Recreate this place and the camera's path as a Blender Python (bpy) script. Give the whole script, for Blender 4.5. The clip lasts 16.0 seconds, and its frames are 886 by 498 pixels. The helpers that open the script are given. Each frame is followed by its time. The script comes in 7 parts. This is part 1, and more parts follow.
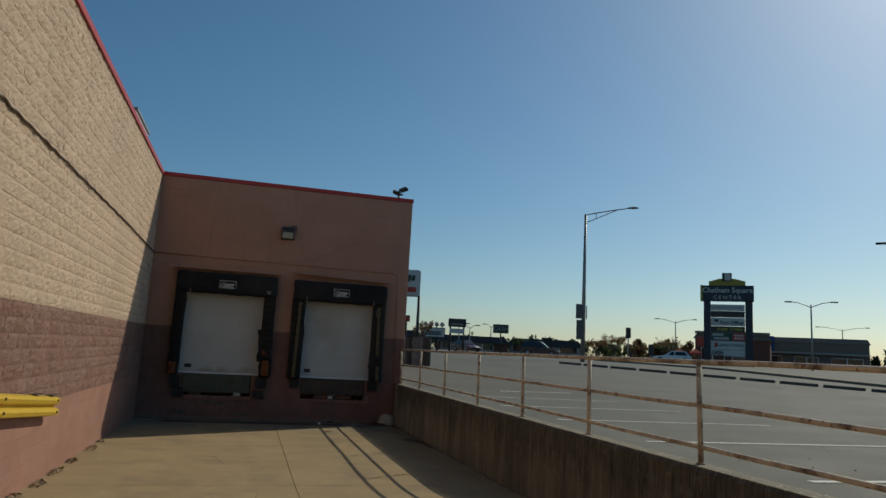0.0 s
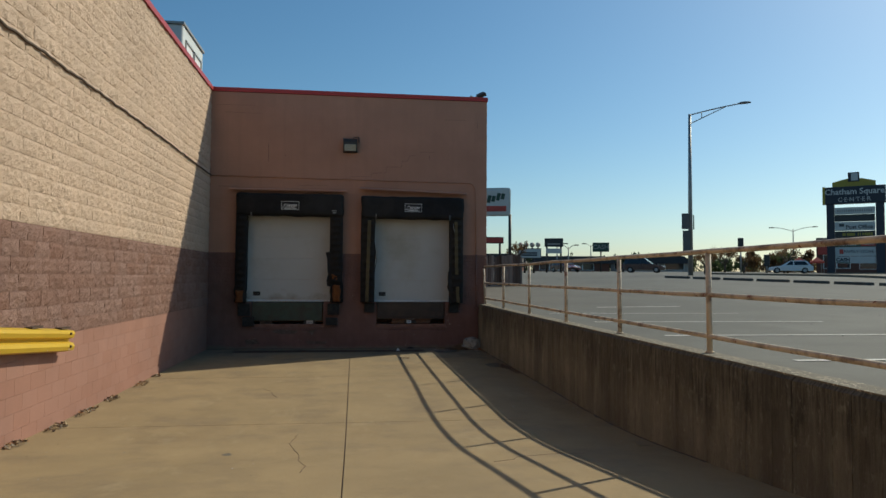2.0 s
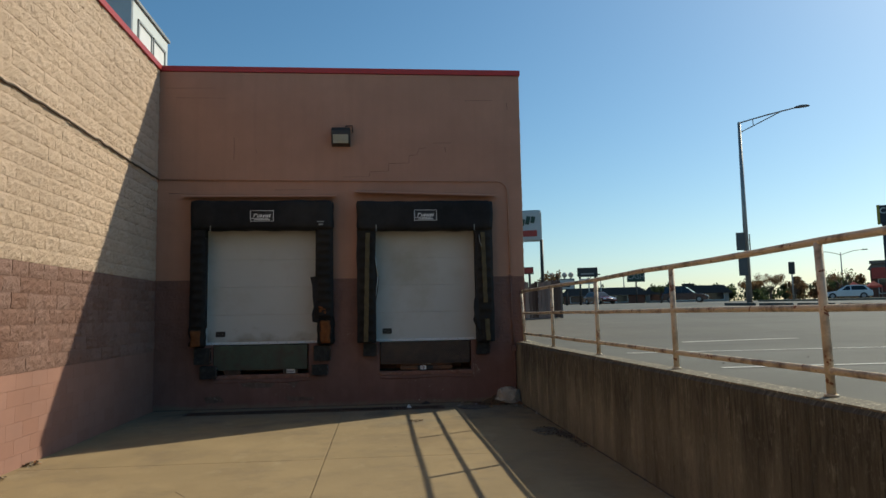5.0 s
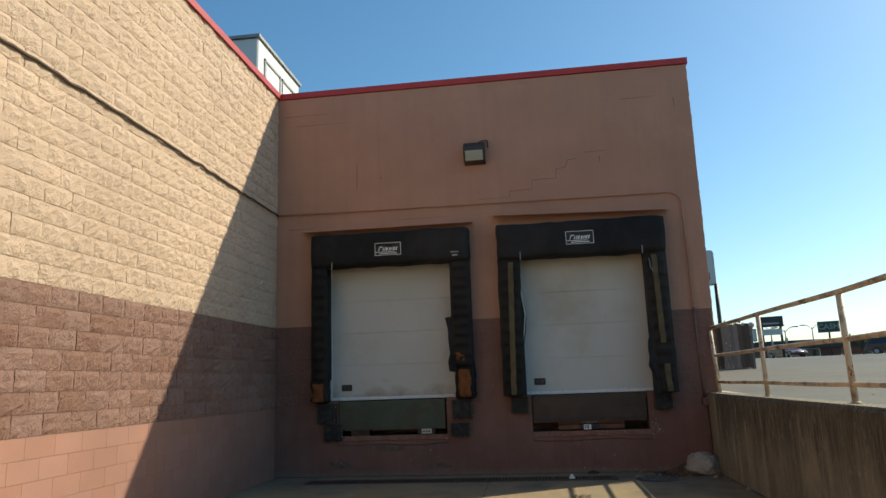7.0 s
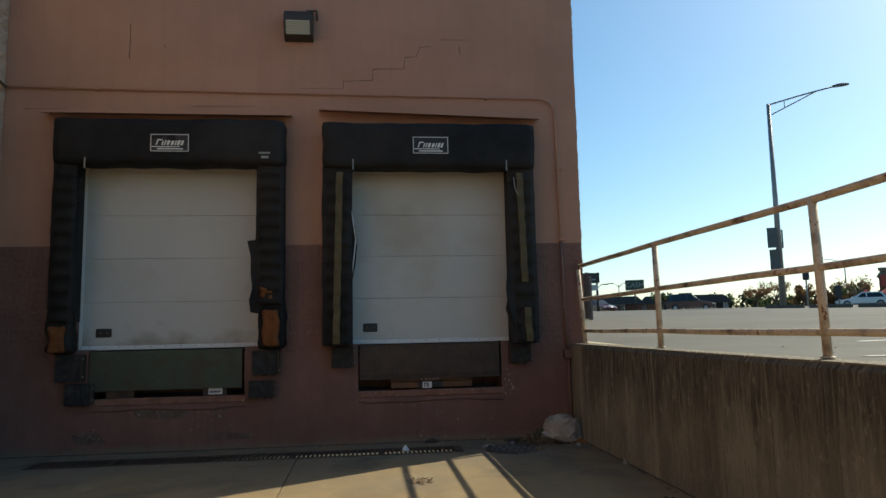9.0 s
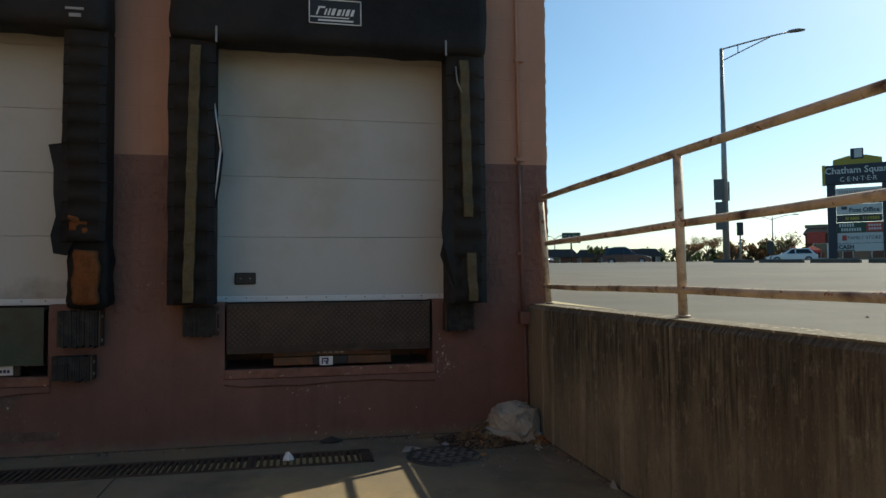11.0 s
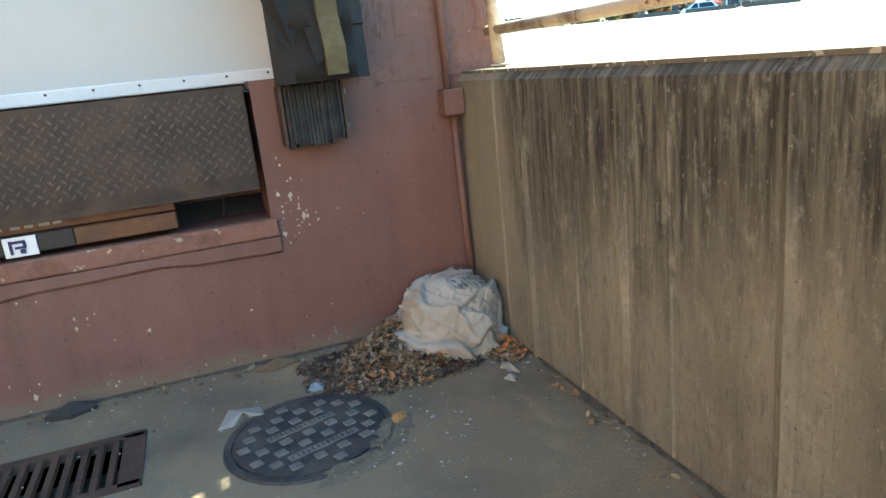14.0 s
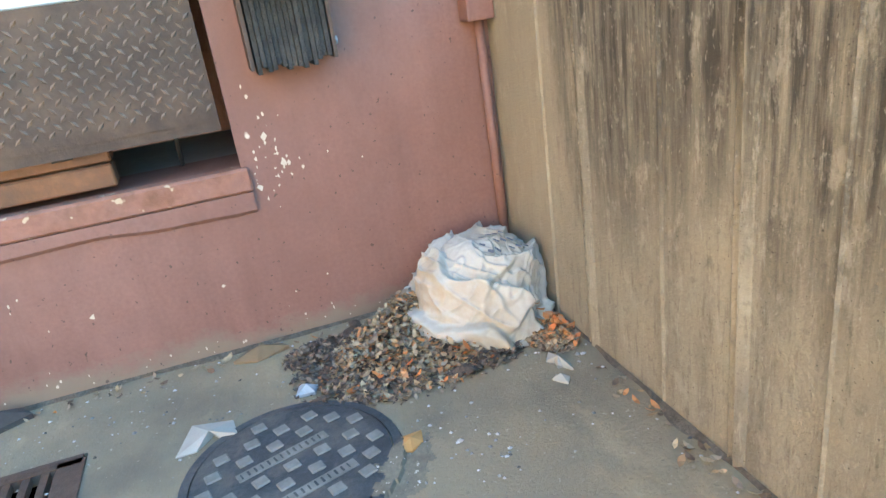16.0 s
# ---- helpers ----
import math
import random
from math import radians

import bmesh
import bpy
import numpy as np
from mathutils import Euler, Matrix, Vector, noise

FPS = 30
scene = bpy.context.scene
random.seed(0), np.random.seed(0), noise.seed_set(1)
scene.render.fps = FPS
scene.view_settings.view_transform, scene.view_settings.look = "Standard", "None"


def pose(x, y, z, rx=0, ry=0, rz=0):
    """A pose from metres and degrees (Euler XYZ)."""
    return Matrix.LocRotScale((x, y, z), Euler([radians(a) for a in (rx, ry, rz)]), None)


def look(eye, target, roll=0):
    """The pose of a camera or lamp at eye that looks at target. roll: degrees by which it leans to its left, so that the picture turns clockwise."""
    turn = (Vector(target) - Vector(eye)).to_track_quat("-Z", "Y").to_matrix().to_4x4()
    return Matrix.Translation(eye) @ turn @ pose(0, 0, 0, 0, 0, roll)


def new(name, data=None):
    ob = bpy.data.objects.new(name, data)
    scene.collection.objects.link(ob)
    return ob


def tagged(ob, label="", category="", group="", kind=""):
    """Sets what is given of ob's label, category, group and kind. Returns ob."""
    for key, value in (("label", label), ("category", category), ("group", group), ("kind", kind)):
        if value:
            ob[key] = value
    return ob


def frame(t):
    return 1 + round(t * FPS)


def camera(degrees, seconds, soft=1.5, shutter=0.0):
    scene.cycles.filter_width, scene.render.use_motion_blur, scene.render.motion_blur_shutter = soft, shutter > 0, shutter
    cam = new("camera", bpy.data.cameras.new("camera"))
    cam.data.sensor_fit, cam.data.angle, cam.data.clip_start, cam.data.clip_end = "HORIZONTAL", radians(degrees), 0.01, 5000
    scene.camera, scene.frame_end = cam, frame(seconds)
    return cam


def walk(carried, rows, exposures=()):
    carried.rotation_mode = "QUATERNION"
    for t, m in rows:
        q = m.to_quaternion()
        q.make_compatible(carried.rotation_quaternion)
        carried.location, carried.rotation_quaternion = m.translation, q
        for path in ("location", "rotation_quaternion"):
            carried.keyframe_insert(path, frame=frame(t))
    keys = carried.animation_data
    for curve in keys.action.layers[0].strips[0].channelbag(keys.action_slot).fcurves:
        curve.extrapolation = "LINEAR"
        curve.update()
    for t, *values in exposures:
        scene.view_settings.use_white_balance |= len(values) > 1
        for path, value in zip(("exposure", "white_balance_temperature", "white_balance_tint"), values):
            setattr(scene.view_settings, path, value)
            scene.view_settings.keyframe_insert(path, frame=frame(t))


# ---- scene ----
cam = camera(65.6, 16.0)
PATH = [
    (0, (0.108, 0.448, 2.194), (0.629, 2.355, 2.495), 3.1),
    (0.5, (0.348, 1.032, 2.212), (0.827, 2.963, 2.415), 0.8),
    (1, (0.59, 1.423, 2.103), (0.984, 3.375, 2.292), 1.3),
    (1.5, (0.842, 1.998, 2.068), (1.138, 3.958, 2.334), 0.4),
    (2, (1.111, 2.594, 1.973), (1.367, 4.576, 2.053), 0.4),
    (2.5, (1.304, 3.447, 1.945), (1.677, 5.409, 2.048), -0.2),
    (3, (1.466, 4.155, 1.932), (1.727, 6.138, 1.919), -0.6),
    (3.5, (1.525, 4.787, 1.91), (1.874, 6.747, 2.097), -1.6),
    (4, (1.6, 5.454, 1.845), (1.869, 7.425, 2.055), -0.7),
    (4.2, (1.703, 5.847, 1.864), (1.885, 7.831, 2.032), -0.8),
    (6.3, (1.795, 8.778, 1.627), (1.986, 10.756, 1.86), -1.5),
    (6.5, (1.833, 8.959, 1.61), (1.971, 10.941, 1.839), -1.5),
    (7, (1.899, 9.663, 1.538), (1.641, 11.61, 1.916), -2.0),
    (7.3, (1.945, 10.17, 1.455), (1.735, 12.13, 1.795), -0.5),
    (7.5, (1.856, 10.341, 1.42), (1.755, 12.306, 1.779), -1.2),
    (8, (1.863, 11.051, 1.441), (1.779, 13.027, 1.736), -2.1),
    (8.5, (1.783, 11.762, 1.473), (1.912, 13.745, 1.693), -3.4),
    (9, (1.822, 12.431, 1.461), (2.049, 14.405, 1.688), -1.2),
    (9.2, (1.868, 12.737, 1.474), (2.161, 14.709, 1.63), -1.5),
    (11.3, (2.406, 15.439, 1.476), (2.87, 17.382, 1.56), -0.0),
    (11.5, (2.418, 15.67, 1.426), (2.941, 17.595, 1.578), 0.2),
    (12, (2.62, 16.274, 1.401), (3.105, 18.214, 1.45), -0.9),
    (12.5, (2.762, 16.829, 1.36), (3.268, 18.764, 1.344), -0.3),
    (13, (2.974, 17.414, 1.335), (3.526, 19.328, 1.155), -4.3),
    (13.5, (3.215, 17.952, 1.314), (3.802, 19.828, 0.947), -5.1),
    (14, (3.345, 18.386, 1.271), (3.965, 20.212, 0.744), -6.1),
    (14.5, (3.459, 18.717, 1.249), (4.008, 20.534, 0.618), -7.1),
    (15, (3.482, 18.909, 1.231), (4.1, 20.68, 0.539), -7.7),
    (15.5, (3.549, 19.055, 1.2), (4.084, 20.812, 0.407), -8.4),
    (16, (3.598, 19.101, 1.197), (4.103, 20.887, 0.45), -8.3),
]
# exposure of the carried camera, stop by stop
STOPS = [(0.0, -0.55), (0.6, -0.38), (1.0, -0.3), (2.0, -0.05), (4.0, 0.1), (6.5, 0.3), (6.9, 0.65), (8.3, 0.75), (9.0, 0.5), (11.5, 0.4), (12.1, 0.4), (12.5, 0.65), (13.0, 1.4), (13.5, 2.2), (14.0, 3.15), (14.5, 4.1), (15.0, 4.35), (16.0, 4.42)]
EXPOSURES = [(t, s, 6400 if t < 6 else 6700 if t < 13 else 6500, -1 if t < 13 else -8) for t, s in STOPS]
walk(cam, [(t, look(eye, target, roll)) for t, eye, target, roll in PATH], EXPOSURES)

# sun ahead and to the right, clear autumn sky
SUN_WAY = Vector((1.11, 0.665, 1.0)).normalized()
world = bpy.data.worlds.new("sky")
scene.world = world
world.use_nodes = True
wn, wl = world.node_tree.nodes, world.node_tree.links
sky = wn.new("ShaderNodeTexSky")
sky.sky_type = "NISHITA"
sky.sun_disc = False
sky.sun_elevation = math.asin(SUN_WAY.z)
sky.sun_rotation = math.atan2(SUN_WAY.x, SUN_WAY.y)
sky.air_density, sky.dust_density, sky.ozone_density = 1.0, 0.8, 4.0
rich = wn.new("ShaderNodeHueSaturation")
rich.inputs["Saturation"].default_value, rich.inputs["Hue"].default_value = 1.14, 0.494
wl.new(sky.outputs[0], rich.inputs["Color"])
wl.new(rich.outputs[0], wn["Background"].inputs[0])
wn["Background"].inputs[1].default_value = 0.103
sun = new("sun", bpy.data.lights.new("sun", "SUN"))
sun.data.energy, sun.data.angle, sun.data.color = 3.8, radians(0.55), (1.0, 0.875, 0.72)
sun.matrix_world = look(SUN_WAY * 60, (0, 0, 0))

# ---- materials ----
def mat(name, color, rough=0.8, metal=0.0, vary=0.15, scale=3.0, fine=40.0, bump=0.3, depth=0.01, stain=None, stain_scale=0.6, stain_amount=0.5,
        streak=0.0, random=0.0, spec=0.5, stretch=(1, 1, 1), specks=None, speck_scale=30.0, speck_cut=0.62, courses=0.0):
    """A worn surface: base colour varied at two scales, an optional stain colour, upright streaks, specks and fine relief."""
    m = bpy.data.materials.new(name)
    m.use_nodes = True
    n, l = m.node_tree.nodes, m.node_tree.links
    b = n["Principled BSDF"]
    b.inputs["Roughness"].default_value, b.inputs["Metallic"].default_value = rough, metal
    b.inputs["Specular IOR Level"].default_value = spec
    tc = n.new("ShaderNodeTexCoord")
    mp = n.new("ShaderNodeMapping")
    geo = n.new("ShaderNodeNewGeometry")
    mp.inputs["Scale"].default_value = stretch
    l.new(geo.outputs["Position"], mp.inputs[0])

    def noise_at(s, detail=4.0, rough_=0.6, src=mp):
        t = n.new("ShaderNodeTexNoise")
        t.inputs["Scale"].default_value, t.inputs["Detail"].default_value, t.inputs["Roughness"].default_value = s, detail, rough_
        l.new(src.outputs[0], t.inputs["Vector"])
        return t.outputs[0]

    def ramp(src, lo, hi):
        r = n.new("ShaderNodeMapRange")
        r.inputs[1].default_value, r.inputs[2].default_value = lo, hi
        l.new(src, r.inputs[0])
        return r.outputs[0]

    def mix(f, a, c, mode="MIX"):
        x = n.new("ShaderNodeMix")
        x.data_type, x.blend_type = "RGBA", mode
        for sock, v in ((x.inputs[0], f), (x.inputs[6], a), (x.inputs[7], c)):
            if hasattr(v, "links"):
                l.new(v, sock)
            elif isinstance(v, tuple):
                sock.default_value = (*v, 1.0)
            else:
                sock.default_value = v
        return x.outputs[2]

    dark = tuple(c * (1 - vary) for c in color)
    light = tuple(min(1, c * (1 + vary)) for c in color)
    col = mix(ramp(noise_at(scale), 0.3, 0.7), dark, light)
    col = mix(ramp(noise_at(fine, 3.0), 0.35, 0.65), col, mix(0.5, col, tuple(c * (1 - 1.5 * vary) for c in color)))
    if stain:
        col = mix(ramp(noise_at(stain_scale, 5.0, 0.65), 0.62 - 0.3 * stain_amount, 0.8 - 0.2 * stain_amount), col, stain)
    if streak:
        ms = n.new("ShaderNodeMapping")
        ms.inputs["Scale"].default_value = (9.0, 9.0, 0.35)
        l.new(geo.outputs["Position"], ms.inputs[0])
        f = n.new("ShaderNodeMath")
        f.operation = "MULTIPLY"
        f.inputs[1].default_value = streak
        l.new(ramp(noise_at(1.0, 4.0, 0.6, ms), 0.45, 0.72), f.inputs[0])
        col = mix(f.outputs[0], col, tuple(c * 0.35 for c in color))
    if specks:
        col = mix(ramp(noise_at(speck_scale, 2.0), speck_cut, speck_cut + 0.04), col, specks)
    if random:
        oi = n.new("ShaderNodeObjectInfo")
        isl = n.new("ShaderNodeNewGeometry")
        add = n.new("ShaderNodeMath")
        add.operation = "ADD"
        l.new(oi.outputs["Random"], add.inputs[0])
        l.new(isl.outputs["Random Per Island"], add.inputs[1])
        half = n.new("ShaderNodeMath")
        half.operation = "FRACT"
        l.new(add.outputs[0], half.inputs[0])
        col = mix(half.outputs[0], mix(random, col, (0, 0, 0)), mix(random * 0.5, col, (1, 1, 1)))
    l.new(col, b.inputs["Base Color"])
    if bump:
        bp = n.new("ShaderNodeBump")
        bp.inputs["Strength"].default_value, bp.inputs["Distance"].default_value = bump, depth
        l.new(noise_at(fine, 6.0, 0.7), bp.inputs["Height"])
        if courses:
            sx = n.new("ShaderNodeSeparateXYZ")
            cx = n.new("ShaderNodeCombineXYZ")
            l.new(geo.outputs["Position"], sx.inputs[0])
            l.new(sx.outputs[0], cx.inputs[0]), l.new(sx.outputs[2], cx.inputs[1])
            br = n.new("ShaderNodeTexBrick")
            br.inputs["Scale"].default_value, br.inputs["Mortar Size"].default_value, br.inputs["Mortar Smooth"].default_value = 1.0, 0.006, 0.6
            br.inputs["Brick Width"].default_value, br.inputs["Row Height"].default_value = 0.4, 0.2
            l.new(cx.outputs[0], br.inputs["Vector"])
            b2 = n.new("ShaderNodeBump")
            b2.invert = True
            b2.inputs["Strength"].default_value, b2.inputs["Distance"].default_value = courses, 0.006
            l.new(br.outputs["Fac"], b2.inputs["Height"])
            l.new(b2.outputs[0], bp.inputs["Normal"])
        l.new(bp.outputs[0], b.inputs["Normal"])
    rr = n.new("ShaderNodeMapRange")
    rr.inputs[3].default_value, rr.inputs[4].default_value = max(0.03, rough - 0.12), min(1, rough + 0.12)
    l.new(noise_at(scale * 3), rr.inputs[0])
    l.new(rr.outputs[0], b.inputs["Roughness"])
    return m


def glass(name, color=(0.02, 0.025, 0.03), rough=0.05):
    m = bpy.data.materials.new(name)
    m.use_nodes = True
    b = m.node_tree.nodes["Principled BSDF"]
    b.inputs["Base Color"].default_value, b.inputs["Roughness"].default_value = (*color, 1), rough
    return m


class Layers:
    """Further layers of colour over a material, by place in the world."""

    def __init__(self, material):
        self.n, self.l = material.node_tree.nodes, material.node_tree.links
        self.socket = self.n["Principled BSDF"].inputs["Base Color"]
        self.col = self.socket.links[0].from_socket
        self.geo = self.n.new("ShaderNodeNewGeometry")
        sep = self.n.new("ShaderNodeSeparateXYZ")
        self.l.new(self.geo.outputs["Position"], sep.inputs[0])
        self.x, self.y, self.z = sep.outputs[0], sep.outputs[1], sep.outputs[2]

    def noise(self, scale, seed, detail=5.0, rough=0.6):
        mp = self.n.new("ShaderNodeMapping")
        mp.inputs["Scale"].default_value, mp.inputs["Location"].default_value = scale, (seed, seed * 1.3, seed * 0.7)
        self.l.new(self.geo.outputs["Position"], mp.inputs[0])
        t = self.n.new("ShaderNodeTexNoise")
        t.inputs["Scale"].default_value, t.inputs["Detail"].default_value, t.inputs["Roughness"].default_value = 1.0, detail, rough
        self.l.new(mp.outputs[0], t.inputs["Vector"])
        return t.outputs[0]

    def calc(self, op, a, b):
        m = self.n.new("ShaderNodeMath")
        m.operation = op
        for k, v in zip(m.inputs, (a, b)):
            if hasattr(v, "links"):
                self.l.new(v, k)
            else:
                k.default_value = v
        return m.outputs[0]

    def fit(self, v, lo, hi, top=1.0):
        m = self.n.new("ShaderNodeMapRange")
        m.inputs[1].default_value, m.inputs[2].default_value, m.inputs[4].default_value = lo, hi, top
        self.l.new(v, m.inputs[0])
        return m.outputs[0]

    def tint(self, f, colour):
        m = self.n.new("ShaderNodeMix")
        m.data_type = "RGBA"
        self.l.new(f, m.inputs[0]), self.l.new(self.col, m.inputs[6])
        m.inputs[7].default_value = (*colour, 1)
        self.col = m.outputs[2]
        self.l.new(self.col, self.socket)


TAN = mat("tan_block_paint", (0.67, 0.485, 0.345), 0.9, vary=0.08, scale=1.2, fine=36, bump=1.0, depth=0.03, random=0.05, stain=(0.58, 0.42, 0.30), stain_scale=0.5, specks=(0.30, 0.21, 0.15), speck_scale=30.0, speck_cut=0.70)
ROSE = mat("rose_block_paint", (0.27, 0.14, 0.098), 0.9, vary=0.14, scale=1.5, fine=36, bump=1.0, depth=0.03, random=0.08, stain=(0.27, 0.15, 0.11))
SALMON = mat("salmon_block_paint", (0.335, 0.165, 0.115), 0.8, vary=0.10, scale=1.0, fine=70, bump=0.25, depth=0.004, random=0.04, stain=(0.28, 0.14, 0.10))
MORTAR = mat("mortar", (0.24, 0.17, 0.13), 0.95, fine=60)
DOCK_TAN = mat("dock_tan_paint", (0.445, 0.245, 0.17), 0.8, vary=0.08, scale=1.1, fine=70, bump=0.3, depth=0.004, stain=(0.385, 0.21, 0.145), streak=0.08, courses=0.4)
DOCK_ROSE = mat("dock_rose_paint", (0.20, 0.101, 0.079), 0.72, vary=0.16, scale=1.6, fine=70, bump=0.3, depth=0.004, stain=(0.15, 0.078, 0.06), streak=0.15, courses=0.08, specks=(0.55, 0.48, 0.40), speck_scale=11.0, speck_cut=0.775)
d_ = Layers(DOCK_ROSE)
d_.tint(d_.fit(d_.noise((2.2, 0, 1.3), 5.0, 7.0, 0.7), 0.50, 0.70, 0.40), (0.245, 0.135, 0.108))
d_.tint(d_.fit(d_.noise((9.0, 0, 1.2), 9.0, 6.0), 0.58, 0.70, 0.35), (0.135, 0.066, 0.05))
d_.tint(d_.fit(d_.calc("SUBTRACT", d_.noise((5.0, 0, 7.0), 15.0, 8.0, 0.75), d_.calc("MULTIPLY", d_.z, 3.2)), 0.16, 0.42, 0.8), (0.185, 0.15, 0.108))
d_.tint(d_.fit(d_.noise((55, 0, 45), 21.0, 2.0), 0.70, 0.73, 0.8), (0.05, 0.032, 0.026))
CONCRETE = mat("worn_concrete_slab", (0.32, 0.230, 0.118), 0.88, vary=0.15, scale=0.9, fine=75, bump=0.7, depth=0.006, stain=(0.225, 0.163, 0.092), stain_scale=1.1, stain_amount=0.45, specks=(0.13, 0.11, 0.085), speck_scale=3.1, speck_cut=0.74)
# old cast concrete: panels of uneven tone, black water stains running down from the lip, thin runs and pale lime
WALL_CONCRETE = mat("stained_cast_concrete", (0.30, 0.268, 0.198), 0.9, vary=0.12, scale=2.0, fine=80, bump=0.8, depth=0.010, stain=(0.235, 0.21, 0.156), stain_scale=1.3)
w_ = Layers(WALL_CONCRETE)
clean_ = w_.fit(w_.y, 20.95, 21.12)
w_.tint(w_.fit(w_.noise((0, 1.7, 0.12), 31.0, 3.0), 0.42, 0.58, 0.62), (0.11, 0.097, 0.072))
w_.tint(w_.fit(w_.noise((0, 7.0, 1.6), 12.0, 6.0), 0.50, 0.68, 0.5), (0.105, 0.092, 0.07))
reach_ = w_.calc("ADD", w_.calc("MULTIPLY", w_.z, 0.62), w_.noise((0, 3.4, 0.5), 3.0, 5.0))
reach_ = w_.calc("SUBTRACT", reach_, w_.calc("MULTIPLY", clean_, 0.35))
run_ = w_.fit(w_.noise((0, 27.0, 2.2), 8.0, 7.0, 0.7), 0.30, 0.58)
w_.tint(w_.calc("MULTIPLY", run_, w_.fit(reach_, 0.80, 1.08, 0.94)), (0.032, 0.028, 0.022))
w_.tint(w_.fit(w_.noise((0, 48.0, 8.0), 5.0, 8.0, 0.72), 0.53, 0.66, 0.55), (0.085, 0.074, 0.056))
w_.tint(w_.fit(w_.noise((0, 30.0, 6.0), 1.0, 8.0, 0.72), 0.58, 0.66, 0.45), (0.40, 0.37, 0.295))
w_.tint(w_.fit(w_.noise((0, 13.0, 7.0), 17.0, 8.0, 0.7), 0.56, 0.64, 0.42), (0.38, 0.352, 0.28))
w_.tint(w_.fit(w_.noise((0, 20.0, 14.0), 19.0, 9.0, 0.75), 0.55, 0.66, 0.5), (0.10, 0.087, 0.066))
w_.tint(w_.fit(w_.noise((0, 90.0, 40.0), 23.0, 3.0), 0.62, 0.70, 0.5), (0.36, 0.335, 0.27))
w_.tint(w_.fit(w_.noise((0, 95.0, 95.0), 29.0, 2.0), 0.68, 0.72, 0.8), (0.03, 0.026, 0.02))
# extra dark tone along the wall, growing from y 18.5 to 14.5
w_.tint(w_.calc("MULTIPLY", w_.fit(w_.y, 18.5, 14.5), w_.fit(w_.noise((0, 2.4, 0.3), 41.0, 4.0), 0.35, 0.6, 0.55)), (0.07, 0.06, 0.044))
w_.tint(w_.calc("MULTIPLY", clean_, 0.5), (0.33, 0.285, 0.20))
# ramp floor: the dock's shade put in as grey tone by the drain and the corner, dark stains there, tyre-worn and rusty
# patches, hairline map
f_ = Layers(CONCRETE)
shade_grey_ = f_.calc("ADD", f_.fit(f_.y, 17.6, 20.6), f_.calc("MULTIPLY", f_.calc("SUBTRACT", f_.noise((0.9, 0.9, 0), 4.0, 5.0), 0.5), 1.5))
f_.tint(f_.fit(shade_grey_, 0.45, 0.95, 0.86), (0.20, 0.166, 0.114))
f_.tint(f_.calc("MULTIPLY", f_.fit(f_.noise((1.6, 1.3, 0), 44.0, 6.0), 0.50, 0.68, 0.75), f_.fit(f_.y, 18.0, 20.0)), (0.10, 0.086, 0.064))
f_.tint(f_.fit(f_.noise((0.55, 0.30, 0), 9.0, 6.0, 0.68), 0.52, 0.70, 0.45), (0.225, 0.150, 0.070))
f_.tint(f_.fit(f_.noise((2.6, 1.4, 0), 15.0, 7.0, 0.7), 0.57, 0.72, 0.5), (0.40, 0.315, 0.185))
f_.tint(f_.fit(f_.noise((60, 60, 0), 21.0, 3.0), 0.64, 0.70, 0.45), (0.12, 0.10, 0.07))
f_.tint(f_.fit(f_.noise((45, 45, 0), 27.0, 3.0), 0.66, 0.72, 0.4), (0.45, 0.40, 0.31))
CAP_CONCRETE = mat("worn_concrete_cap", (0.16, 0.137, 0.098), 0.9, vary=0.2, fine=70, specks=(0.42, 0.37, 0.28), speck_scale=30.0, speck_cut=0.60)
ASPHALT = mat("sun_bleached_asphalt", (0.108, 0.104, 0.086), 0.85, vary=0.12, scale=0.35, fine=130, bump=0.4, depth=0.006, stain=(0.08, 0.077, 0.064), stain_scale=0.16, stain_amount=0.5)
a_ = Layers(ASPHALT)
a_.tint(a_.fit(a_.noise((0.10, 0.55, 0), 3.0, 6.0), 0.50, 0.66, 0.45), (0.062, 0.060, 0.051))
a_.tint(a_.fit(a_.noise((0.9, 0.22, 0), 8.0, 7.0, 0.7), 0.55, 0.68, 0.4), (0.145, 0.14, 0.118))
a_.tint(a_.fit(a_.noise((7, 7, 0), 14.0, 8.0, 0.75), 0.54, 0.66, 0.4), (0.060, 0.058, 0.050))
a_.tint(a_.fit(a_.noise((2.0, 2.0, 0), 26.0, 3.0), 0.70, 0.73, 0.7), (0.045, 0.043, 0.038))
LINE = mat("worn_white_line", (0.62, 0.60, 0.55), 0.8, vary=0.15, fine=30, specks=(0.25, 0.24, 0.22), speck_scale=18)
RED = mat("red_coping_metal", (0.42, 0.035, 0.03), 0.45, vary=0.1)
RAIL = mat("rusty_cream_rail_paint", (0.62, 0.50, 0.36), 0.6, vary=0.10, scale=6, fine=60, bump=0.4, depth=0.004, stain=(0.075, 0.03, 0.02), stain_scale=4.2, stain_amount=0.5, specks=(0.20, 0.075, 0.035), speck_scale=15.0, speck_cut=0.64)
YELLOW = mat("chipped_yellow_paint", (0.62, 0.40, 0.03), 0.45, vary=0.10, fine=40, specks=(0.65, 0.6, 0.5), speck_scale=8, speck_cut=0.70)
VINYL = mat("black_vinyl", (0.013, 0.013, 0.014), 0.7, vary=0.3, scale=5, fine=50, bump=0.5, depth=0.01, stain=(0.028, 0.026, 0.024), spec=0.25)
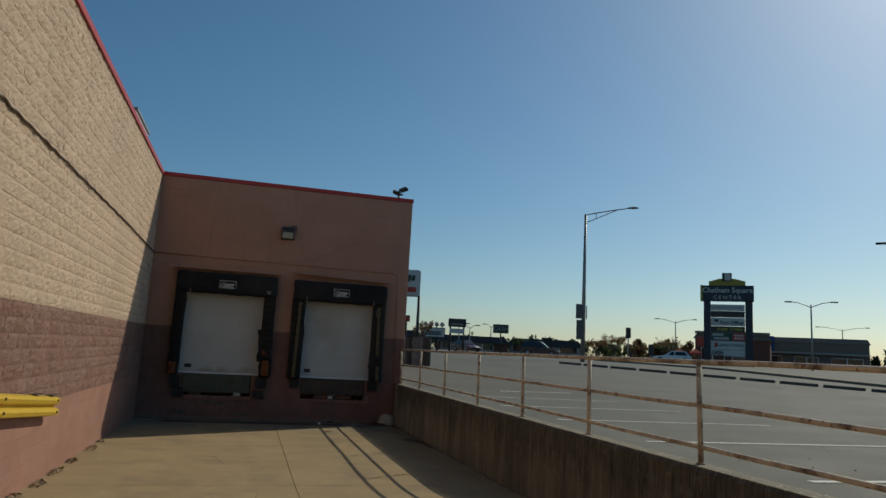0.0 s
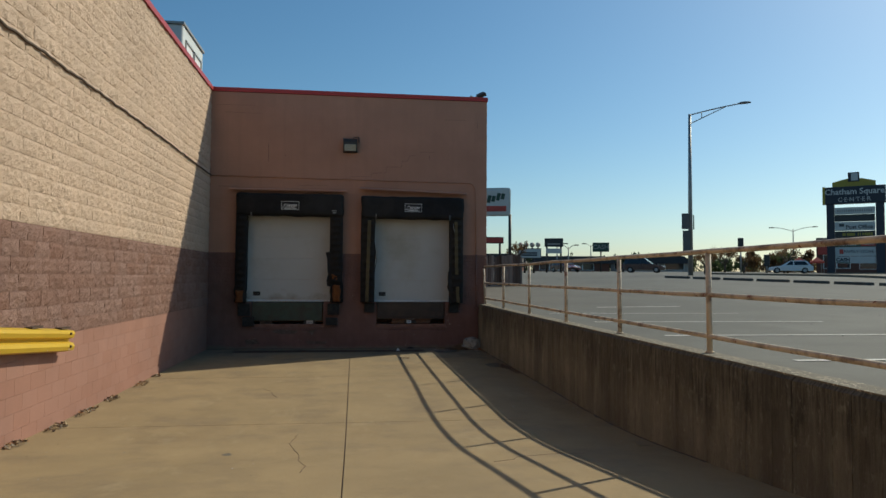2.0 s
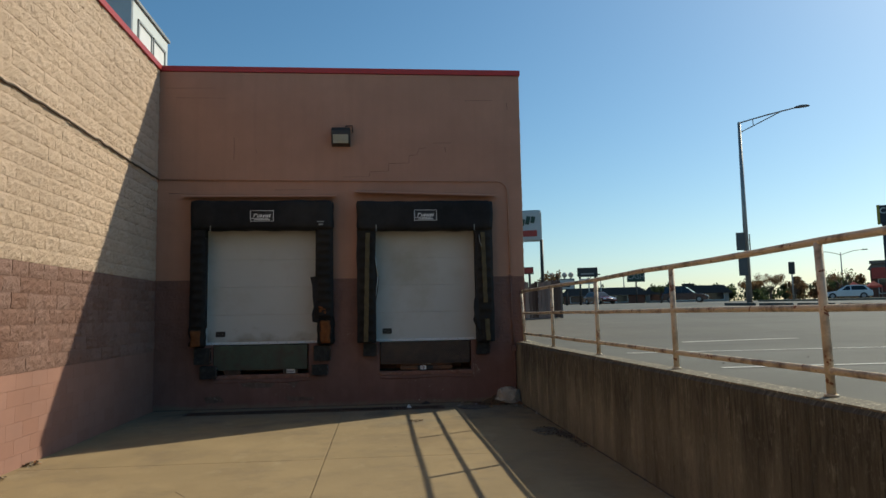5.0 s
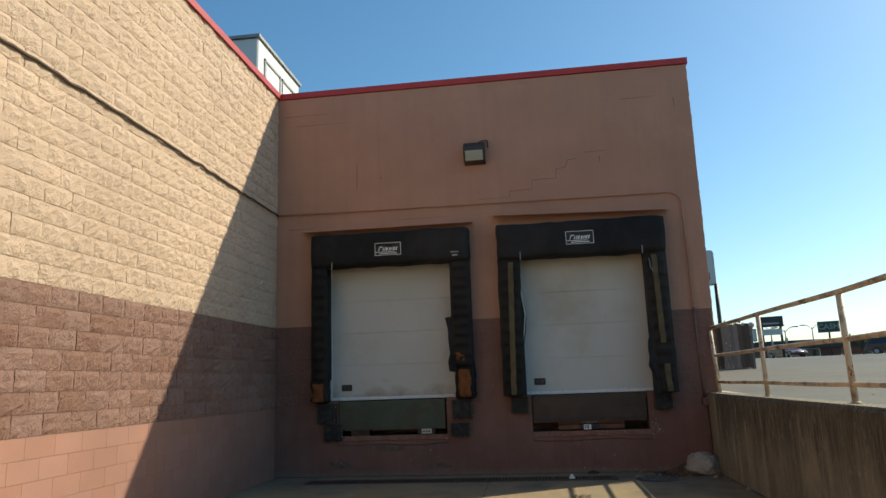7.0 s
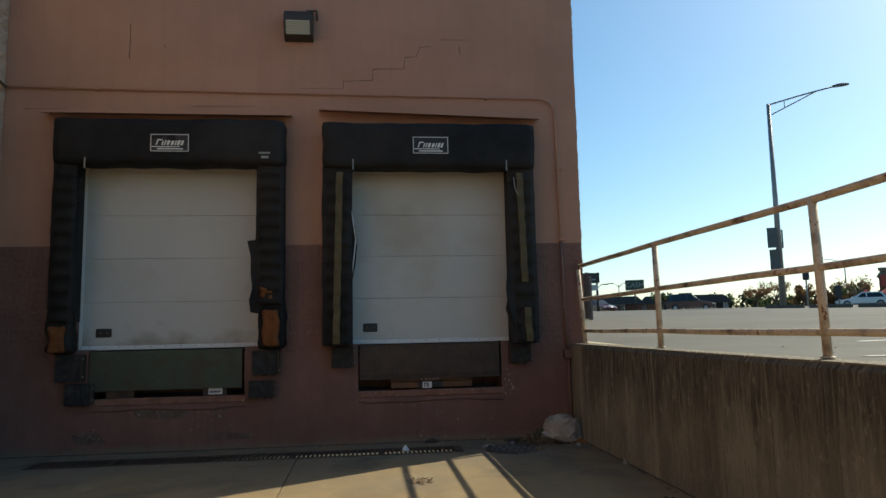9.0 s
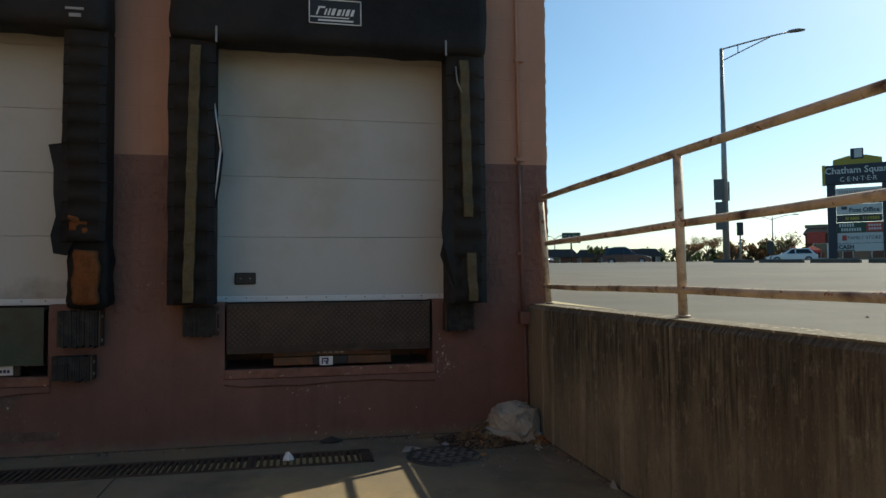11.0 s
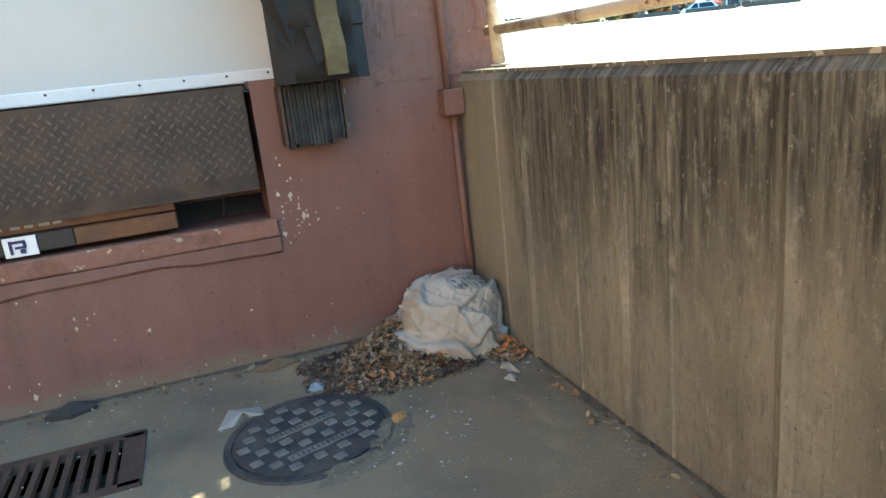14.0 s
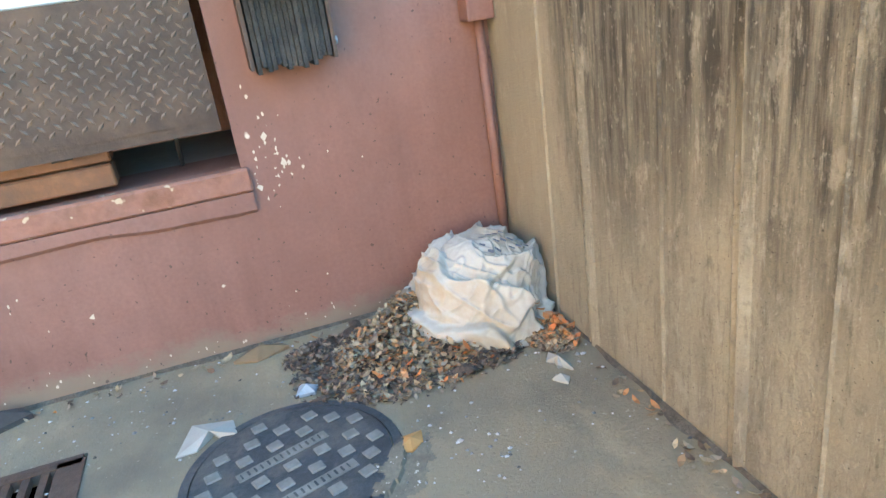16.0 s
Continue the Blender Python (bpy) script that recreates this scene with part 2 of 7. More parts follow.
STRIP = mat("dull_yellow_wear_strip", (0.105, 0.08, 0.033), 0.7, vary=0.3, scale=7)
FOAM = mat("orange_foam", (0.175, 0.06, 0.014), 0.95, vary=0.3, scale=9, fine=40, bump=0.8)
DOOR = mat("white_door_panel", (0.505, 0.515, 0.495), 0.5, vary=0.04, scale=1.0, fine=60, bump=0.05, stain=(0.40, 0.385, 0.33), stain_scale=0.7, stain_amount=0.4)
WHITE = mat("white_paint", (0.75, 0.75, 0.73), 0.5, vary=0.05)
BLACK = mat("black_plastic", (0.015, 0.015, 0.016), 0.5)
DARK_STEEL = mat("dark_steel", (0.05, 0.045, 0.042), 0.5, metal=0.4)
GALV = mat("grey_galvanised_steel", (0.30, 0.30, 0.29), 0.5, metal=0.5)
RUST = mat("rusty_brown_steel", (0.09, 0.06, 0.045), 0.7, metal=0.3, vary=0.25, scale=6, fine=50, bump=0.4, stain=(0.13, 0.085, 0.056), stain_scale=4)
ORANGE_STEEL = mat("orange_primed_steel", (0.165, 0.07, 0.027), 0.6, vary=0.3, scale=8, stain=(0.085, 0.042, 0.024), stain_scale=7, stain_amount=0.6)
GREEN_STEEL = mat("dark_green_steel", (0.05, 0.075, 0.05), 0.55, vary=0.2, scale=4, stain=(0.05, 0.04, 0.03), stain_scale=3)
RUBBER = mat("worn_laminated_rubber", (0.026, 0.026, 0.025), 0.85, vary=0.4, scale=14, fine=70, bump=0.8, stain=(0.058, 0.056, 0.051), stain_scale=12)
LENS = glass("lamp_lens", (0.44, 0.41, 0.30), 0.25)
PANE = glass("dark_pane")
ROOFING = mat("dark_roofing", (0.06, 0.05, 0.045), 0.85, vary=0.2)

# ---- building helpers ----
def box(bm, x0, x1, y0, y1, z0, z1, m=None):
    vs = [bm.verts.new(((x0, x1)[i & 1], (y0, y1)[i >> 1 & 1], (z0, z1)[i >> 2])) for i in range(8)]
    if m is not None:
        for v in vs:
            v.co = m @ v.co
    return [bm.faces.new([vs[i] for i in f]) for f in ((0, 2, 3, 1), (4, 5, 7, 6), (0, 1, 5, 4), (2, 6, 7, 3), (0, 4, 6, 2), (1, 3, 7, 5))]


def bevelled(bm, width=0.01, segments=2):
    bmesh.ops.bevel(bm, geom=bm.edges[:], offset=width, segments=segments, affect="EDGES", profile=0.6)
    return bm


def tube(bm, a, b, r0, r1=None, sides=10, caps=True):
    a, b = Vector(a), Vector(b)
    r1 = r0 if r1 is None else r1
    q = (b - a).to_track_quat("Z", "Y")
    rings = []
    for p, r in ((a, r0), (b, r1)):
        rings.append([bm.verts.new(p + q @ Vector((r * math.cos(2 * math.pi * i / sides), r * math.sin(2 * math.pi * i / sides), 0))) for i in range(sides)])
    for i in range(sides):
        f = bm.faces.new((rings[0][i], rings[0][(i + 1) % sides], rings[1][(i + 1) % sides], rings[1][i]))
        f.smooth = True
    if caps:
        bm.faces.new(rings[0][::-1]), bm.faces.new(rings[1])


def pipe(bm, pts, r, sides=10):
    """One continuous tube through the points."""
    pts = [Vector(p) for p in pts]
    rings = []
    for i, p in enumerate(pts):
        d = (pts[min(i + 1, len(pts) - 1)] - pts[max(i - 1, 0)]).normalized()
        u = d.cross(Vector((0.31, 0.17, 0.94))).normalized()
        v = d.cross(u)
        rings.append([bm.verts.new(p + r * (u * math.cos(2 * math.pi * k / sides) + v * math.sin(2 * math.pi * k / sides))) for k in range(sides)])
    for a, b in zip(rings, rings[1:]):
        for k in range(sides):
            bm.faces.new((a[k], a[(k + 1) % sides], b[(k + 1) % sides], b[k])).smooth = True
    bm.faces.new(rings[0][::-1]), bm.faces.new(rings[-1])


def mesh_of(name, bm, material):
    bmesh.ops.recalc_face_normals(bm, faces=bm.faces[:])
    me = bpy.data.meshes.new(name)
    bm.to_mesh(me)
    bm.free()
    for m in (material if isinstance(material, (list, tuple)) else [material]):
        me.materials.append(m)
    return me


def part(name, bm, material, parent=None, label=""):
    ob = new(name, mesh_of(name, bm, material))
    ob.parent = parent
    return tagged(ob, label=label)


def thing(name, label, category, at=(0, 0, 0), group="", kind=""):
    ob = new(name)
    ob.empty_display_size = 0.1
    ob.location = at
    return tagged(ob, label, category, group, kind)


def slab(name, bm, material, label, category="wall"):
    return tagged(part(name, bm, material), label, category, kind="structure")


def cut_wall(bm, xs, zs, holes, y0, y1):
    """An upright slab between y0 and y1 over the grid xs, zs, less the holes (x0, x1, z0, z1), with its reveals."""
    def solid(i, k):
        if not (0 <= i < len(xs) - 1 and 0 <= k < len(zs) - 1):
            return False
        cx, cz = (xs[i] + xs[i + 1]) / 2, (zs[k] + zs[k + 1]) / 2
        return not any(a < cx < b and c < cz < d for a, b, c, d in holes)
    quad = lambda *p: bm.faces.new([bm.verts.new(c) for c in p])
    for i in range(len(xs) - 1):
        for k in range(len(zs) - 1):
            if not solid(i, k):
                continue
            a, b, c, d = xs[i], xs[i + 1], zs[k], zs[k + 1]
            quad((a, y0, c), (b, y0, c), (b, y0, d), (a, y0, d))
            quad((a, y1, c), (a, y1, d), (b, y1, d), (b, y1, c))
            if not solid(i - 1, k):
                quad((a, y0, c), (a, y0, d), (a, y1, d), (a, y1, c))
            if not solid(i + 1, k):
                quad((b, y0, c), (b, y1, c), (b, y1, d), (b, y0, d))
            if not solid(i, k - 1):
                quad((a, y0, c), (a, y1, c), (b, y1, c), (b, y0, c))
            if not solid(i, k + 1):
                quad((a, y0, d), (b, y0, d), (b, y1, d), (a, y1, d))
    bmesh.ops.remove_doubles(bm, verts=bm.verts[:], dist=0.0005)


WEST, EAST, DOCK = -2.735, 4.56, 21.5      # left wall, retaining wall and dock wall faces
LOT, TOP = 1.20, 7.0                       # car park level, parapet


def ramp_z(y):
    """Height of the truck ramp: level by the dock, rising to the car park behind."""
    if y > 12.4:
        return 0.0
    if y > 9.4:
        return 0.0155 * (12.4 - y) ** 2
    return min(LOT, 0.1395 + 0.085 * (9.4 - y))


def ground_z(x, y):
    """Height of the car park and the land beyond, which climbs gently away from the dock."""
    u = 0.35 * (x - 4.7) + 0.95 * (y - 14)
    if y < 21.5 and x < 5.2:
        return LOT
    return LOT + 0.033 * min(max(u - 6, 0), 28) + 0.012 * min(max(u - 34, 0), 116)


# ground: one sheet to the horizon, open over the sunken ramp
bm = bmesh.new()
gx = [-3000, -900, -300, -120, -60, -25, WEST, 1, 4.8, 5.3] + [5.3 + 2.2 * i for i in range(1, 30)] + [75, 85, 100, 120, 150, 200, 300, 500, 900, 1500, 3000]
gy = [-3000, -900, -300, -120, -60, -25, -10, -2.2] + [-2.2 + 2.37 * i for i in range(1, 10)] + [DOCK, DOCK + 0.5] + [22 + 2.5 * i for i in range(1, 28)] + [95, 105, 120, 140, 170, 220, 300, 500, 900, 1500, 3000]
rows_ = [[bm.verts.new((x, y, ground_z(x, y))) for x in gx] for y in gy]
for j in range(len(gy) - 1):
    for i in range(len(gx) - 1):
        cx, cy = (gx[i] + gx[i + 1]) / 2, (gy[j] + gy[j + 1]) / 2
        if WEST - 30 < cx < 4.8 and -2.2 < cy < DOCK:
            continue
        f = bm.faces.new((rows_[j][i], rows_[j][i + 1], rows_[j + 1][i + 1], rows_[j + 1][i]))
        f.smooth = True
slab("ground", bm, ASPHALT, "sun-bleached grey asphalt car park rising gently to a road", "ground")

# bed under the ramp slabs
bm = bmesh.new()
ys = [-2.2 + 0.8 * i for i in range(29)] + [20.69, 21.09, DOCK + 0.9]
bx = (WEST - 0.3, -1.93, 2.965, EAST + 0.1)
vs = [[bm.verts.new((x, y, ramp_z(y) - 0.015)) for y in ys] for x in bx]
for c in range(3):
    for a in range(len(ys) - 1):
        if not (c == 1 and ys[a] == 20.69):
            bm.faces.new((vs[c][a], vs[c + 1][a], vs[c + 1][a + 1], vs[c][a + 1]))
FLOOR = slab("floor", bm, MORTAR, "tan concrete truck ramp with dark slab joints", "floor")

# retaining wall with board marks and a pale cap
bm = bmesh.new()
prof = []
rng = random.Random(5)
for k in range(34):
    y = 20.20 - 0.66 * (33 - k) + 0.66
    if y < -2.15 or y > DOCK - 0.1:
        continue
    w = rng.uniform(0.010, 0.018)
    prof += [(y - 0.035, 0.0), (y - w, -0.010), (y - w * 0.4, -rng.uniform(0.008, 0.016)), (y + w * 0.3, 0.012), (y + w, -0.008), (y + 0.03, 0.0)]
    m = y + rng.uniform(0.2, 0.45)
    prof += [(m - 0.006, 0.0), (m, rng.choice((0.008, -0.007))), (m + 0.006, 0.0)]
prof = [(-2.2, 0.0)] + [p for p in prof if p[0] < DOCK - 0.03] + [(DOCK, 0.0)]
lo = [bm.verts.new((EAST + o, y, ramp_z(y) - 0.05)) for y, o in prof]
hi = [bm.verts.new((EAST + o, y, LOT - 0.03)) for y, o in prof]
lip = [bm.verts.new((EAST + 0.03 + 0.5 * o, y, LOT)) for y, o in prof]
for a in range(len(prof) - 1):
    bm.faces.new((lo[a], lo[a + 1], hi[a + 1], hi[a]))
    bm.faces.new((hi[a], hi[a + 1], lip[a + 1], lip[a]))
box(bm, EAST + 0.045, 4.80, -2.2, DOCK, -0.05, LOT - 0.002)
RETAIN = slab("wall_east", bm, WALL_CONCRETE, "low cast concrete retaining wall with dark vertical water stains", "retaining wall")
bm = bmesh.new()
box(bm, EAST + 0.026, 4.82, -2.2, DOCK, LOT - 0.001, LOT + 0.012)
slab("trim", bm, CAP_CONCRETE, "pale worn concrete lip on top of the retaining wall", "coping")

# dock wall with two door openings and two leveller pits
HOLES = [(-1.78, 0.52, 1.27, 3.75), (1.60, 3.84, 1.27, 3.75), (-1.59, 0.30, 0.66, 1.27), (1.73, 3.61, 0.66, 1.27)]
xs = sorted({WEST, 4.77, *(h[0] for h in HOLES), *(h[1] for h in HOLES)})
bm = bmesh.new()
cut_wall(bm, xs, [-0.1, 0.66, 1.27, 2.575], HOLES, DOCK, DOCK + 0.3)
slab("wall_north", bm, DOCK_ROSE, "lower dock wall of smooth block painted dusty rose", "wall")
bm = bmesh.new()
cut_wall(bm, xs, [2.575, 3.75, TOP - 0.1], HOLES, DOCK, DOCK + 0.3)
slab("wall_north_upper", bm, DOCK_TAN, "upper dock wall of smooth block painted tan", "wall")
# room behind the doors, roof and far sides of the dock building
bm = bmesh.new()
box(bm, WEST + 0.01, 4.60, DOCK + 0.9, 34, 0.0, TOP - 0.35)
slab("wall_back", bm, DOCK_TAN, "plain body of the dock building", "wall")
bm = bmesh.new()
box(bm, 4.62, 4.74, DOCK + 0.3, 34, 0.0, TOP - 0.1)
slab("wall_side", bm, DOCK_TAN, "side wall of the dock building", "wall")
bm = bmesh.new()
box(bm, WEST - 28, WEST - 0.32, -28, 34, -0.2, TOP - 0.35)
slab("building_body", bm, ROOFING, "flat-roofed main building behind the block wall", "wall")
# backing of the block wall
bm = bmesh.new()
for k, (z0, z1) in enumerate(((-0.2, 1.17), (1.17, 2.57), (2.57, TOP - 0.1))):
    for f in box(bm, WEST - 0.32, WEST - 0.010, -28, DOCK + 0.3, z0, z1):
        f.material_index = k
WESTWALL = slab("wall_west", bm, [SALMON, ROSE, TAN], "tall split-face block wall painted tan, rose and salmon in bands", "wall")
# red metal copings
bm = bmesh.new()
box(bm, WEST - 0.36, WEST + 0.055, -28, DOCK - 0.03, TOP - 0.09, TOP + 0.02)
slab("coping_west", bm, RED, "red metal coping along the parapet", "coping")
bm = bmesh.new()
box(bm, WEST - 0.36, 4.80, DOCK - 0.03, DOCK + 0.34, TOP - 0.09, TOP + 0.02)
slab("coping_north", bm, RED, "red metal coping along the dock parapet", "coping")

# ---- dock bays ----
def crumple(bm, amount, size, seed=0.0):
    for v in bm.verts:
        v.co += amount * noise.noise_vector(v.co / size + Vector((seed, seed * 1.7, 3.1)))


def padded(x0, x1, y0, y1, z0, z1, nx, ny, nz, amount=0.012, size=0.16, round_=0.03, seed=1.0):
    """A soft padded block: a fine box with rounded edges and a wrinkled skin."""
    bm = bmesh.new()
    bmesh.ops.create_cube(bm, size=1.0)
    bmesh.ops.subdivide_edges(bm, edges=[e for e in bm.edges if abs((e.verts[0].co - e.verts[1].co).x) > 0.5], cuts=nx)
    bmesh.ops.subdivide_edges(bm, edges=[e for e in bm.edges if abs((e.verts[0].co - e.verts[1].co).y) > 0.5], cuts=ny)
    bmesh.ops.subdivide_edges(bm, edges=[e for e in bm.edges if abs((e.verts[0].co - e.verts[1].co).z) > 0.5], cuts=nz)
    c, h = Vector(((x0 + x1) / 2, (y0 + y1) / 2, (z0 + z1) / 2)), Vector(((x1 - x0) / 2, (y1 - y0) / 2, (z1 - z0) / 2))
    for v in bm.verts:
        p = Vector((v.co.x * 2 * h.x, v.co.y * 2 * h.y, v.co.z * 2 * h.z))
        q = Vector([max(-(k - round_), min(k - round_, a)) for a, k in zip(p, h)])
        d = p - q
        if d.length > 1e-6:
            p = q + d.normalized() * round_
        v.co = c + p
    crumple(bm, amount, size, seed)
    for f in bm.faces:
        f.smooth = True
    return bm


def side_pad(x0, x1, z0, z1, seed):
    """An upright dock pad of one skin with shallow overlapping pleats."""
    bm = bmesh.new()
    n, cols = 11, 7
    step = (z1 - z0) / n
    zs = []
    for k in range(n):
        zs += [(z0 + k * step, 0.013), (z0 + (k + 0.4) * step, 0.006), (z0 + (k + 0.97) * step, 0.0)]
    zs.append((z1, 0.0))
    grid = []
    for z, proud in zs:
        row = [bm.verts.new((x0, DOCK - 0.002, z))]
        for i in range(cols + 1):
            u = i / cols
            bulge = 0.05 * math.sin(math.pi * min(max(u, 0.02), 0.98)) ** 0.4
            y = 21.28 - bulge - proud + 0.018 * noise.noise(Vector((u * 2.5 + seed, z * 3, seed)))
            x = x0 + (x1 - x0) * u + 0.014 * noise.noise(Vector((seed + u, z * 2.5, 5.0)))
            row.append(bm.verts.new((x, y, z)))
        row.append(bm.verts.new((x1, DOCK - 0.002, z)))
        grid.append(row)
    for a, b in zip(grid, grid[1:]):
        for i in range(len(a) - 1):
            bm.faces.new((a[i], a[i + 1], b[i + 1], b[i])).smooth = 1 < i < cols
    bm.faces.new(grid[0][::-1]), bm.faces.new(grid[-1])
    return bm


def ragged(points, depth, y, seed, amount=0.02):
    """A torn sheet: an outline in x and z, thickened in y and bent a little."""
    bm = bmesh.new()
    front = [bm.verts.new((x + amount * noise.noise(Vector((x * 9, z * 9, seed))), y + 0.05 * noise.noise(Vector((x * 5, z * 5, seed))), z)) for x, z in points]
    back = [bm.verts.new(v.co + Vector((0, depth, 0))) for v in front]
    bm.faces.new(front)
    bm.faces.new(back[::-1])
    for i in range(len(front)):
        j = (i + 1) % len(front)
        bm.faces.new((front[i], back[i], back[j], front[j]))
    return bm


def maker_plate(x, z, parent):
    """The small plate on the header pad: a white rim and plain white shapes in place of its mark."""
    y = 21.155
    bm = bmesh.new()
    w, h = 0.23, 0.11
    for a, b, c, d in ((-w, w, h - 0.008, h), (-w, w, -h, -h + 0.008), (-w, -w + 0.008, -h, h), (w - 0.008, w, -h, h)):
        box(bm, x + a, x + b, y - 0.006, y, z + c, z + d)
    pl = part("plate_rim", bm, WHITE, parent, "white rim of a maker's plate")
    bm = bmesh.new()
    box(bm, x - w, x + w, y, y + 0.004, z - h, z + h)
    part("plate", bm, BLACK, parent)
    bm = bmesh.new()
    sk = Matrix.Translation((x, 0, z)) @ Matrix(((1, 0, 0.35, 0), (0, 1, 0, 0), (0, 0, 1, 0), (0, 0, 0, 1)))
    for i, (a, b, c, d) in enumerate(((-0.16, -0.145, -0.03, 0.045), (-0.145, -0.10, 0.03, 0.045), (-0.09, -0.075, -0.03, 0.025), (-0.06, -0.045, -0.03, 0.03), (-0.03, 0.0, -0.03, 0.03), (0.02, 0.05, -0.03, 0.025), (0.065, 0.08, -0.03, 0.03), (0.095, 0.125, -0.03, 0.03), (0.14, 0.165, -0.03, 0.03), (-0.2, 0.14, -0.055, -0.045))):
        box(bm, a, b, y - 0.005, y - 0.001, c, d, sk)
    box(bm, x - 0.15, x + 0.16, y - 0.005, y - 0.001, z - 0.085, z - 0.07)
    part("plate_mark", bm, WHITE, parent)


def bumper(x0, x1, z0, z1, label, y=21.36, plies=15):
    """A laminated dock bumper: upright rubber plies between two steel angles."""
    th = thing("dock_bumper", label, "bumper", group="dock bumpers")
    w = (x1 - x0) / plies
    r = random.Random(int(x0 * 100))
    for i in range(plies):
        bm = bmesh.new()
        e = r.uniform(-0.016, 0.014)
        box(bm, x0 + i * w + 0.001, x0 + (i + 1) * w - 0.001, y + r.uniform(-0.008, 0.008), DOCK - 0.03, z0 + e, z1 + 0.3 * e)
        part("ply", bm, RUBBER, th)
    bm = bmesh.new()
    for x in (x0 - 0.018, x1 + 0.006):
        box(bm, x, x + 0.012, y + 0.01, DOCK + 0.001, z0 + 0.0, z1)
    box(bm, x0 - 0.018, x1 + 0.018, DOCK - 0.03, DOCK - 0.001, z0, z1)
    part("bracket", bm, RUST, th, "rusty steel angle bracket")
    for z in (z0 + 0.05, z1 - 0.05):
        bm = bmesh.new()
        tube(bm, (x1 + 0.018, y + 0.05, z), (x1 + 0.03, y + 0.05, z), 0.014, sides=6)
        part("bolt", bm, GALV, th)


def overhead_door(x0, x1, label, grime=None):
    th = thing("overhead_door", label, "door", ((x0 + x1) / 2, 21.70, 1.27))
    th.location = (0, 0, 0)
    zs = (1.30, 1.865, 2.43, 2.995, 3.56, 3.75)
    for a, b in zip(zs, zs[1:]):
        bm = bmesh.new()
        box(bm, x0 + 0.01, x1 - 0.01, 21.70, 21.745, a + 0.001, b - 0.001)
        bmesh.ops.bevel(bm, geom=[e for e in bm.edges if all(v.co.y < 21.71 for v in e.verts) and abs(e.verts[0].co.z - e.verts[1].co.z) < 0.01], offset=0.003, segments=1, affect="EDGES")
        part("panel", bm, grime if grime and a < 1.5 else DOOR, th)
    bm = bmesh.new()
    box(bm, x0 + 0.01, x1 - 0.01, 21.683, 21.745, 1.262, 1.318)
    rail_ = part("bottom_rail", bevelled(bm, 0.006, 1), WHITE, th, "white bottom rail with a row of screws")
    for i in range(12):
        bm = bmesh.new()
        x = x0 + 0.1 + (x1 - x0 - 0.2) * i / 11
        tube(bm, (x, 21.684, 1.30), (x, 21.678, 1.30), 0.006, sides=6)
        part("screw", bm, DARK_STEEL, rail_)
    bm = bmesh.new()
    hx = x0 + 0.27
    box(bm, hx - 0.095, hx + 0.095, 21.682, 21.699, 1.425, 1.535)
    hd = part("lift_handle", bevelled(bm, 0.012, 2), BLACK, th, "black recessed lift handle")
    for dx in (-0.04, 0.045):
        bm = bmesh.new()
        tube(bm, (hx + dx, 21.682, 1.48), (hx + dx, 21.677, 1.48), 0.007, sides=6)
        part("rivet", bm, GALV, hd)
    bm = bmesh.new()
    box(bm, x0 - 0.02, x0 + 0.008, 21.66, 21.74, 1.27, 3.7)
    box(bm, x1 - 0.008, x1 + 0.02, 21.66, 21.74, 1.27, 3.7)
    part("jamb", bm, WHITE, th, "pale worn door jamb")
    return th


def drip_flashing(x0, x1, zl, zr, label):
    bm = bmesh.new()
    a = [bm.verts.new(c) for c in ((x0, DOCK, zl + 0.05), (x1, DOCK, zr + 0.05), (x1, DOCK - 0.24, zr), (x0, DOCK - 0.24, zl))]
    b = [bm.verts.new(v.co - Vector((0, 0, 0.022))) for v in a]
    bm.faces.new(a), bm.faces.new(b[::-1])
    for i in range(4):
        bm.faces.new((a[i], b[i], b[(i + 1) % 4], a[(i + 1) % 4]))
    return tagged(part("drip_flashing", bm, DOCK_TAN), label, "flashing")


GRIME = mat("grimy_door_panel", (0.505, 0.515, 0.495), 0.5, vary=0.04, scale=1.0, fine=60, bump=0.05)
g_ = Layers(GRIME)
g_.tint(g_.fit(g_.calc("SUBTRACT", g_.noise((1.6, 0, 2.0), 6.0, 5.0), g_.calc("MULTIPLY", g_.z, 0.75)), -0.64, -0.40, 0.7), (0.20, 0.145, 0.085))
DOOR_A = overhead_door(-1.76, 0.50, "closed white sectional dock door with grimy bottom panel", GRIME)
DOOR_B = overhead_door(1.62, 3.82, "closed white sectional dock door beside the corner")
drip_flashing(-2.2, 0.88, 4.26, 4.26, "thin tan-painted metal flashing above a dock shelter")
drip_flashing(1.24, 4.20, 4.345, 4.26, "sloping tan-painted metal flashing above a dock shelter")

# bay with torn pads
SHELTER_A = thing("dock_shelter", "black vinyl dock pads torn open over orange foam", "dock shelter")
part("header_pad", padded(-2.0, 0.81, 21.16, DOCK - 0.003, 3.56, 4.16, 26, 3, 7, 0.018, 0.25, 0.06, 2.0), VINYL, SHELTER_A)
part("side_pad", side_pad(-2.0, -1.71, 1.62, 3.60, 1.0), VINYL, SHELTER_A)
part("side_pad", side_pad(0.46, 0.80, 1.80, 3.60, 4.0), VINYL, SHELTER_A)
part("side_pad", padded(-2.02, -1.72, 21.27, DOCK - 0.003, 1.24, 1.66, 6, 3, 8, 0.03, 0.12, 0.04, 5.0), VINYL, SHELTER_A, "torn black vinyl pad foot")
part("side_pad", padded(0.48, 0.82, 21.30, DOCK - 0.003, 1.24, 1.84, 6, 3, 8, 0.025, 0.12, 0.04, 6.0), VINYL, SHELTER_A, "torn black vinyl pad foot")
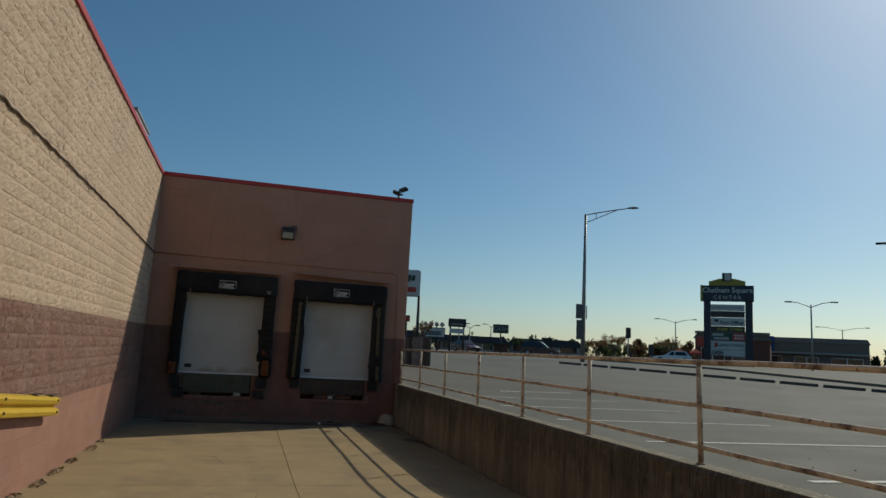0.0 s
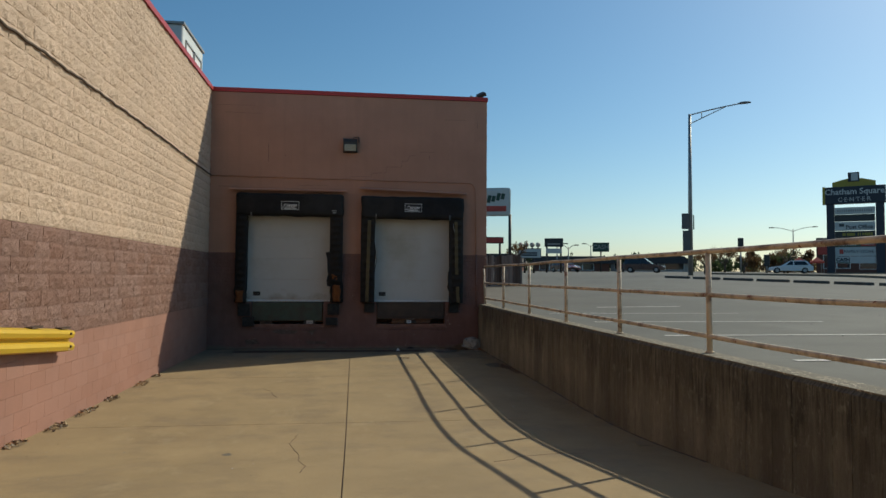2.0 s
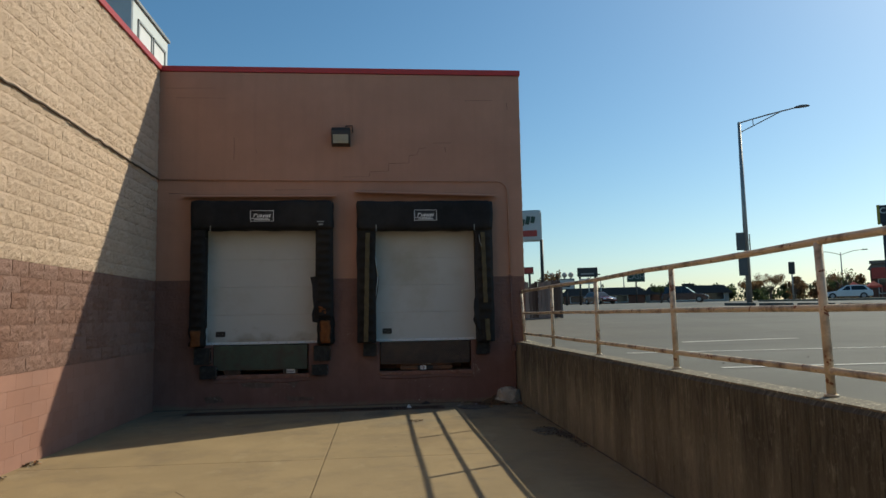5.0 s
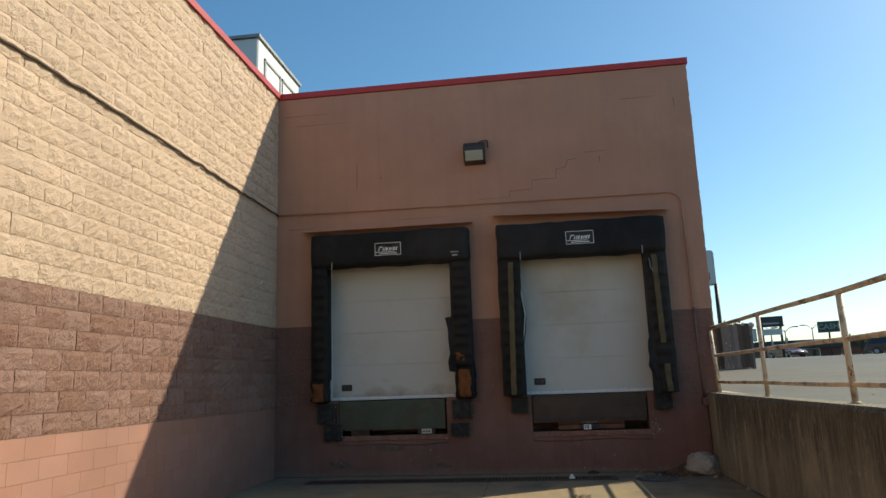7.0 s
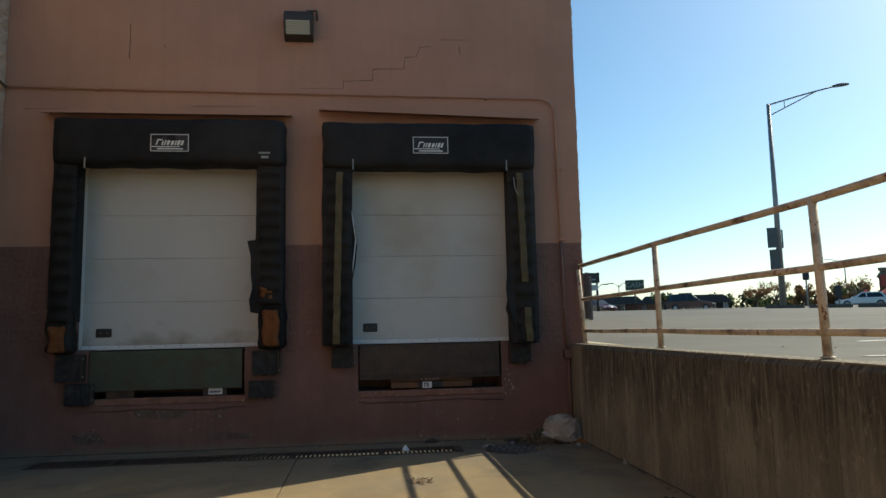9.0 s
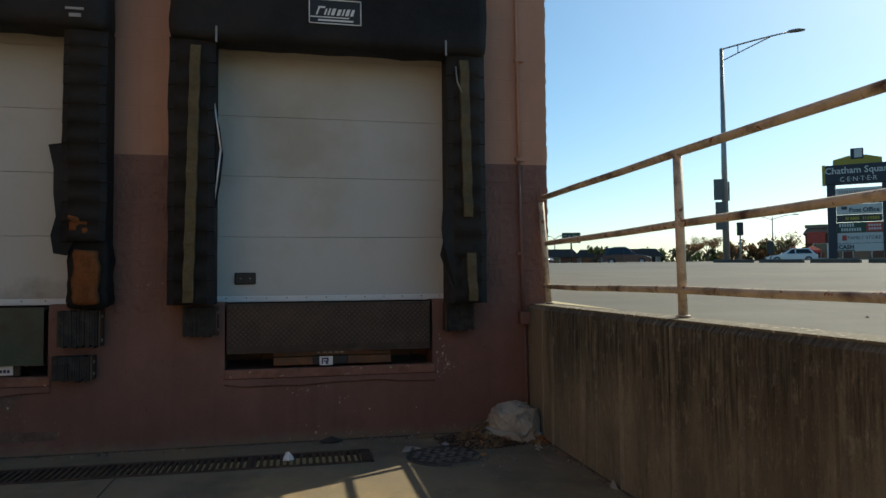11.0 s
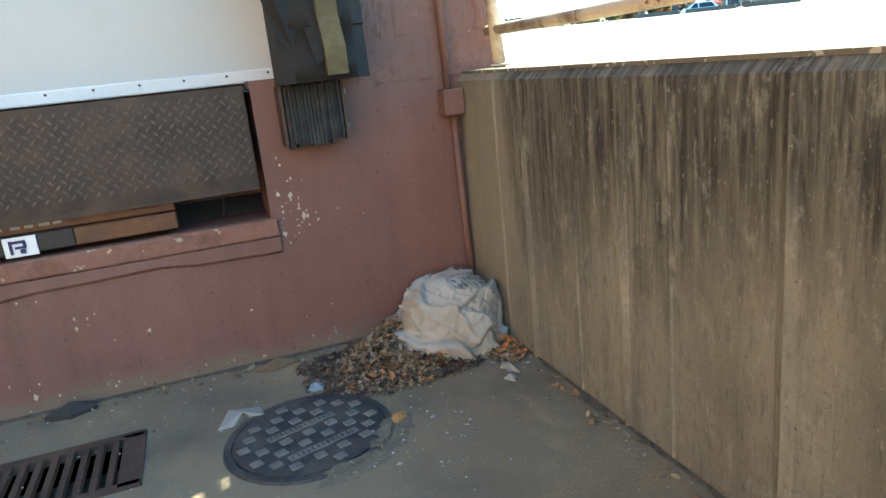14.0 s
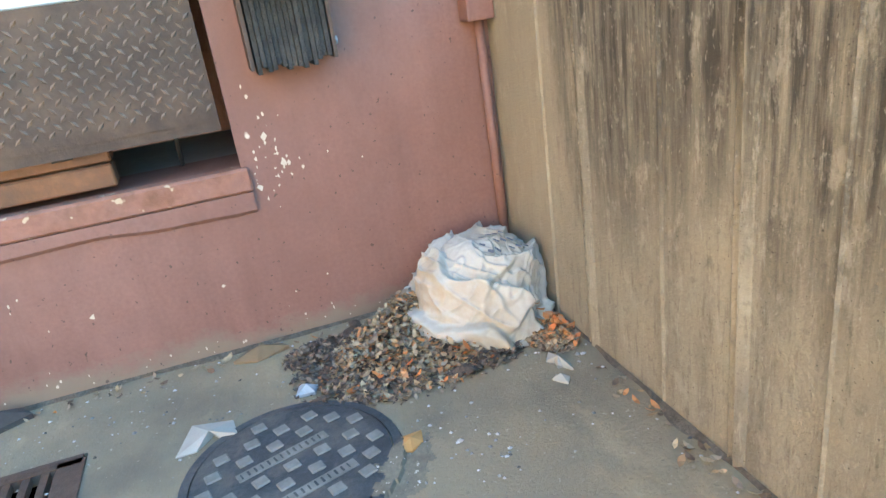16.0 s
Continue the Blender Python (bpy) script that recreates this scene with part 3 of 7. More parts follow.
part("foam", padded(-1.97, -1.78, 21.225, 21.32, 1.25, 1.58, 5, 3, 7, 0.03, 0.10, 0.03, 7.0), FOAM, SHELTER_A, "exposed orange foam")
part("foam", padded(0.55, 0.75, 21.225, 21.34, 1.28, 1.72, 5, 3, 8, 0.03, 0.10, 0.03, 8.0), FOAM, SHELTER_A, "exposed orange foam")
part("foam", padded(0.52, 0.68, 21.22, 21.30, 1.86, 2.02, 4, 2, 4, 0.025, 0.07, 0.03, 9.0), FOAM, SHELTER_A, "exposed orange foam")
part("flap", ragged([(0.52, 2.62), (0.36, 2.60), (0.40, 2.40), (0.39, 2.2), (0.42, 2.0), (0.38, 1.85), (0.40, 1.70), (0.50, 1.68), (0.62, 1.95), (0.66, 2.3), (0.62, 2.62)], 0.02, 21.26, 2.0), VINYL, SHELTER_A, "torn vinyl flap hanging over the door")
part("flap", ragged([(-1.74, 3.4), (-1.68, 3.4), (-1.71, 2.6), (-1.74, 2.0), (-1.69, 1.6), (-1.73, 1.35), (-1.79, 1.4), (-1.79, 3.0)], 0.015, 21.30, 4.0), VINYL, SHELTER_A)
maker_plate(-0.59, 3.83, SHELTER_A)
bm = bmesh.new()
box(bm, -1.60, -1.585, 21.15, 21.157, 3.5, 3.64)
part("tab", bm, GALV, SHELTER_A, "white strip at the end of the pad seam")
bm = bmesh.new()
box(bm, 0.50, 0.64, 21.147, 21.157, 3.70, 3.72)
box(bm, 0.53, 0.62, 21.147, 21.157, 3.64, 3.67)
part("patch", bm, GALV, SHELTER_A, "scuffed grey patch")

# bay with yellow wear strips
SHELTER_B = thing("dock_shelter", "black vinyl dock pads with dull yellow wear strips", "dock shelter")
part("header_pad", padded(1.29, 4.09, 21.16, DOCK - 0.003, 3.53, 4.14, 26, 3, 7, 0.018, 0.25, 0.05, 12.0), VINYL, SHELTER_B)
part("side_pad", side_pad(1.285, 1.665, 1.26, 3.56, 11.0), VINYL, SHELTER_B)
part("side_pad", side_pad(3.72, 4.08, 1.24, 3.56, 14.0), VINYL, SHELTER_B)
for x, z0, z1, lean in ((1.51, 1.28, 3.48, -0.05), (3.87, 2.03, 3.48, 0.03), (3.92, 1.26, 1.70, 0.02)):
    n = max(4, int((z1 - z0) / 0.1))
    bm = bmesh.new()
    prev = None
    for k in range(n + 1):
        w = k / n
        xm = x + lean * (1 - w) + 0.004 * math.sin(k * 2.1)
        y = 21.196 - 0.010 * (k % 2)
        cur = [bm.verts.new(p) for p in ((xm - 0.045, y + 0.045, z0 + (z1 - z0) * w), (xm - 0.042, y, z0 + (z1 - z0) * w), (xm + 0.042, y, z0 + (z1 - z0) * w), (xm + 0.045, y + 0.045, z0 + (z1 - z0) * w))]
        if prev:
            for a in range(3):
                bm.faces.new((prev[a], prev[a + 1], cur[a + 1], cur[a]))
        prev = cur
    part("wear_strip", bm, STRIP, SHELTER_B, "dull yellow wear strip")
part("flap", ragged([(3.70, 2.2), (3.80, 2.25), (3.84, 2.0), (3.82, 1.72), (3.86, 1.5), (3.80, 1.33), (3.72, 1.42), (3.69, 1.56), (3.64, 1.68), (3.665, 1.80), (3.65, 1.92), (3.67, 2.08)], 0.02, 21.24, 7.0), VINYL, SHELTER_B, "torn vinyl flap")
part("flap", ragged([(3.86, 1.75), (3.98, 1.78), (4.02, 1.55), (3.94, 1.35), (3.86, 1.30), (3.82, 1.5)], 0.02, 21.22, 9.0), VINYL, SHELTER_B, "torn vinyl flap")
part("foam", padded(3.765, 3.80, 21.24, 21.32, 1.34, 1.75, 2, 2, 8, 0.012, 0.08, 0.012, 3.0), FOAM, SHELTER_B, "sliver of orange foam")
part("flap", ragged([(1.64, 3.0), (1.70, 2.8), (1.73, 2.55), (1.71, 2.3), (1.66, 2.05), (1.63, 2.2), (1.63, 2.8)], 0.012, 21.31, 3.0, 0.012), VINYL, SHELTER_B, "torn toothed pad edge")
bm = bmesh.new()
for a, b in (((1.655, 21.285, 3.0), (1.712, 21.285, 2.6)), ((1.712, 21.285, 2.6), (1.655, 21.285, 2.1))):
    tube(bm, a, b, 0.008, sides=5)
part("hem", bm, WHITE, SHELTER_B, "frayed white hem")
for x in (1.685, 3.69):
    bm = bmesh.new()
    box(bm, x - 0.008, x + 0.008, 21.15, 21.157, 3.5, 3.64)
    part("tab", bm, GALV, SHELTER_B, "white strip at the end of the pad seam")
bm = bmesh.new()
pipe(bm, [(3.79, 21.2, 3.42), (3.80, 21.19, 3.28), (3.84, 21.19, 3.18)], 0.008, 6)
part("cord", bm, GALV, SHELTER_B, "loose pale cord")
maker_plate(2.69, 3.83, SHELTER_B)


# levellers, pits and bumpers
def lip_plate(x0, x1, z0, z1, y):
    bm = bmesh.new()
    box(bm, x0, x1, y, y + 0.02, z0, z1)
    box(bm, x0, x1, y + 0.005, y + 0.04, z0 - 0.035, z0)
    return bm


def tread_marks(x0, x1, z0, z1, y):
    """Raised lozenges of the tread plate, turned one way and the other by turns."""
    bm = bmesh.new()
    step = 0.0235
    for a in range(-60, 60):
        for b in range(0, 120):
            cx, cz = x0 + (a + b) * step, z0 + 0.02 + (b - a - 20) * step
            if not (x0 + 0.02 < cx < x1 - 0.02 and z0 + 0.02 < cz < z1 - 0.015):
                continue
            s = 1 if (a + b) % 2 else -1
            ex, ez = 0.0125, 0.0125 * s
            nx_, nz_ = -0.0048 * s, 0.0048
            ring = [bm.verts.new((cx + p * ex + q * nx_, y, cz + p * ez + q * nz_)) for p, q in ((-1, 0), (0, -1), (1, 0), (0, 1))]
            tip = [bm.verts.new((cx + p * ex * 0.55, y - 0.004, cz + p * ez * 0.55)) for p in (-1, 1)]
            bm.faces.new((ring[0], ring[1], tip[1], tip[0])), bm.faces.new((ring[1], ring[2], tip[1]))
            bm.faces.new((ring[2], ring[3], tip[0], tip[1])), bm.faces.new((ring[3], ring[0], tip[0]))
    return bm


WORN_STEEL = mat("worn_tread_steel", (0.13, 0.102, 0.08), 0.5, metal=0.4, vary=0.3, scale=9, stain=(0.14, 0.09, 0.06), stain_scale=6)


LIP_STEEL = mat("rusty_lip_steel", (0.062, 0.043, 0.033), 0.65, metal=0.3, vary=0.3, scale=6, fine=50, bump=0.4, stain=(0.10, 0.068, 0.047), stain_scale=4)


def leveller(x0, x1, z0, z1, steel, beams, treads, label):
    th = thing("dock_leveller", label, "dock leveller")
    part("lip", lip_plate(x0 + 0.02, x1 - 0.03, z0, z1, 21.475), steel, th, "tread plate lip" if treads else "plain steel lip")
    if treads:
        tagged(part("tread", tread_marks(x0 + 0.02, x1 - 0.03, z0, z1, 21.475), WORN_STEEL, th), kind="stuff")
    bm = bmesh.new()
    box(bm, x0 + 0.02, x1 - 0.02, 21.50, 22.35, z1 - 0.02, z1 - 0.005)
    part("deck", bm, RUST, th)
    for a, b, c, d, y, m in beams:
        bm = bmesh.new()
        box(bm, a, b, y, y + 0.08, c, d)
        part("beam", bevelled(bm, 0.006, 1), m, th)
    for x in (x0 + 0.25, x1 - 0.25):
        bm = bmesh.new()
        tube(bm, (x + 0.06, 21.66, z0 - 0.16), (x + 0.07, 21.6, z0 + 0.02), 0.008, sides=6)
        part("chain", bm, DARK_STEEL, th)
    return th


LEV_A = leveller(-1.59, 0.30, 0.80, 1.25, GREEN_STEEL, [(-1.38, -1.05, 0.67, 0.80, 21.53, RUST), (-0.22, 0.08, 0.67, 0.79, 21.53, DARK_STEEL)], False, "dock leveller with dark green steel lip")
LEV_B = leveller(1.73, 3.61, 0.845, 1.255, LIP_STEEL, [(2.15, 3.22, 0.69, 0.765, 21.515, ORANGE_STEEL), (2.15, 3.22, 0.768, 0.85, 21.535, ORANGE_STEEL), (3.05, 3.12, 0.80, 0.87, 21.505, DARK_STEEL), (2.50, 2.82, 0.69, 0.77, 21.508, BLACK)], True, "dock leveller with rusty tread plate lip and orange beam")
for x, th, w in ((-0.06, LEV_A, 0.085), (2.62, LEV_B, 0.06)):
    bm = bmesh.new()
    box(bm, x - w, x + w, 21.499, 21.507, 0.685, 0.765) if w < 0.08 else box(bm, x - w, x + w, 21.518, 21.527, 0.685, 0.765)
    st = part("sticker", bm, WHITE, th, "white sticker")
    yk = 21.4985 if w < 0.08 else 21.5175
    bm = bmesh.new()
    if w < 0.08:
        for a, b, c, d in ((-0.04, -0.028, -0.028, 0.028), (-0.028, 0.02, 0.014, 0.026), (0.01, 0.022, -0.002, 0.018), (-0.02, 0.02, -0.008, 0.002), (-0.004, 0.016, -0.028, -0.01)):
            box(bm, x + a, x + b, yk - 0.003, yk + 0.002, 0.725 + c, 0.725 + d)
    else:
        for i in range(5):
            box(bm, x - 0.07 + i * 0.028, x - 0.05 + i * 0.028, yk - 0.003, yk + 0.002, 0.705, 0.73)
    part("print", bm, mat("sticker_ink", (0.03, 0.03, 0.10), 0.6), st)
for i, wd in enumerate((0.03, 0.045, 0.04, 0.05, 0.04)):
    bm = bmesh.new()
    box(bm, 2.54 + i * 0.052, 2.54 + i * 0.052 + wd * 0.8, 21.531, 21.5345, 0.79, 0.825)
    part("marking", bm, GALV, LEV_B, "pale unreadable marking on the beam")

# pits behind the levellers
for x0, x1 in ((-1.59, 0.30), (1.73, 3.61)):
    bm = bmesh.new()
    box(bm, x0 - 0.05, x1 + 0.05, DOCK + 0.302, DOCK + 0.895, 0.56, 0.655)
    slab("pit_floor", bm, mat("dusty_dark_concrete", (0.27, 0.26, 0.235), 0.9), "dusty dark concrete floor of the leveller pit", "pit")
    bm = bmesh.new()
    box(bm, x0 - 0.005, x1 + 0.025, DOCK - 0.022, DOCK + 0.05, 0.585, 0.668)
    cb = tagged(part("curb_angle", bevelled(bm, 0.008, 1), mat("painted_rusty_angle", (0.29, 0.14, 0.10), 0.7, vary=0.2, scale=6, stain=(0.15, 0.07, 0.04), stain_scale=6, stain_amount=0.65, bump=0.8, specks=(0.46, 0.36, 0.25), speck_scale=22.0, speck_cut=0.68)), "rust-streaked steel angle along the pit edge", "curb angle")
    bm = bmesh.new()
    n = 26
    for i in range(n):
        a, b = x0 + (x1 - x0 + 0.02) * i / n, x0 + (x1 - x0 + 0.02) * (i + 1) / n
        s0 = 0.02 * noise.noise(Vector((a * 4, 1, x0))) + 0.012 * math.sin(a * 5)
        s1 = 0.02 * noise.noise(Vector((b * 4, 1, x0))) + 0.012 * math.sin(b * 5)
        vs = [bm.verts.new(c) for c in ((a, DOCK - 0.003, 0.515 + s0), (b, DOCK - 0.003, 0.515 + s1), (b, DOCK - 0.018, 0.530 + s1), (a, DOCK - 0.018, 0.530 + s0), (a, DOCK - 0.018, 0.582), (b, DOCK - 0.018, 0.582), (a, DOCK - 0.003, 0.584), (b, DOCK - 0.003, 0.584))]
        bm.faces.new((vs[0], vs[1], vs[2], vs[3])), bm.faces.new((vs[3], vs[2], vs[5], vs[4])), bm.faces.new((vs[4], vs[5], vs[7], vs[6]))
    bmesh.ops.remove_doubles(bm, verts=bm.verts[:], dist=0.0008)
    part("patch", bm, DOCK_ROSE, cb, "cracked mortar patch under the angle")

bumper(1.41, 1.66, 0.985, 1.235, "worn laminated black rubber bumper beside a rusty leveller")
bumper(3.73, 3.97, 0.985, 1.235, "frayed laminated rubber bumper under a dock pad")
bumper(-1.92, -1.64, 0.90, 1.22, "battered black rubber bumper under torn pad")
bumper(-1.80, -1.52, 0.62, 0.86, "low black rubber bumper beside the green leveller")
bumper(0.42, 0.72, 0.92, 1.22, "battered black rubber bumper under torn pad")
bumper(0.38, 0.66, 0.64, 0.84, "low black rubber bumper beside the green leveller")


# wall pack lamp
LAMP = thing("wall_lamp", "dark bronze wall pack lamp with prismatic glass", "lamp")
bm = bmesh.new()
prof = [(DOCK, 5.330), (DOCK - 0.17, 5.360), (DOCK - 0.24, 5.540), (DOCK - 0.24, 5.620), (DOCK - 0.14, 5.710), (DOCK, 5.710)]
a = [bm.verts.new((0.78, y, z)) for y, z in prof]
b = [bm.verts.new((1.16, y, z)) for y, z in prof]
bm.faces.new(a), bm.faces.new(b[::-1])
for i in range(len(prof)):
    bm.faces.new((a[i], b[i], b[(i + 1) % len(prof)], a[(i + 1) % len(prof)]))
part("housing", bevelled(bm, 0.012, 2), mat("dark_bronze", (0.035, 0.03, 0.026), 0.5), LAMP)
bm = bmesh.new()
for k in range(7):
    z0, z1 = 5.365 + k * 0.024, 5.365 + (k + 1) * 0.024
    y0 = DOCK - 0.182 - (z0 - 5.360) * 0.39
    box(bm, 0.815, 1.125, y0 - 0.012, y0 + 0.01, z0 + 0.002, z1 - 0.002)
part("lens", bm, LENS, LAMP, "ribbed pale glass lens")
bm = bmesh.new()
pipe(bm, [(1.05, DOCK - 0.02, 5.720), (1.07, DOCK - 0.02, 5.770), (1.2, DOCK - 0.015, 5.780), (1.21, DOCK - 0.015, 5.640)], 0.012, 6)
part("cable", bm, DARK_STEEL, LAMP)

# conduit along both walls down to the box by the corner
CONDUIT = thing("conduit", "thin painted steel conduit clipped along the walls", "conduit")
bm = bmesh.new()
pts = [(WEST + 0.03, DOCK - 0.03, 4.63), (0.8, DOCK - 0.03, 4.61), (4.24, DOCK - 0.03, 4.59)]
pts += [(4.24 + 0.22 * math.sin(t), DOCK - 0.03, 4.37 + 0.22 * math.cos(t)) for t in (0.4, 0.8, 1.2, 1.5708)] + [(4.475, DOCK - 0.03, 2.6)]
pipe(bm, pts, 0.016)
part("pipe", bm, DOCK_TAN, CONDUIT)
bm = bmesh.new()
pipe(bm, [(4.475, DOCK - 0.03, 2.6), (4.50, DOCK - 0.03, 1.13)], 0.017)
pipe(bm, [(4.515, DOCK - 0.03, 1.03), (4.535, DOCK - 0.025, 0.0)], 0.017)
part("pipe", bm, DOCK_ROSE, CONDUIT)
bm = bmesh.new()
box(bm, 4.455, 4.555, DOCK - 0.09, DOCK - 0.001, 1.02, 1.14)
part("junction_box", bevelled(bm, 0.008, 2), DOCK_ROSE, CONDUIT, "rose-painted junction box")
for x, y, z in ((-1.6, DOCK, 4.625), (0.2, DOCK, 4.615), (2.0, DOCK, 4.605), (3.5, DOCK, 4.595)):
    bm = bmesh.new()
    box(bm, x - 0.012, x + 0.012, DOCK - 0.05, DOCK - 0.001, z - 0.03, z + 0.022)
    part("clip", bm, DOCK_TAN, CONDUIT)
for z in (3.6, 2.62, 1.7):
    bm = bmesh.new()
    box(bm, 4.445, 4.53, DOCK - 0.05, DOCK - 0.001, z - 0.015, z + 0.015)
    part("clip", bm, DOCK_TAN if z > 2.58 else DOCK_ROSE, CONDUIT)
# conduit on the block wall, darkened and made jagged to draw its shadow line
bm = bmesh.new()
pts = [(WEST + 0.034 + 0.012 * noise.noise(Vector((y * 3, 0, 0))), y, 4.69 - 0.06 * max(0, (y - 17) / 4.5) + 0.03 * noise.noise(Vector((y * 4.3, 3, 0)))) for y in [-12 + 0.1 * i for i in range(336)] if y < DOCK]
pipe(bm, pts + [(WEST + 0.03, DOCK - 0.03, 4.63)], 0.018, 8)
part("pipe", bm, mat("shadow_brown_conduit", (0.10, 0.07, 0.05), 0.8), CONDUIT, "conduit run in dark brown that stands for its shadow")

# hairline cracks and marks on the dock wall
CRACK = mat("crack_shadow_filler", (0.13, 0.08, 0.06), 0.95)
for pts, w in (([(-1.22, 5.52), (-1.215, 5.30), (-1.222, 5.05)], 0.012), ([(1.55, 4.80), (1.95, 4.82), (1.96, 4.98), (2.38, 4.99), (2.39, 5.15), (2.55, 5.17), (2.6, 5.3), (2.75, 5.32)], 0.009),
               ([(1.0, 4.69), (1.55, 4.70), (1.56, 4.80)], 0.007), ([(2.9, 5.42), (3.3, 5.43)], 0.008), ([(3.15, 5.33), (3.16, 5.22)], 0.014), ([(-0.78, 5.25), (-0.76, 5.2)], 0.012), ([(4.5, 6.3), (4.51, 6.15)], 0.012),
               ([(-2.6, 6.55), (-1.6, 6.56)], 0.006), ([(-2.4, 6.35), (-1.4, 6.35)], 0.006), ([(3.6, 6.35), (4.2, 6.36)], 0.008), ([(-2.5, 4.35), (-2.0, 4.36)], 0.008), ([(-0.4, 4.42), (0.4, 4.43)], 0.006)):
    bm = bmesh.new()
    for (xa, za), (xb, zb) in zip(pts, pts[1:]):
        tube(bm, (xa, DOCK, za), (xb, DOCK, zb), w * 0.5, w * 0.35, sides=5)
    part("crack", bm, CRACK, bpy.data.objects["wall_north_upper"])

# ---- guard railing on the retaining wall ----
RAILING = thing("railing", "rusty cream-painted pipe railing along the retaining wall", "railing")
RX = 4.725
posts = [21.36, 19.0, 16.52, 14.03, 11.63, 9.24, 6.79, 4.35, 1.9, -0.55]
for i, y in enumerate(posts):
    bm = bmesh.new()
    lean = Vector((-0.03, 0.10, 0)) if i == 0 else Vector((0.006 * math.sin(i * 3), 0.03, 0))
    tube(bm, (RX, y, LOT + 0.01), Vector((RX, y, LOT + (1.045 if i else 1.0))) + lean, 0.029, sides=12)
    po = part("post", bm, RAIL, RAILING)
    bm = bmesh.new()
    tube(bm, (RX, y, LOT + 0.018), (RX, y, LOT + 0.03), 0.05, 0.04, sides=12)
    part("base_collar", bm, RAIL, po)
for h, r in ((0.18, 0.025), (0.60, 0.025), (1.05, 0.027)):
    bm = bmesh.new()
    ys = [22.0 if h < 1 else 21.5] + posts[1:] + [-2.2]
    ys[0] = 21.47
    pts = []
    for a, b in zip(ys, ys[1:]):
        for k in range(3):
            y = a + (b - a) * k / 3
            pts.append((RX - (0.03 if k == 0 else 0.028) * (h < 1.0) * 0 + 0.006 * noise.noise(Vector((y, h, 0))), y, LOT + h + 0.012 * noise.noise(Vector((y * 0.7, h * 9, 1)))))
    pts.append((RX, ys[-1], LOT + h))
    pipe(bm, pts, r, 12)
    part("rail", bm, RAIL, RAILING)

# yellow truck guard on the block wall
GUARD = thing("guard_rail", "yellow steel truck guard bolted to the block wall", "guard rail")
prof = [(0.06, 0.30), (0.17, 0.275), (0.19, 0.235), (0.17, 0.185), (0.11, 0.165), (0.11, 0.135), (0.17, 0.115), (0.19, 0.07), (0.17, 0.02), (0.06, 0.0)]
bm = bmesh.new()
ring = []
for y in (12.3, 11.0, 9.0, 6.0, 2.0, -2.0):
    zb = 0.945 + 0.085 * (12.3 - y)
    if y < 0:
        zb = 0.945 + 0.085 * 12.3
    ring.append([[bm.verts.new((WEST + o + d, y, zb + z)) for o, z in prof] for d in (0.0, -0.008)])
for a, b in zip(ring, ring[1:]):
    for s in (0, 1):
        for i in range(len(prof) - 1):
            bm.faces.new((a[s][i], a[s][i + 1], b[s][i + 1], b[s][i]))
for i in range(len(prof) - 1):
    bm.faces.new((ring[0][0][i], ring[0][1][i], ring[0][1][i + 1], ring[0][0][i + 1]))
part("beam", bm, YELLOW, GUARD)
for y in (12.15, 9.7, 7.2, 4.7):
    bm = bmesh.new()
    zb = 0.945 + 0.085 * (12.3 - y)
    box(bm, WEST + 0.025, WEST + 0.10, y - 0.09, y + 0.09, zb + 0.03, zb + 0.27)
    part("spacer", bm, DARK_STEEL, GUARD)
    for z in (0.235, 0.07):
        bm = bmesh.new()
        tube(bm, (WEST + 0.185, y, zb + z), (WEST + 0.205, y, zb + z), 0.018, sides=6)
        part("bolt", bm, RUST, GUARD)
bm = bmesh.new()
for y, zo in ((12.12, 0.303), (11.3, 0.303)):
    zb = 0.945 + 0.085 * (12.3 - y)
    box(bm, WEST + 0.05, WEST + 0.14, y - 0.12, y + 0.16, zb + 0.298, zb + 0.32)
part("shim", bm, RUST, GUARD, "rusty steel shim")

# rooftop equipment
UNIT = thing("rooftop_unit", "white louvred rooftop air unit above the parapet", "air unit")
bm = bmesh.new()
box(bm, -7.2, -3.98, 23.4, 26.1, TOP - 0.35, 9.35)
part("cabinet", bevelled(bm, 0.03, 1), mat("pale_enamel", (0.62, 0.66, 0.64), 0.5, vary=0.05), UNIT)
bm = bmesh.new()
box(bm, -7.25, -3.93, 23.35, 26.15, 9.35, 9.42)
part("lid", bm, GALV, UNIT, "grey metal lid")
for y0, y1 in ((23.75, 24.75), (24.85, 25.85)):
    bm = bmesh.new()
    for a, b, c, d in ((y0, y1, 8.95, 9.0), (y0, y1, 7.1, 7.15), (y0, y0 + 0.05, 7.1, 9.0), (y1 - 0.05, y1, 7.1, 9.0)):
        box(bm, -3.98, -3.95, a, b, c, d)
    fr = part("access_panel", bm, GALV, UNIT)
bm = bmesh.new()
box(bm, -3.985, -3.972, 23.9, 25.7, 7.2, 8.9)
part("panel", bm, WHITE, UNIT)
FLOOD = thing("floodlight", "pair of small dark floodlights on a pole behind the dock building", "floodlight")
FX, FY = 5.80, 29.0
bm = bmesh.new()
tube(bm, (FX, FY, ground_z(FX, FY)), (FX, FY, 9.05), 0.05, 0.04)
box(bm, FX - 0.12, FX + 0.18, FY - 0.03, FY + 0.03, 8.86, 8.92)
part("post", bm, DARK_STEEL, FLOOD)
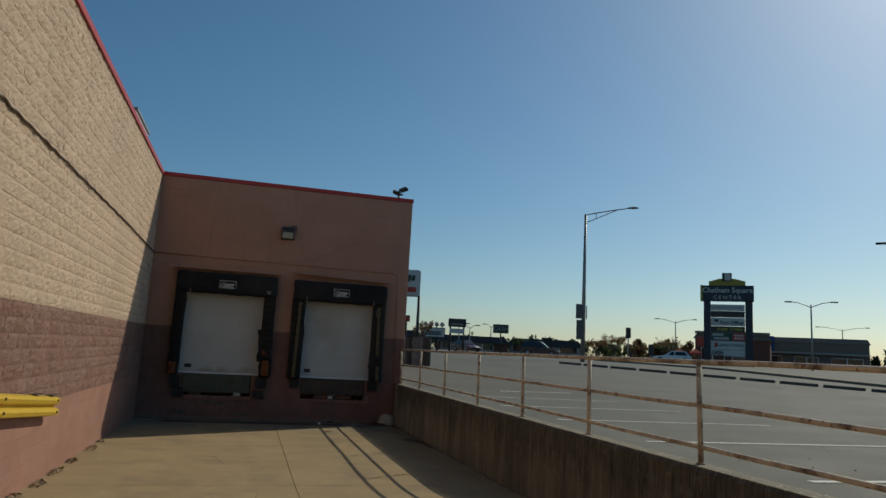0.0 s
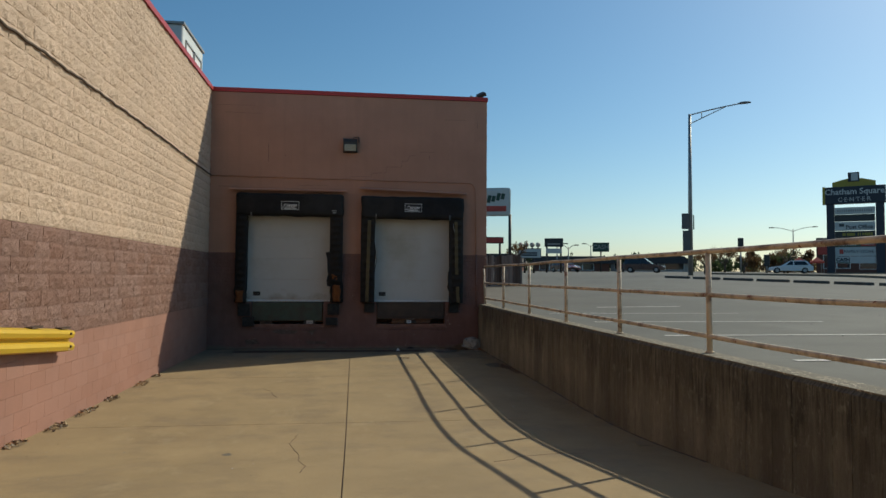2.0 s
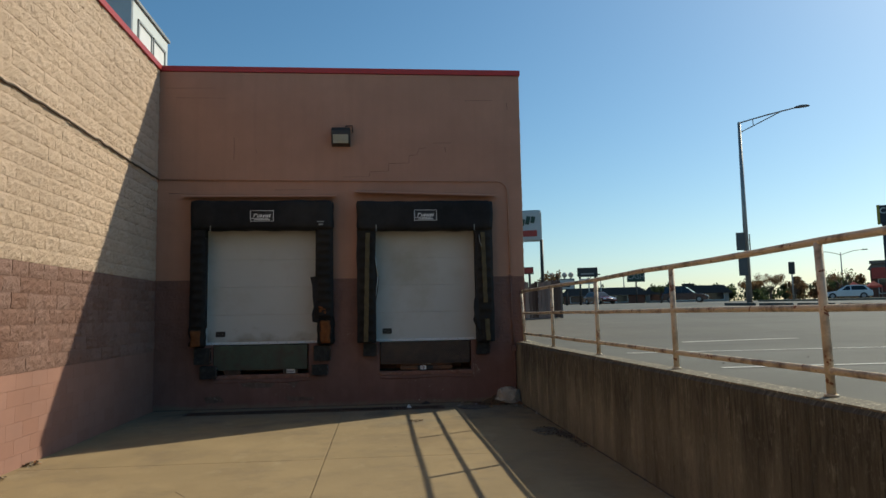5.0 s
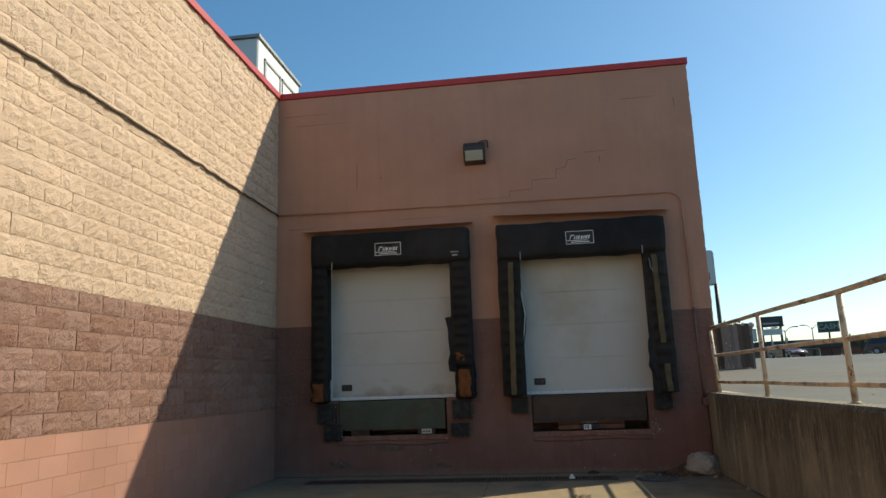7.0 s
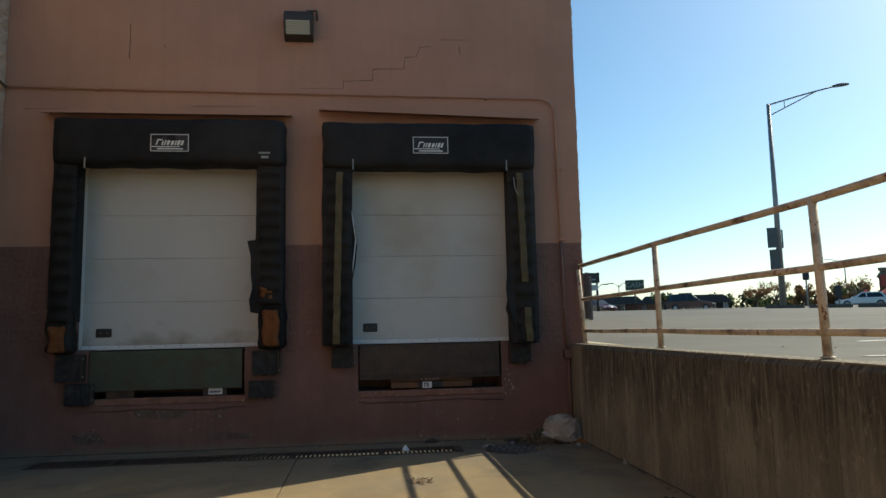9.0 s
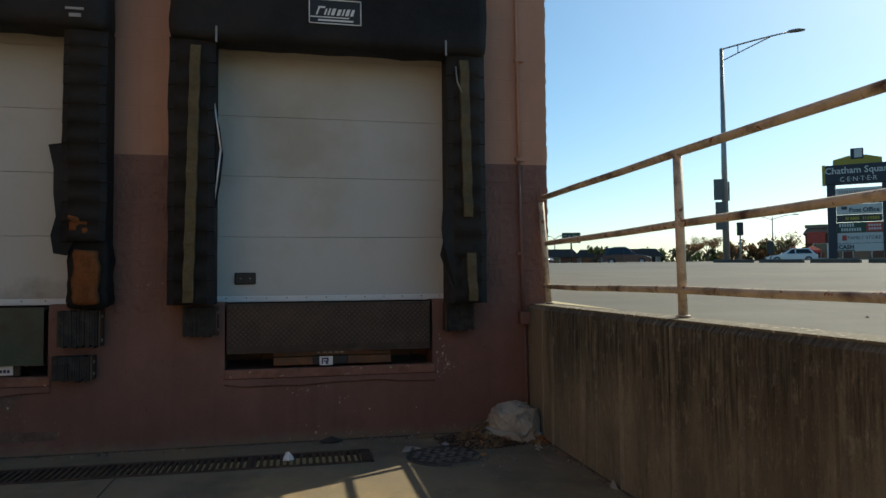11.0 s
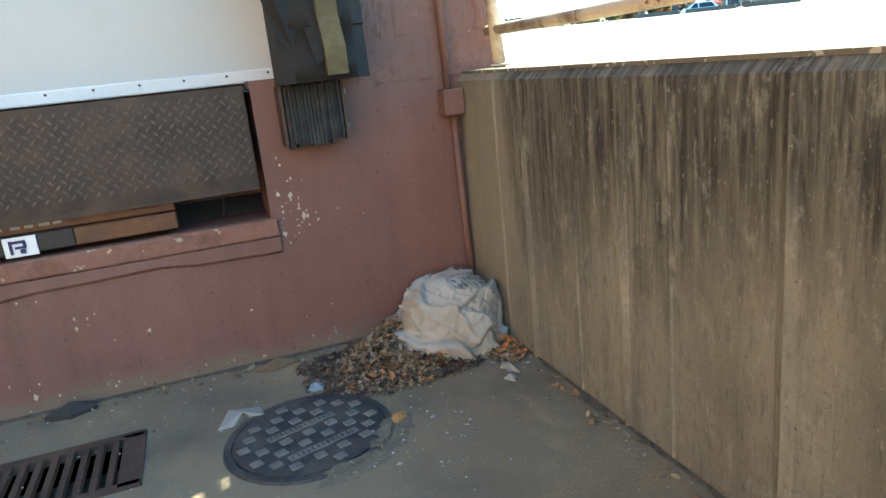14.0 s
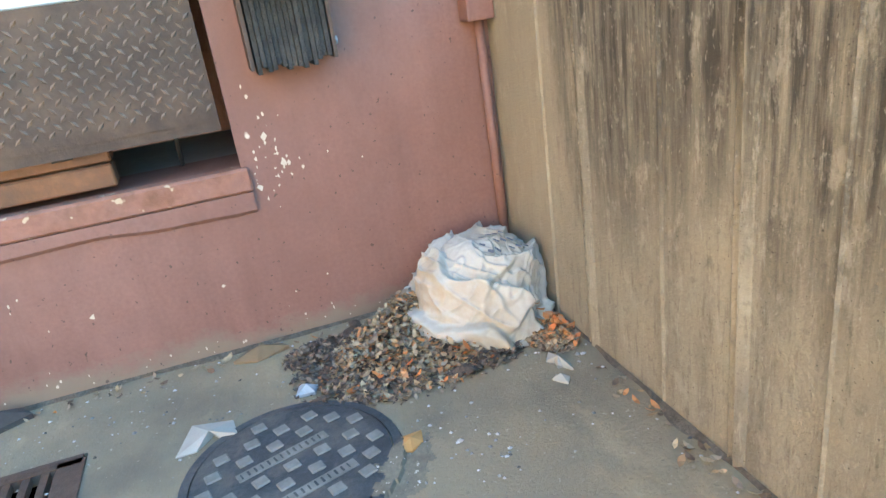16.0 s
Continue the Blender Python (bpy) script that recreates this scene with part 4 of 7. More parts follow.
for x, z, r in ((-0.10, 8.95, 20), (0.20, 9.12, -25)):
    bm = bmesh.new()
    box(bm, -0.17, 0.17, -0.14, 0.14, -0.065, 0.075, pose(FX + x, FY, z, 25, r, 0))
    hd = part("head", bevelled(bm, 0.018, 1), DARK_STEEL, FLOOD)
    bm = bmesh.new()
    box(bm, -0.14, 0.14, -0.115, 0.115, -0.072, -0.066, pose(FX + x, FY, z, 25, r, 0))
    part("lens", bm, LENS, hd)

# ---- on the ramp floor by the dock ----
DRAIN = thing("trench_drain", "rusty iron trench drain grating set in the concrete", "drain")
bm = bmesh.new()
DX0, DX1, DY0, DY1 = -1.92, 2.96, 20.70, 21.08
for a, b, c, d in ((DX0, DX1, DY0 - 0.02, DY0 + 0.025), (DX0, DX1, DY1 - 0.025, DY1 + 0.02), (DX0 - 0.02, DX0 + 0.02, DY0, DY1), (DX1 - 0.07, DX1 + 0.01, DY0, DY1)):
    box(bm, a, b, c, d, -0.03, 0.006)
part("frame", bm, RUST, DRAIN)
bm = bmesh.new()
box(bm, DX0, DX1, DY0, DY1, -0.16, -0.13)
part("channel", bm, mat("drain_muck", (0.03, 0.027, 0.022), 0.9), DRAIN, "dark silted channel")
bm = bmesh.new()
box(bm, -0.011, 0.011, DY0 + 0.024, DY1 - 0.024, -0.02, 0.004)
bar_mesh = mesh_of("bar", bm, RUST)
x = DX0 + 0.05
while x < DX1 - 0.09:
    b = new("bar", bar_mesh)
    b.location = (x, 0, 0)
    b.parent = DRAIN
    x += 0.052
for x in (2.0, 0.98, -0.04, -1.06):
    bm = bmesh.new()
    box(bm, x - 0.015, x + 0.015, DY0, DY1, -0.02, 0.005)
    part("divider", bm, RUST, DRAIN)

MAN = thing("manhole_cover", "round black cast iron manhole cover with raised squares", "manhole cover")
IRON = mat("black_cast_iron", (0.055, 0.06, 0.065), 0.6, metal=0.3, vary=0.25, scale=12, fine=70, bump=0.4, stain=(0.12, 0.11, 0.095), stain_scale=7)
WORN_IRON = mat("worn_iron_faces", (0.21, 0.20, 0.18), 0.6, metal=0.3, vary=0.25, scale=14)
MX, MY = 3.545, 20.715
bm = bmesh.new()
bmesh.ops.create_circle(bm, cap_ends=True, segments=48, radius=0.275)
bmesh.ops.translate(bm, verts=bm.verts[:], vec=(MX, MY, 0.012))
ext = bmesh.ops.extrude_face_region(bm, geom=bm.faces[:])
for v in [g for g in ext["geom"] if isinstance(g, bmesh.types.BMVert)]:
    v.co.z -= 0.03
part("lid", bm, IRON, MAN)
bm = bmesh.new()
rings = [[bm.verts.new((MX + r * math.cos(2 * math.pi * i / 48), MY + r * math.sin(2 * math.pi * i / 48), z)) for i in range(48)] for r, z in ((0.28, -0.01), (0.28, 0.010), (0.305, 0.010), (0.31, -0.002))]
for a, b in zip(rings, rings[1:]):
    for i in range(48):
        bm.faces.new((a[i], a[(i + 1) % 48], b[(i + 1) % 48], b[i]))
part("ring", bm, IRON, MAN)
rot = Matrix.Translation((MX, MY, 0)) @ pose(0, 0, 0, 0, 0, 18)
bm = bmesh.new()
box(bm, -0.021, 0.021, -0.019, 0.019, 0.011, 0.018)
bevelled(bm, 0.003, 1)
sq = mesh_of("stud", bm, WORN_IRON)
for i in range(-3, 4):
    for j in range(-4, 5):
        px, py = i * 0.092 + (0.046 if j % 2 else 0), j * 0.058
        if math.hypot(px, py) < 0.245 and not (j in (1, -2) and abs(px) < 0.17):
            st = new("stud", sq)
            st.parent = MAN
            st.matrix_basis = rot @ pose(px, py, 0, 0, 0, 4 * math.sin(i * 5 + j))
for yk in (0.058, -0.116):
    bm = bmesh.new()
    box(bm, -0.135, 0.135, yk - 0.018, yk + 0.018, 0.011, 0.0145, rot)
    bar = part("bar", bm, WORN_IRON, MAN, "raised bar with worn lettering")
    for i in range(13):
        bm = bmesh.new()
        w = 0.006 if i % 3 else 0.004
        box(bm, -0.125 + i * 0.0195, -0.125 + i * 0.0195 + w, yk - 0.010, yk + 0.010, 0.0145, 0.0165, rot)
        part("letter", bm, IRON, bar)
# silt washed over the edge of the cover
SILT = mat("grey_brown_silt", (0.165, 0.142, 0.104), 0.95, vary=0.25, scale=9, fine=90, bump=0.8, depth=0.004, specks=(0.42, 0.39, 0.33), speck_scale=60.0, speck_cut=0.66)


def silt_patch(cx, cy, rx, ry, lift, seed, label, height=0.003, turn=0.0):
    """A thin sheet of silt with an uneven outline."""
    bm = bmesh.new()
    bmesh.ops.create_grid(bm, x_segments=40, y_segments=30, size=1.0)
    gone = []
    for v in bm.verts:
        q = v.co.copy()
        w = 1 - (q.x ** 2 + q.y ** 2) * 1.25 + 0.7 * noise.noise(q * 2.4 + Vector((seed, 0, 0))) + 0.35 * noise.noise(q * 7 + Vector((0, seed, 0)))
        if w < 0.25:
            gone.append(v)
        p = Matrix.Rotation(turn, 2) @ Vector((q.x * rx, q.y * ry))
        x, y = min(cx + p.x, EAST - 0.012), min(cy + p.y, DOCK - 0.006)
        over = lift if math.hypot(x - MX, y - MY) < 0.31 else 0.0015
        v.co = (x, y, ramp_z(y) + over + height * min(1, max(w - 0.25, 0)))
    bmesh.ops.delete(bm, geom=gone, context="VERTS")
    return tagged(part("silt", bm, SILT), label, "silt", kind="stuff")


silt_patch(MX + 0.285, MY - 0.14, 0.17, 0.10, 0.0125, 2.0, "grey silt washed over the manhole edge", turn=1.0)
silt_patch(MX + 0.12, MY - 0.295, 0.20, 0.07, 0.0125, 5.0, "grey silt washed over the manhole edge", turn=0.3)
silt_patch(4.30, 17.75, 0.30, 0.55, 0.002, 7.0, "dark silt and debris by the retaining wall", 0.02)

# crumpled sack in the corner
SACK_M = mat("grubby_white_sack", (0.40, 0.38, 0.335), 0.75, vary=0.06, scale=6, fine=110, bump=0.25, depth=0.003, stain=(0.33, 0.27, 0.19), stain_scale=4.5, stain_amount=0.6)
r = random.Random(41)
ALONG, OVER, OUT = Vector((0.72, 0.10, -0.62)).normalized(), Vector((0.50, 0.15, 0.80)).normalized(), Vector((-0.35, -0.92, 0.1)).normalized()


def sack_radius(d):
    """Slumped sack: a soft lump wound round with overlapping slanting folds and drawn-out wrinkles."""
    rad = 0.220 + 0.020 * noise.noise(d * 1.6 + Vector((3, 1, 2)))
    rad += 0.035 * math.exp(-((d - Vector((-0.25, -0.90, -0.10)).normalized()).length / 0.55) ** 2)
    up = math.asin(max(-1.0, min(1.0, d.z)))
    soft = min(1.0, max(0.0, (1.45 - up) / 0.75))
    wind = 2.3 * d.dot(OVER) + 0.55 * d.dot(OUT) + 0.75 * noise.noise(d * 1.5 + Vector((4, 1, 7)))
    fold = wind % 1.0
    rad += soft * (0.046 * fold ** 1.4 - 0.048 * max(0.0, fold - 0.90) / 0.10)
    wind = 1.7 * d.dot(ALONG) - 0.9 * d.dot(OVER) + 0.9 * noise.noise(d * 1.7 + Vector((9, 3, 2)))
    fold = wind % 1.0
    mask = max(0.0, min(1.0, 0.5 + 3.0 * noise.noise(d * 1.3 + Vector((6, 6, 1)))))
    rad += mask * soft * (0.028 * fold ** 1.5 - 0.029 * max(0.0, fold - 0.90) / 0.10)
    q = Vector((d.dot(OVER) * 6.0, d.dot(ALONG) * 1.6, d.dot(OUT) * 2.0))
    rad += 0.013 * soft * max(0.0, 1 - 5 * abs(noise.noise(q + Vector((2, 8, 5))))) ** 1.5
    q = Vector((d.dot(OVER) * 3.0, d.dot(ALONG) * 7.0, d.dot(OUT) * 3.0))
    rad += 0.006 * soft * max(0.0, 1 - 6 * abs(noise.noise(q + Vector((7, 2, 1)))))
    return rad + 0.003 * soft * noise.noise(d * 14)


bm = bmesh.new()
rows, NA, NU = [], 260, 120
for j in range(NU + 1):
    up = radians(-12 + 102 * j / NU)
    row = []
    for i in range(NA if j < NU else 1):
        a = 2 * math.pi * i / NA
        d = Vector((math.cos(up) * math.cos(a), math.cos(up) * math.sin(a), math.sin(up)))
        p = d * sack_radius(d)
        p = Vector((4.305 + 1.05 * p.x + 0.18 * p.z, 21.235 + 0.96 * p.y + 0.10 * p.z, 0.01 + 1.45 * p.z))
        row.append(bm.verts.new((min(p.x, EAST - 0.01), min(p.y, DOCK - 0.01), max(p.z, 0.006))))
    rows.append(row)
for a, b in zip(rows, rows[1:]):
    for i in range(NA):
        i2 = (i + 1) % NA
        bm.faces.new((a[i], a[i2], b[i2], b[i]) if len(b) > 1 else (a[i], a[i2], b[0])).smooth = True
SACK = tagged(part("sack", bm, SACK_M), "crumpled grubby white woven sack slumped in the corner", "sack")


def sack_top(x, y):
    return max((v.co.z for v in SACK.data.vertices if (v.co.x - x) ** 2 + (v.co.y - y) ** 2 < 0.0003), default=0.0)


INK = mat("faded_ink", (0.10, 0.11, 0.14), 0.8)
for j in range(3):
    for i in range(6):
        if (i * 7 + j * 3) % 5 == 0:
            continue
        x, y = 4.31 + 0.028 * i + 0.014 * j, 21.21 - 0.040 * j + 0.006 * i
        bm = bmesh.new()
        box(bm, -0.010, 0.010, -0.004, 0.004, 0, 0.0015, pose(x, y, 0.0, 0, 0, -35))
        for v in bm.verts:
            v.co.z += sack_top(v.co.x, v.co.y) + 0.001
        part("print", bm, INK, SACK, "faded dark print")

# leaf litter heaped against the sack
def leaf_material(name, colours):
    """Dry leaves, each of one colour out of a few."""
    m = bpy.data.materials.new(name)
    m.use_nodes = True
    n, l = m.node_tree.nodes, m.node_tree.links
    geo = n.new("ShaderNodeNewGeometry")
    ramp = n.new("ShaderNodeValToRGB")
    ramp.color_ramp.interpolation = "CONSTANT"
    e = ramp.color_ramp.elements
    while len(e) < len(colours):
        e.new(0.5)
    for k, c in enumerate(colours):
        e[k].position = k / len(colours)
        e[k].color = (*c, 1)
    l.new(geo.outputs["Random Per Island"], ramp.inputs[0])
    l.new(ramp.outputs[0], n["Principled BSDF"].inputs["Base Color"])
    n["Principled BSDF"].inputs["Roughness"].default_value = 0.8
    return m


LEAF = leaf_material("dry_leaves", [(0.16, 0.12, 0.085), (0.30, 0.225, 0.14), (0.13, 0.085, 0.055), (0.25, 0.20, 0.14), (0.37, 0.28, 0.17), (0.11, 0.07, 0.045), (0.24, 0.145, 0.075), (0.36, 0.16, 0.06), (0.30, 0.20, 0.10)])
MULCH = leaf_material("rotten_leaves", [(0.05, 0.034, 0.027), (0.075, 0.05, 0.038), (0.12, 0.072, 0.048), (0.06, 0.044, 0.035), (0.17, 0.115, 0.075), (0.22, 0.16, 0.11)])
ORANGE_LEAF = leaf_material("orange_leaves", [(0.42, 0.13, 0.035), (0.48, 0.19, 0.06), (0.36, 0.10, 0.03), (0.30, 0.16, 0.08), (0.44, 0.22, 0.10)])


def leaf_heap(spots, count, size, seed, material=LEAF):
    """Curled dry leaves scattered over low heaps (x, y, radius x, radius y, height)."""
    r = random.Random(seed)
    verts, faces = [], []
    for _ in range(count):
        cx, cy, rx, ry, h = r.choice(spots)
        while True:
            a, b = r.uniform(-1, 1), r.uniform(-1, 1)
            if a * a + b * b < 1:
                break
        x, y = cx + a * rx, cy + b * ry
        if x > EAST - 0.015 or y > DOCK - 0.015:
            continue
        z = ground_here(x, y) + h * max(0, 1 - (a * a + b * b)) * r.uniform(0.5, 1.0) + 0.004
        s = size * r.uniform(0.6, 1.4)
        m = pose(x, y, z, r.uniform(-35, 35), r.uniform(-35, 35), r.uniform(0, 360))
        k = len(verts)
        curl = r.uniform(0.1, 0.45) * s
        for px, py, pz in ((-s, 0, curl), (-0.3 * s, -0.45 * s, 0.3 * curl), (0.4 * s, -0.4 * s, 0.2 * curl), (s, 0, curl), (0.4 * s, 0.4 * s, 0.3 * curl), (-0.3 * s, 0.45 * s, 0.2 * curl), (0, 0, 0)):
            v = m @ Vector((px, py, pz))
            v.z = max(v.z, ground_here(v.x, v.y) + 0.001)
            verts.append(tuple(v))
        faces += [(k + i, k + (i + 1) % 6, k + 6) for i in range(6)]
    me = bpy.data.meshes.new("leaf_litter")
    me.from_pydata(verts, [], faces)
    me.materials.append(material)
    return new("leaf_litter", me)


def ground_here(x, y):
    return ramp_z(y)


tagged(leaf_heap([(3.98, 21.20, 0.24, 0.19, 0.12), (4.08, 21.05, 0.22, 0.13, 0.07), (3.93, 21.14, 0.20, 0.17, 0.10), (4.06, 21.30, 0.16, 0.14, 0.15), (4.46, 21.02, 0.09, 0.16, 0.02), (4.0, 21.12, 0.34, 0.26, 0.03)], 7000, 0.0145, 3), "heap of dry tan and grey leaves against the sack", "leaves", kind="stuff")
tagged(leaf_heap([(3.84, 21.22, 0.26, 0.20, 0.05), (3.80, 21.10, 0.22, 0.18, 0.03), (3.98, 20.98, 0.26, 0.09, 0.03), (4.20, 20.97, 0.15, 0.08, 0.03), (3.72, 21.30, 0.14, 0.10, 0.02), (4.0, 21.12, 0.38, 0.28, 0.012)], 2000, 0.012, 13, MULCH), "dark rotten leaf crumbs round the leaf heap", "leaves", kind="stuff")
tagged(leaf_heap([(4.47, 21.15, 0.08, 0.22, 0.10), (4.50, 21.02, 0.05, 0.16, 0.05), (4.16, 20.98, 0.10, 0.07, 0.06), (4.0, 21.1, 0.30, 0.22, 0.09)], 230, 0.017, 14, ORANGE_LEAF), "bright orange dry leaves between sack and wall", "leaves", kind="stuff")
tagged(leaf_heap([(4.30, 17.75, 0.22, 0.42, 0.02), (4.42, 17.4, 0.12, 0.3, 0.015), (4.46, 16.9, 0.08, 0.5, 0.01)], 420, 0.02, 15, MULCH), "dark dead leaves and grit by the retaining wall", "leaves", kind="stuff")
tagged(leaf_heap([(2.34, 19.22, 0.14, 0.16, 0.01)], 110, 0.014, 16), "few dry leaf bits on the ramp", "leaves", kind="stuff")
tagged(leaf_heap([(WEST + 0.10, 15.6, 0.09, 0.35, 0.05), (WEST + 0.09, 14.1, 0.08, 0.25, 0.05), (WEST + 0.08, 13.1, 0.07, 0.4, 0.04), (WEST + 0.1, 12.0, 0.09, 0.3, 0.05), (WEST + 0.08, 11.0, 0.08, 0.25, 0.05), (WEST + 0.08, 16.6, 0.08, 0.15, 0.04)], 420, 0.028, 4), "dry leaves blown along the foot of the block wall", "leaves", kind="stuff")
bm = bmesh.new()
bmesh.ops.create_grid(bm, x_segments=60, y_segments=44, size=1.0)
gone = []
for v in bm.verts:
    q = v.co.copy()
    w = 1 - (q.x ** 2 + q.y ** 2) * (1.25 + 0.9 * noise.noise(q * 2.2) + 0.7 * noise.noise(q * 6))
    if w < 0:
        gone.append(v)
    v.co = (min(4.05 + q.x * 0.42, EAST - 0.006), min(21.19 + q.y * 0.31, DOCK - 0.006), 0.0015 + 0.055 * max(w, 0) + 0.006 * noise.noise(q * 20) * max(w, 0))
bmesh.ops.delete(bm, geom=gone, context="VERTS")
tagged(part("dirt", bm, mat("dark_leaf_mould", (0.085, 0.058, 0.042), 0.95, vary=0.4, scale=20, bump=0.8)), "dark leaf mould under the leaf heap", "dirt", kind="stuff")


# litter
def scrap(name, pts, z, material, label, category, thick=0.003, bend=0.03):
    bm = bmesh.new()
    c = Vector((sum(p[0] for p in pts) / len(pts), sum(p[1] for p in pts) / len(pts)))
    top = [bm.verts.new((x, y, z + thick + bend * abs(noise.noise(Vector((x * 13, y * 13, 2)))))) for x, y in pts]
    mid = bm.verts.new((c.x, c.y, z + thick + bend * 0.9))
    bot = [bm.verts.new((x, y, z)) for x, y in pts]
    for i in range(len(pts)):
        j = (i + 1) % len(pts)
        bm.faces.new((top[i], top[j], mid)), bm.faces.new((top[i], bot[i], bot[j], top[j]))
    return tagged(part(name, bm, material), label, category)


PAPER = mat("dirty_paper", (0.31, 0.29, 0.255), 0.8, vary=0.12, scale=20)
scrap("paper_scrap", [(3.23, 20.93), (3.28, 21.05), (3.40, 21.04), (3.41, 20.95), (3.36, 20.96), (3.34, 20.99), (3.29, 20.93)], 0.001, PAPER, "torn white paper scrap on the concrete", "litter")
scrap("paper_scrap", [(4.375, 20.84), (4.40, 20.875), (4.415, 20.84), (4.435, 20.80), (4.425, 20.755), (4.405, 20.785), (4.39, 20.79), (4.395, 20.82)], 0.001, PAPER, "crumpled grey paper by the retaining wall", "litter", bend=0.03)
scrap("paper_scrap", [(4.345, 20.74), (4.365, 20.755), (4.37, 20.735), (4.395, 20.72), (4.375, 20.695), (4.36, 20.715)], 0.001, PAPER, "crumpled dirty tissue by the retaining wall", "litter", bend=0.025)
scrap("paper_cup", [(2.25, 20.86), (2.27, 20.93), (2.33, 20.93), (2.34, 20.87), (2.30, 20.85)], 0.006, WHITE, "small flattened white cup on the drain", "litter", bend=0.07)
scrap("fallen_leaf", [(3.82, 20.64), (3.85, 20.70), (3.91, 20.70), (3.90, 20.65), (3.86, 20.62)], 0.001, mat("orange_leaf", (0.45, 0.24, 0.08), 0.8, vary=0.2), "single orange leaf on the concrete", "leaf", bend=0.02)
scrap("wrapper", [(3.60, 21.06), (3.62, 21.12), (3.68, 21.10), (3.66, 21.05)], 0.001, mat("blue_wrapper", (0.26, 0.29, 0.32), 0.5), "small pale blue wrapper by the leaves", "litter", bend=0.03)
scrap("rag", [(2.56, 21.40), (2.60, 21.46), (2.72, 21.47), (2.76, 21.42), (2.66, 21.37)], 0.001, mat("dark_rag", (0.045, 0.04, 0.036), 0.9), "dark rag at the foot of the wall", "litter", bend=0.06)
scrap("leaf_clump", [(3.42, 21.40), (3.46, 21.46), (3.60, 21.46), (3.62, 21.41), (3.5, 21.37)], 0.001, mat("dead_leaf_clump", (0.16, 0.11, 0.06), 0.9), "clump of dead leaves at the foot of the wall", "litter", bend=0.04)
scrap("can", [(4.5, 19.60), (4.53, 19.68), (4.545, 19.62), (4.53, 19.55)], 0.001, PAPER, "flattened pale can by the retaining wall", "litter", bend=0.06)
scrap("cardboard", [(4.30, 10.02), (4.32, 10.22), (4.50, 10.26), (4.49, 10.04)], ramp_z(10.02) + 0.001, mat("brown_card", (0.30, 0.22, 0.13), 0.9), "flat piece of brown cardboard on the ramp", "litter", bend=0.02)
r = random.Random(12)
verts, faces = [], []
for i in range(900):
    if i < 260:
        x, y = r.uniform(2.0, 4.5), 21.48 - abs(r.gauss(0, 0.35))
    elif i < 370:
        x, y = r.gauss(3.92, 0.16), r.gauss(20.52, 0.16)
    elif i < 640:
        x, y = 4.54 - abs(r.gauss(0, 0.10)), r.uniform(12, 21)
    else:
        x, y = r.uniform(-2.6, 4.4), r.uniform(9, 20.5)
    if y < 9:
        continue
    s = r.uniform(0.002, 0.007) * (1.7 if r.random() < 0.08 else 1)
    z = ramp_z(y) + 0.0015
    k = len(verts)
    verts += [(x + s * math.cos(a) * r.uniform(0.7, 1.3), y + s * math.sin(a) * r.uniform(0.7, 1.3), z) for a in (0, 1.26, 2.51, 3.77, 5.03)] + [(x, y, z + s * r.uniform(0.5, 1.0))]
    faces += [(k + q, k + (q + 1) % 5, k + 5) for q in range(5)]
me = bpy.data.meshes.new("grit")
me.from_pydata(verts, [], faces)
me.materials.append(mat("grit", (0.20, 0.175, 0.14), 0.9, vary=0.3, random=0.7))
tagged(new("grit", me), "small stones and crumbs scattered over the concrete", "grit", kind="stuff")

# dirt gathered along the wall feet
def dirt_line(a, b, width, seed, label):
    r = random.Random(seed)
    a, b = Vector(a), Vector(b)
    n = int((b - a).length / 0.05)
    side = Vector(((b - a).y, -(b - a).x)).normalized()
    bm = bmesh.new()
    prev = None
    for k in range(n + 1):
        p = a + (b - a) * k / n
        w = width * max(0.12, 0.5 + 1.1 * noise.noise(Vector((k * 0.21, seed, 0))) + 0.5 * noise.noise(Vector((k * 0.8, seed, 4))))
        z = ramp_z(p.y)
        q = p + side * w
        c = [bm.verts.new((p.x, p.y, z + 0.012)), bm.verts.new((q.x, q.y, z + 0.0015))]
        if prev:
            bm.faces.new((prev[0], prev[1], c[1], c[0]))
        prev = c
    tagged(part("dirt", bm, mat("dark_silt", (0.11, 0.09, 0.066), 0.95, vary=0.5, scale=18, fine=90, bump=0.8)), label, "dirt", kind="stuff")


dirt_line((WEST + 0.03, DOCK - 0.004), (EAST - 0.01, DOCK - 0.004), 0.028, 2, "dark silt along the foot of the dock wall")
dirt_line((EAST - 0.004, DOCK - 0.05), (EAST - 0.004, 9.0), 0.030, 5, "dark silt along the foot of the retaining wall")
tagged(leaf_heap([(4.5, 20.3, 0.05, 0.5, 0.01), (4.5, 19.0, 0.05, 0.8, 0.01), (4.48, 17.0, 0.07, 1.2, 0.015), (3.0, 21.42, 0.8, 0.05, 0.01), (1.0, 21.4, 1.0, 0.06, 0.01)], 260, 0.016, 9), "scattered dry leaves along the wall feet", "leaves", kind="stuff")

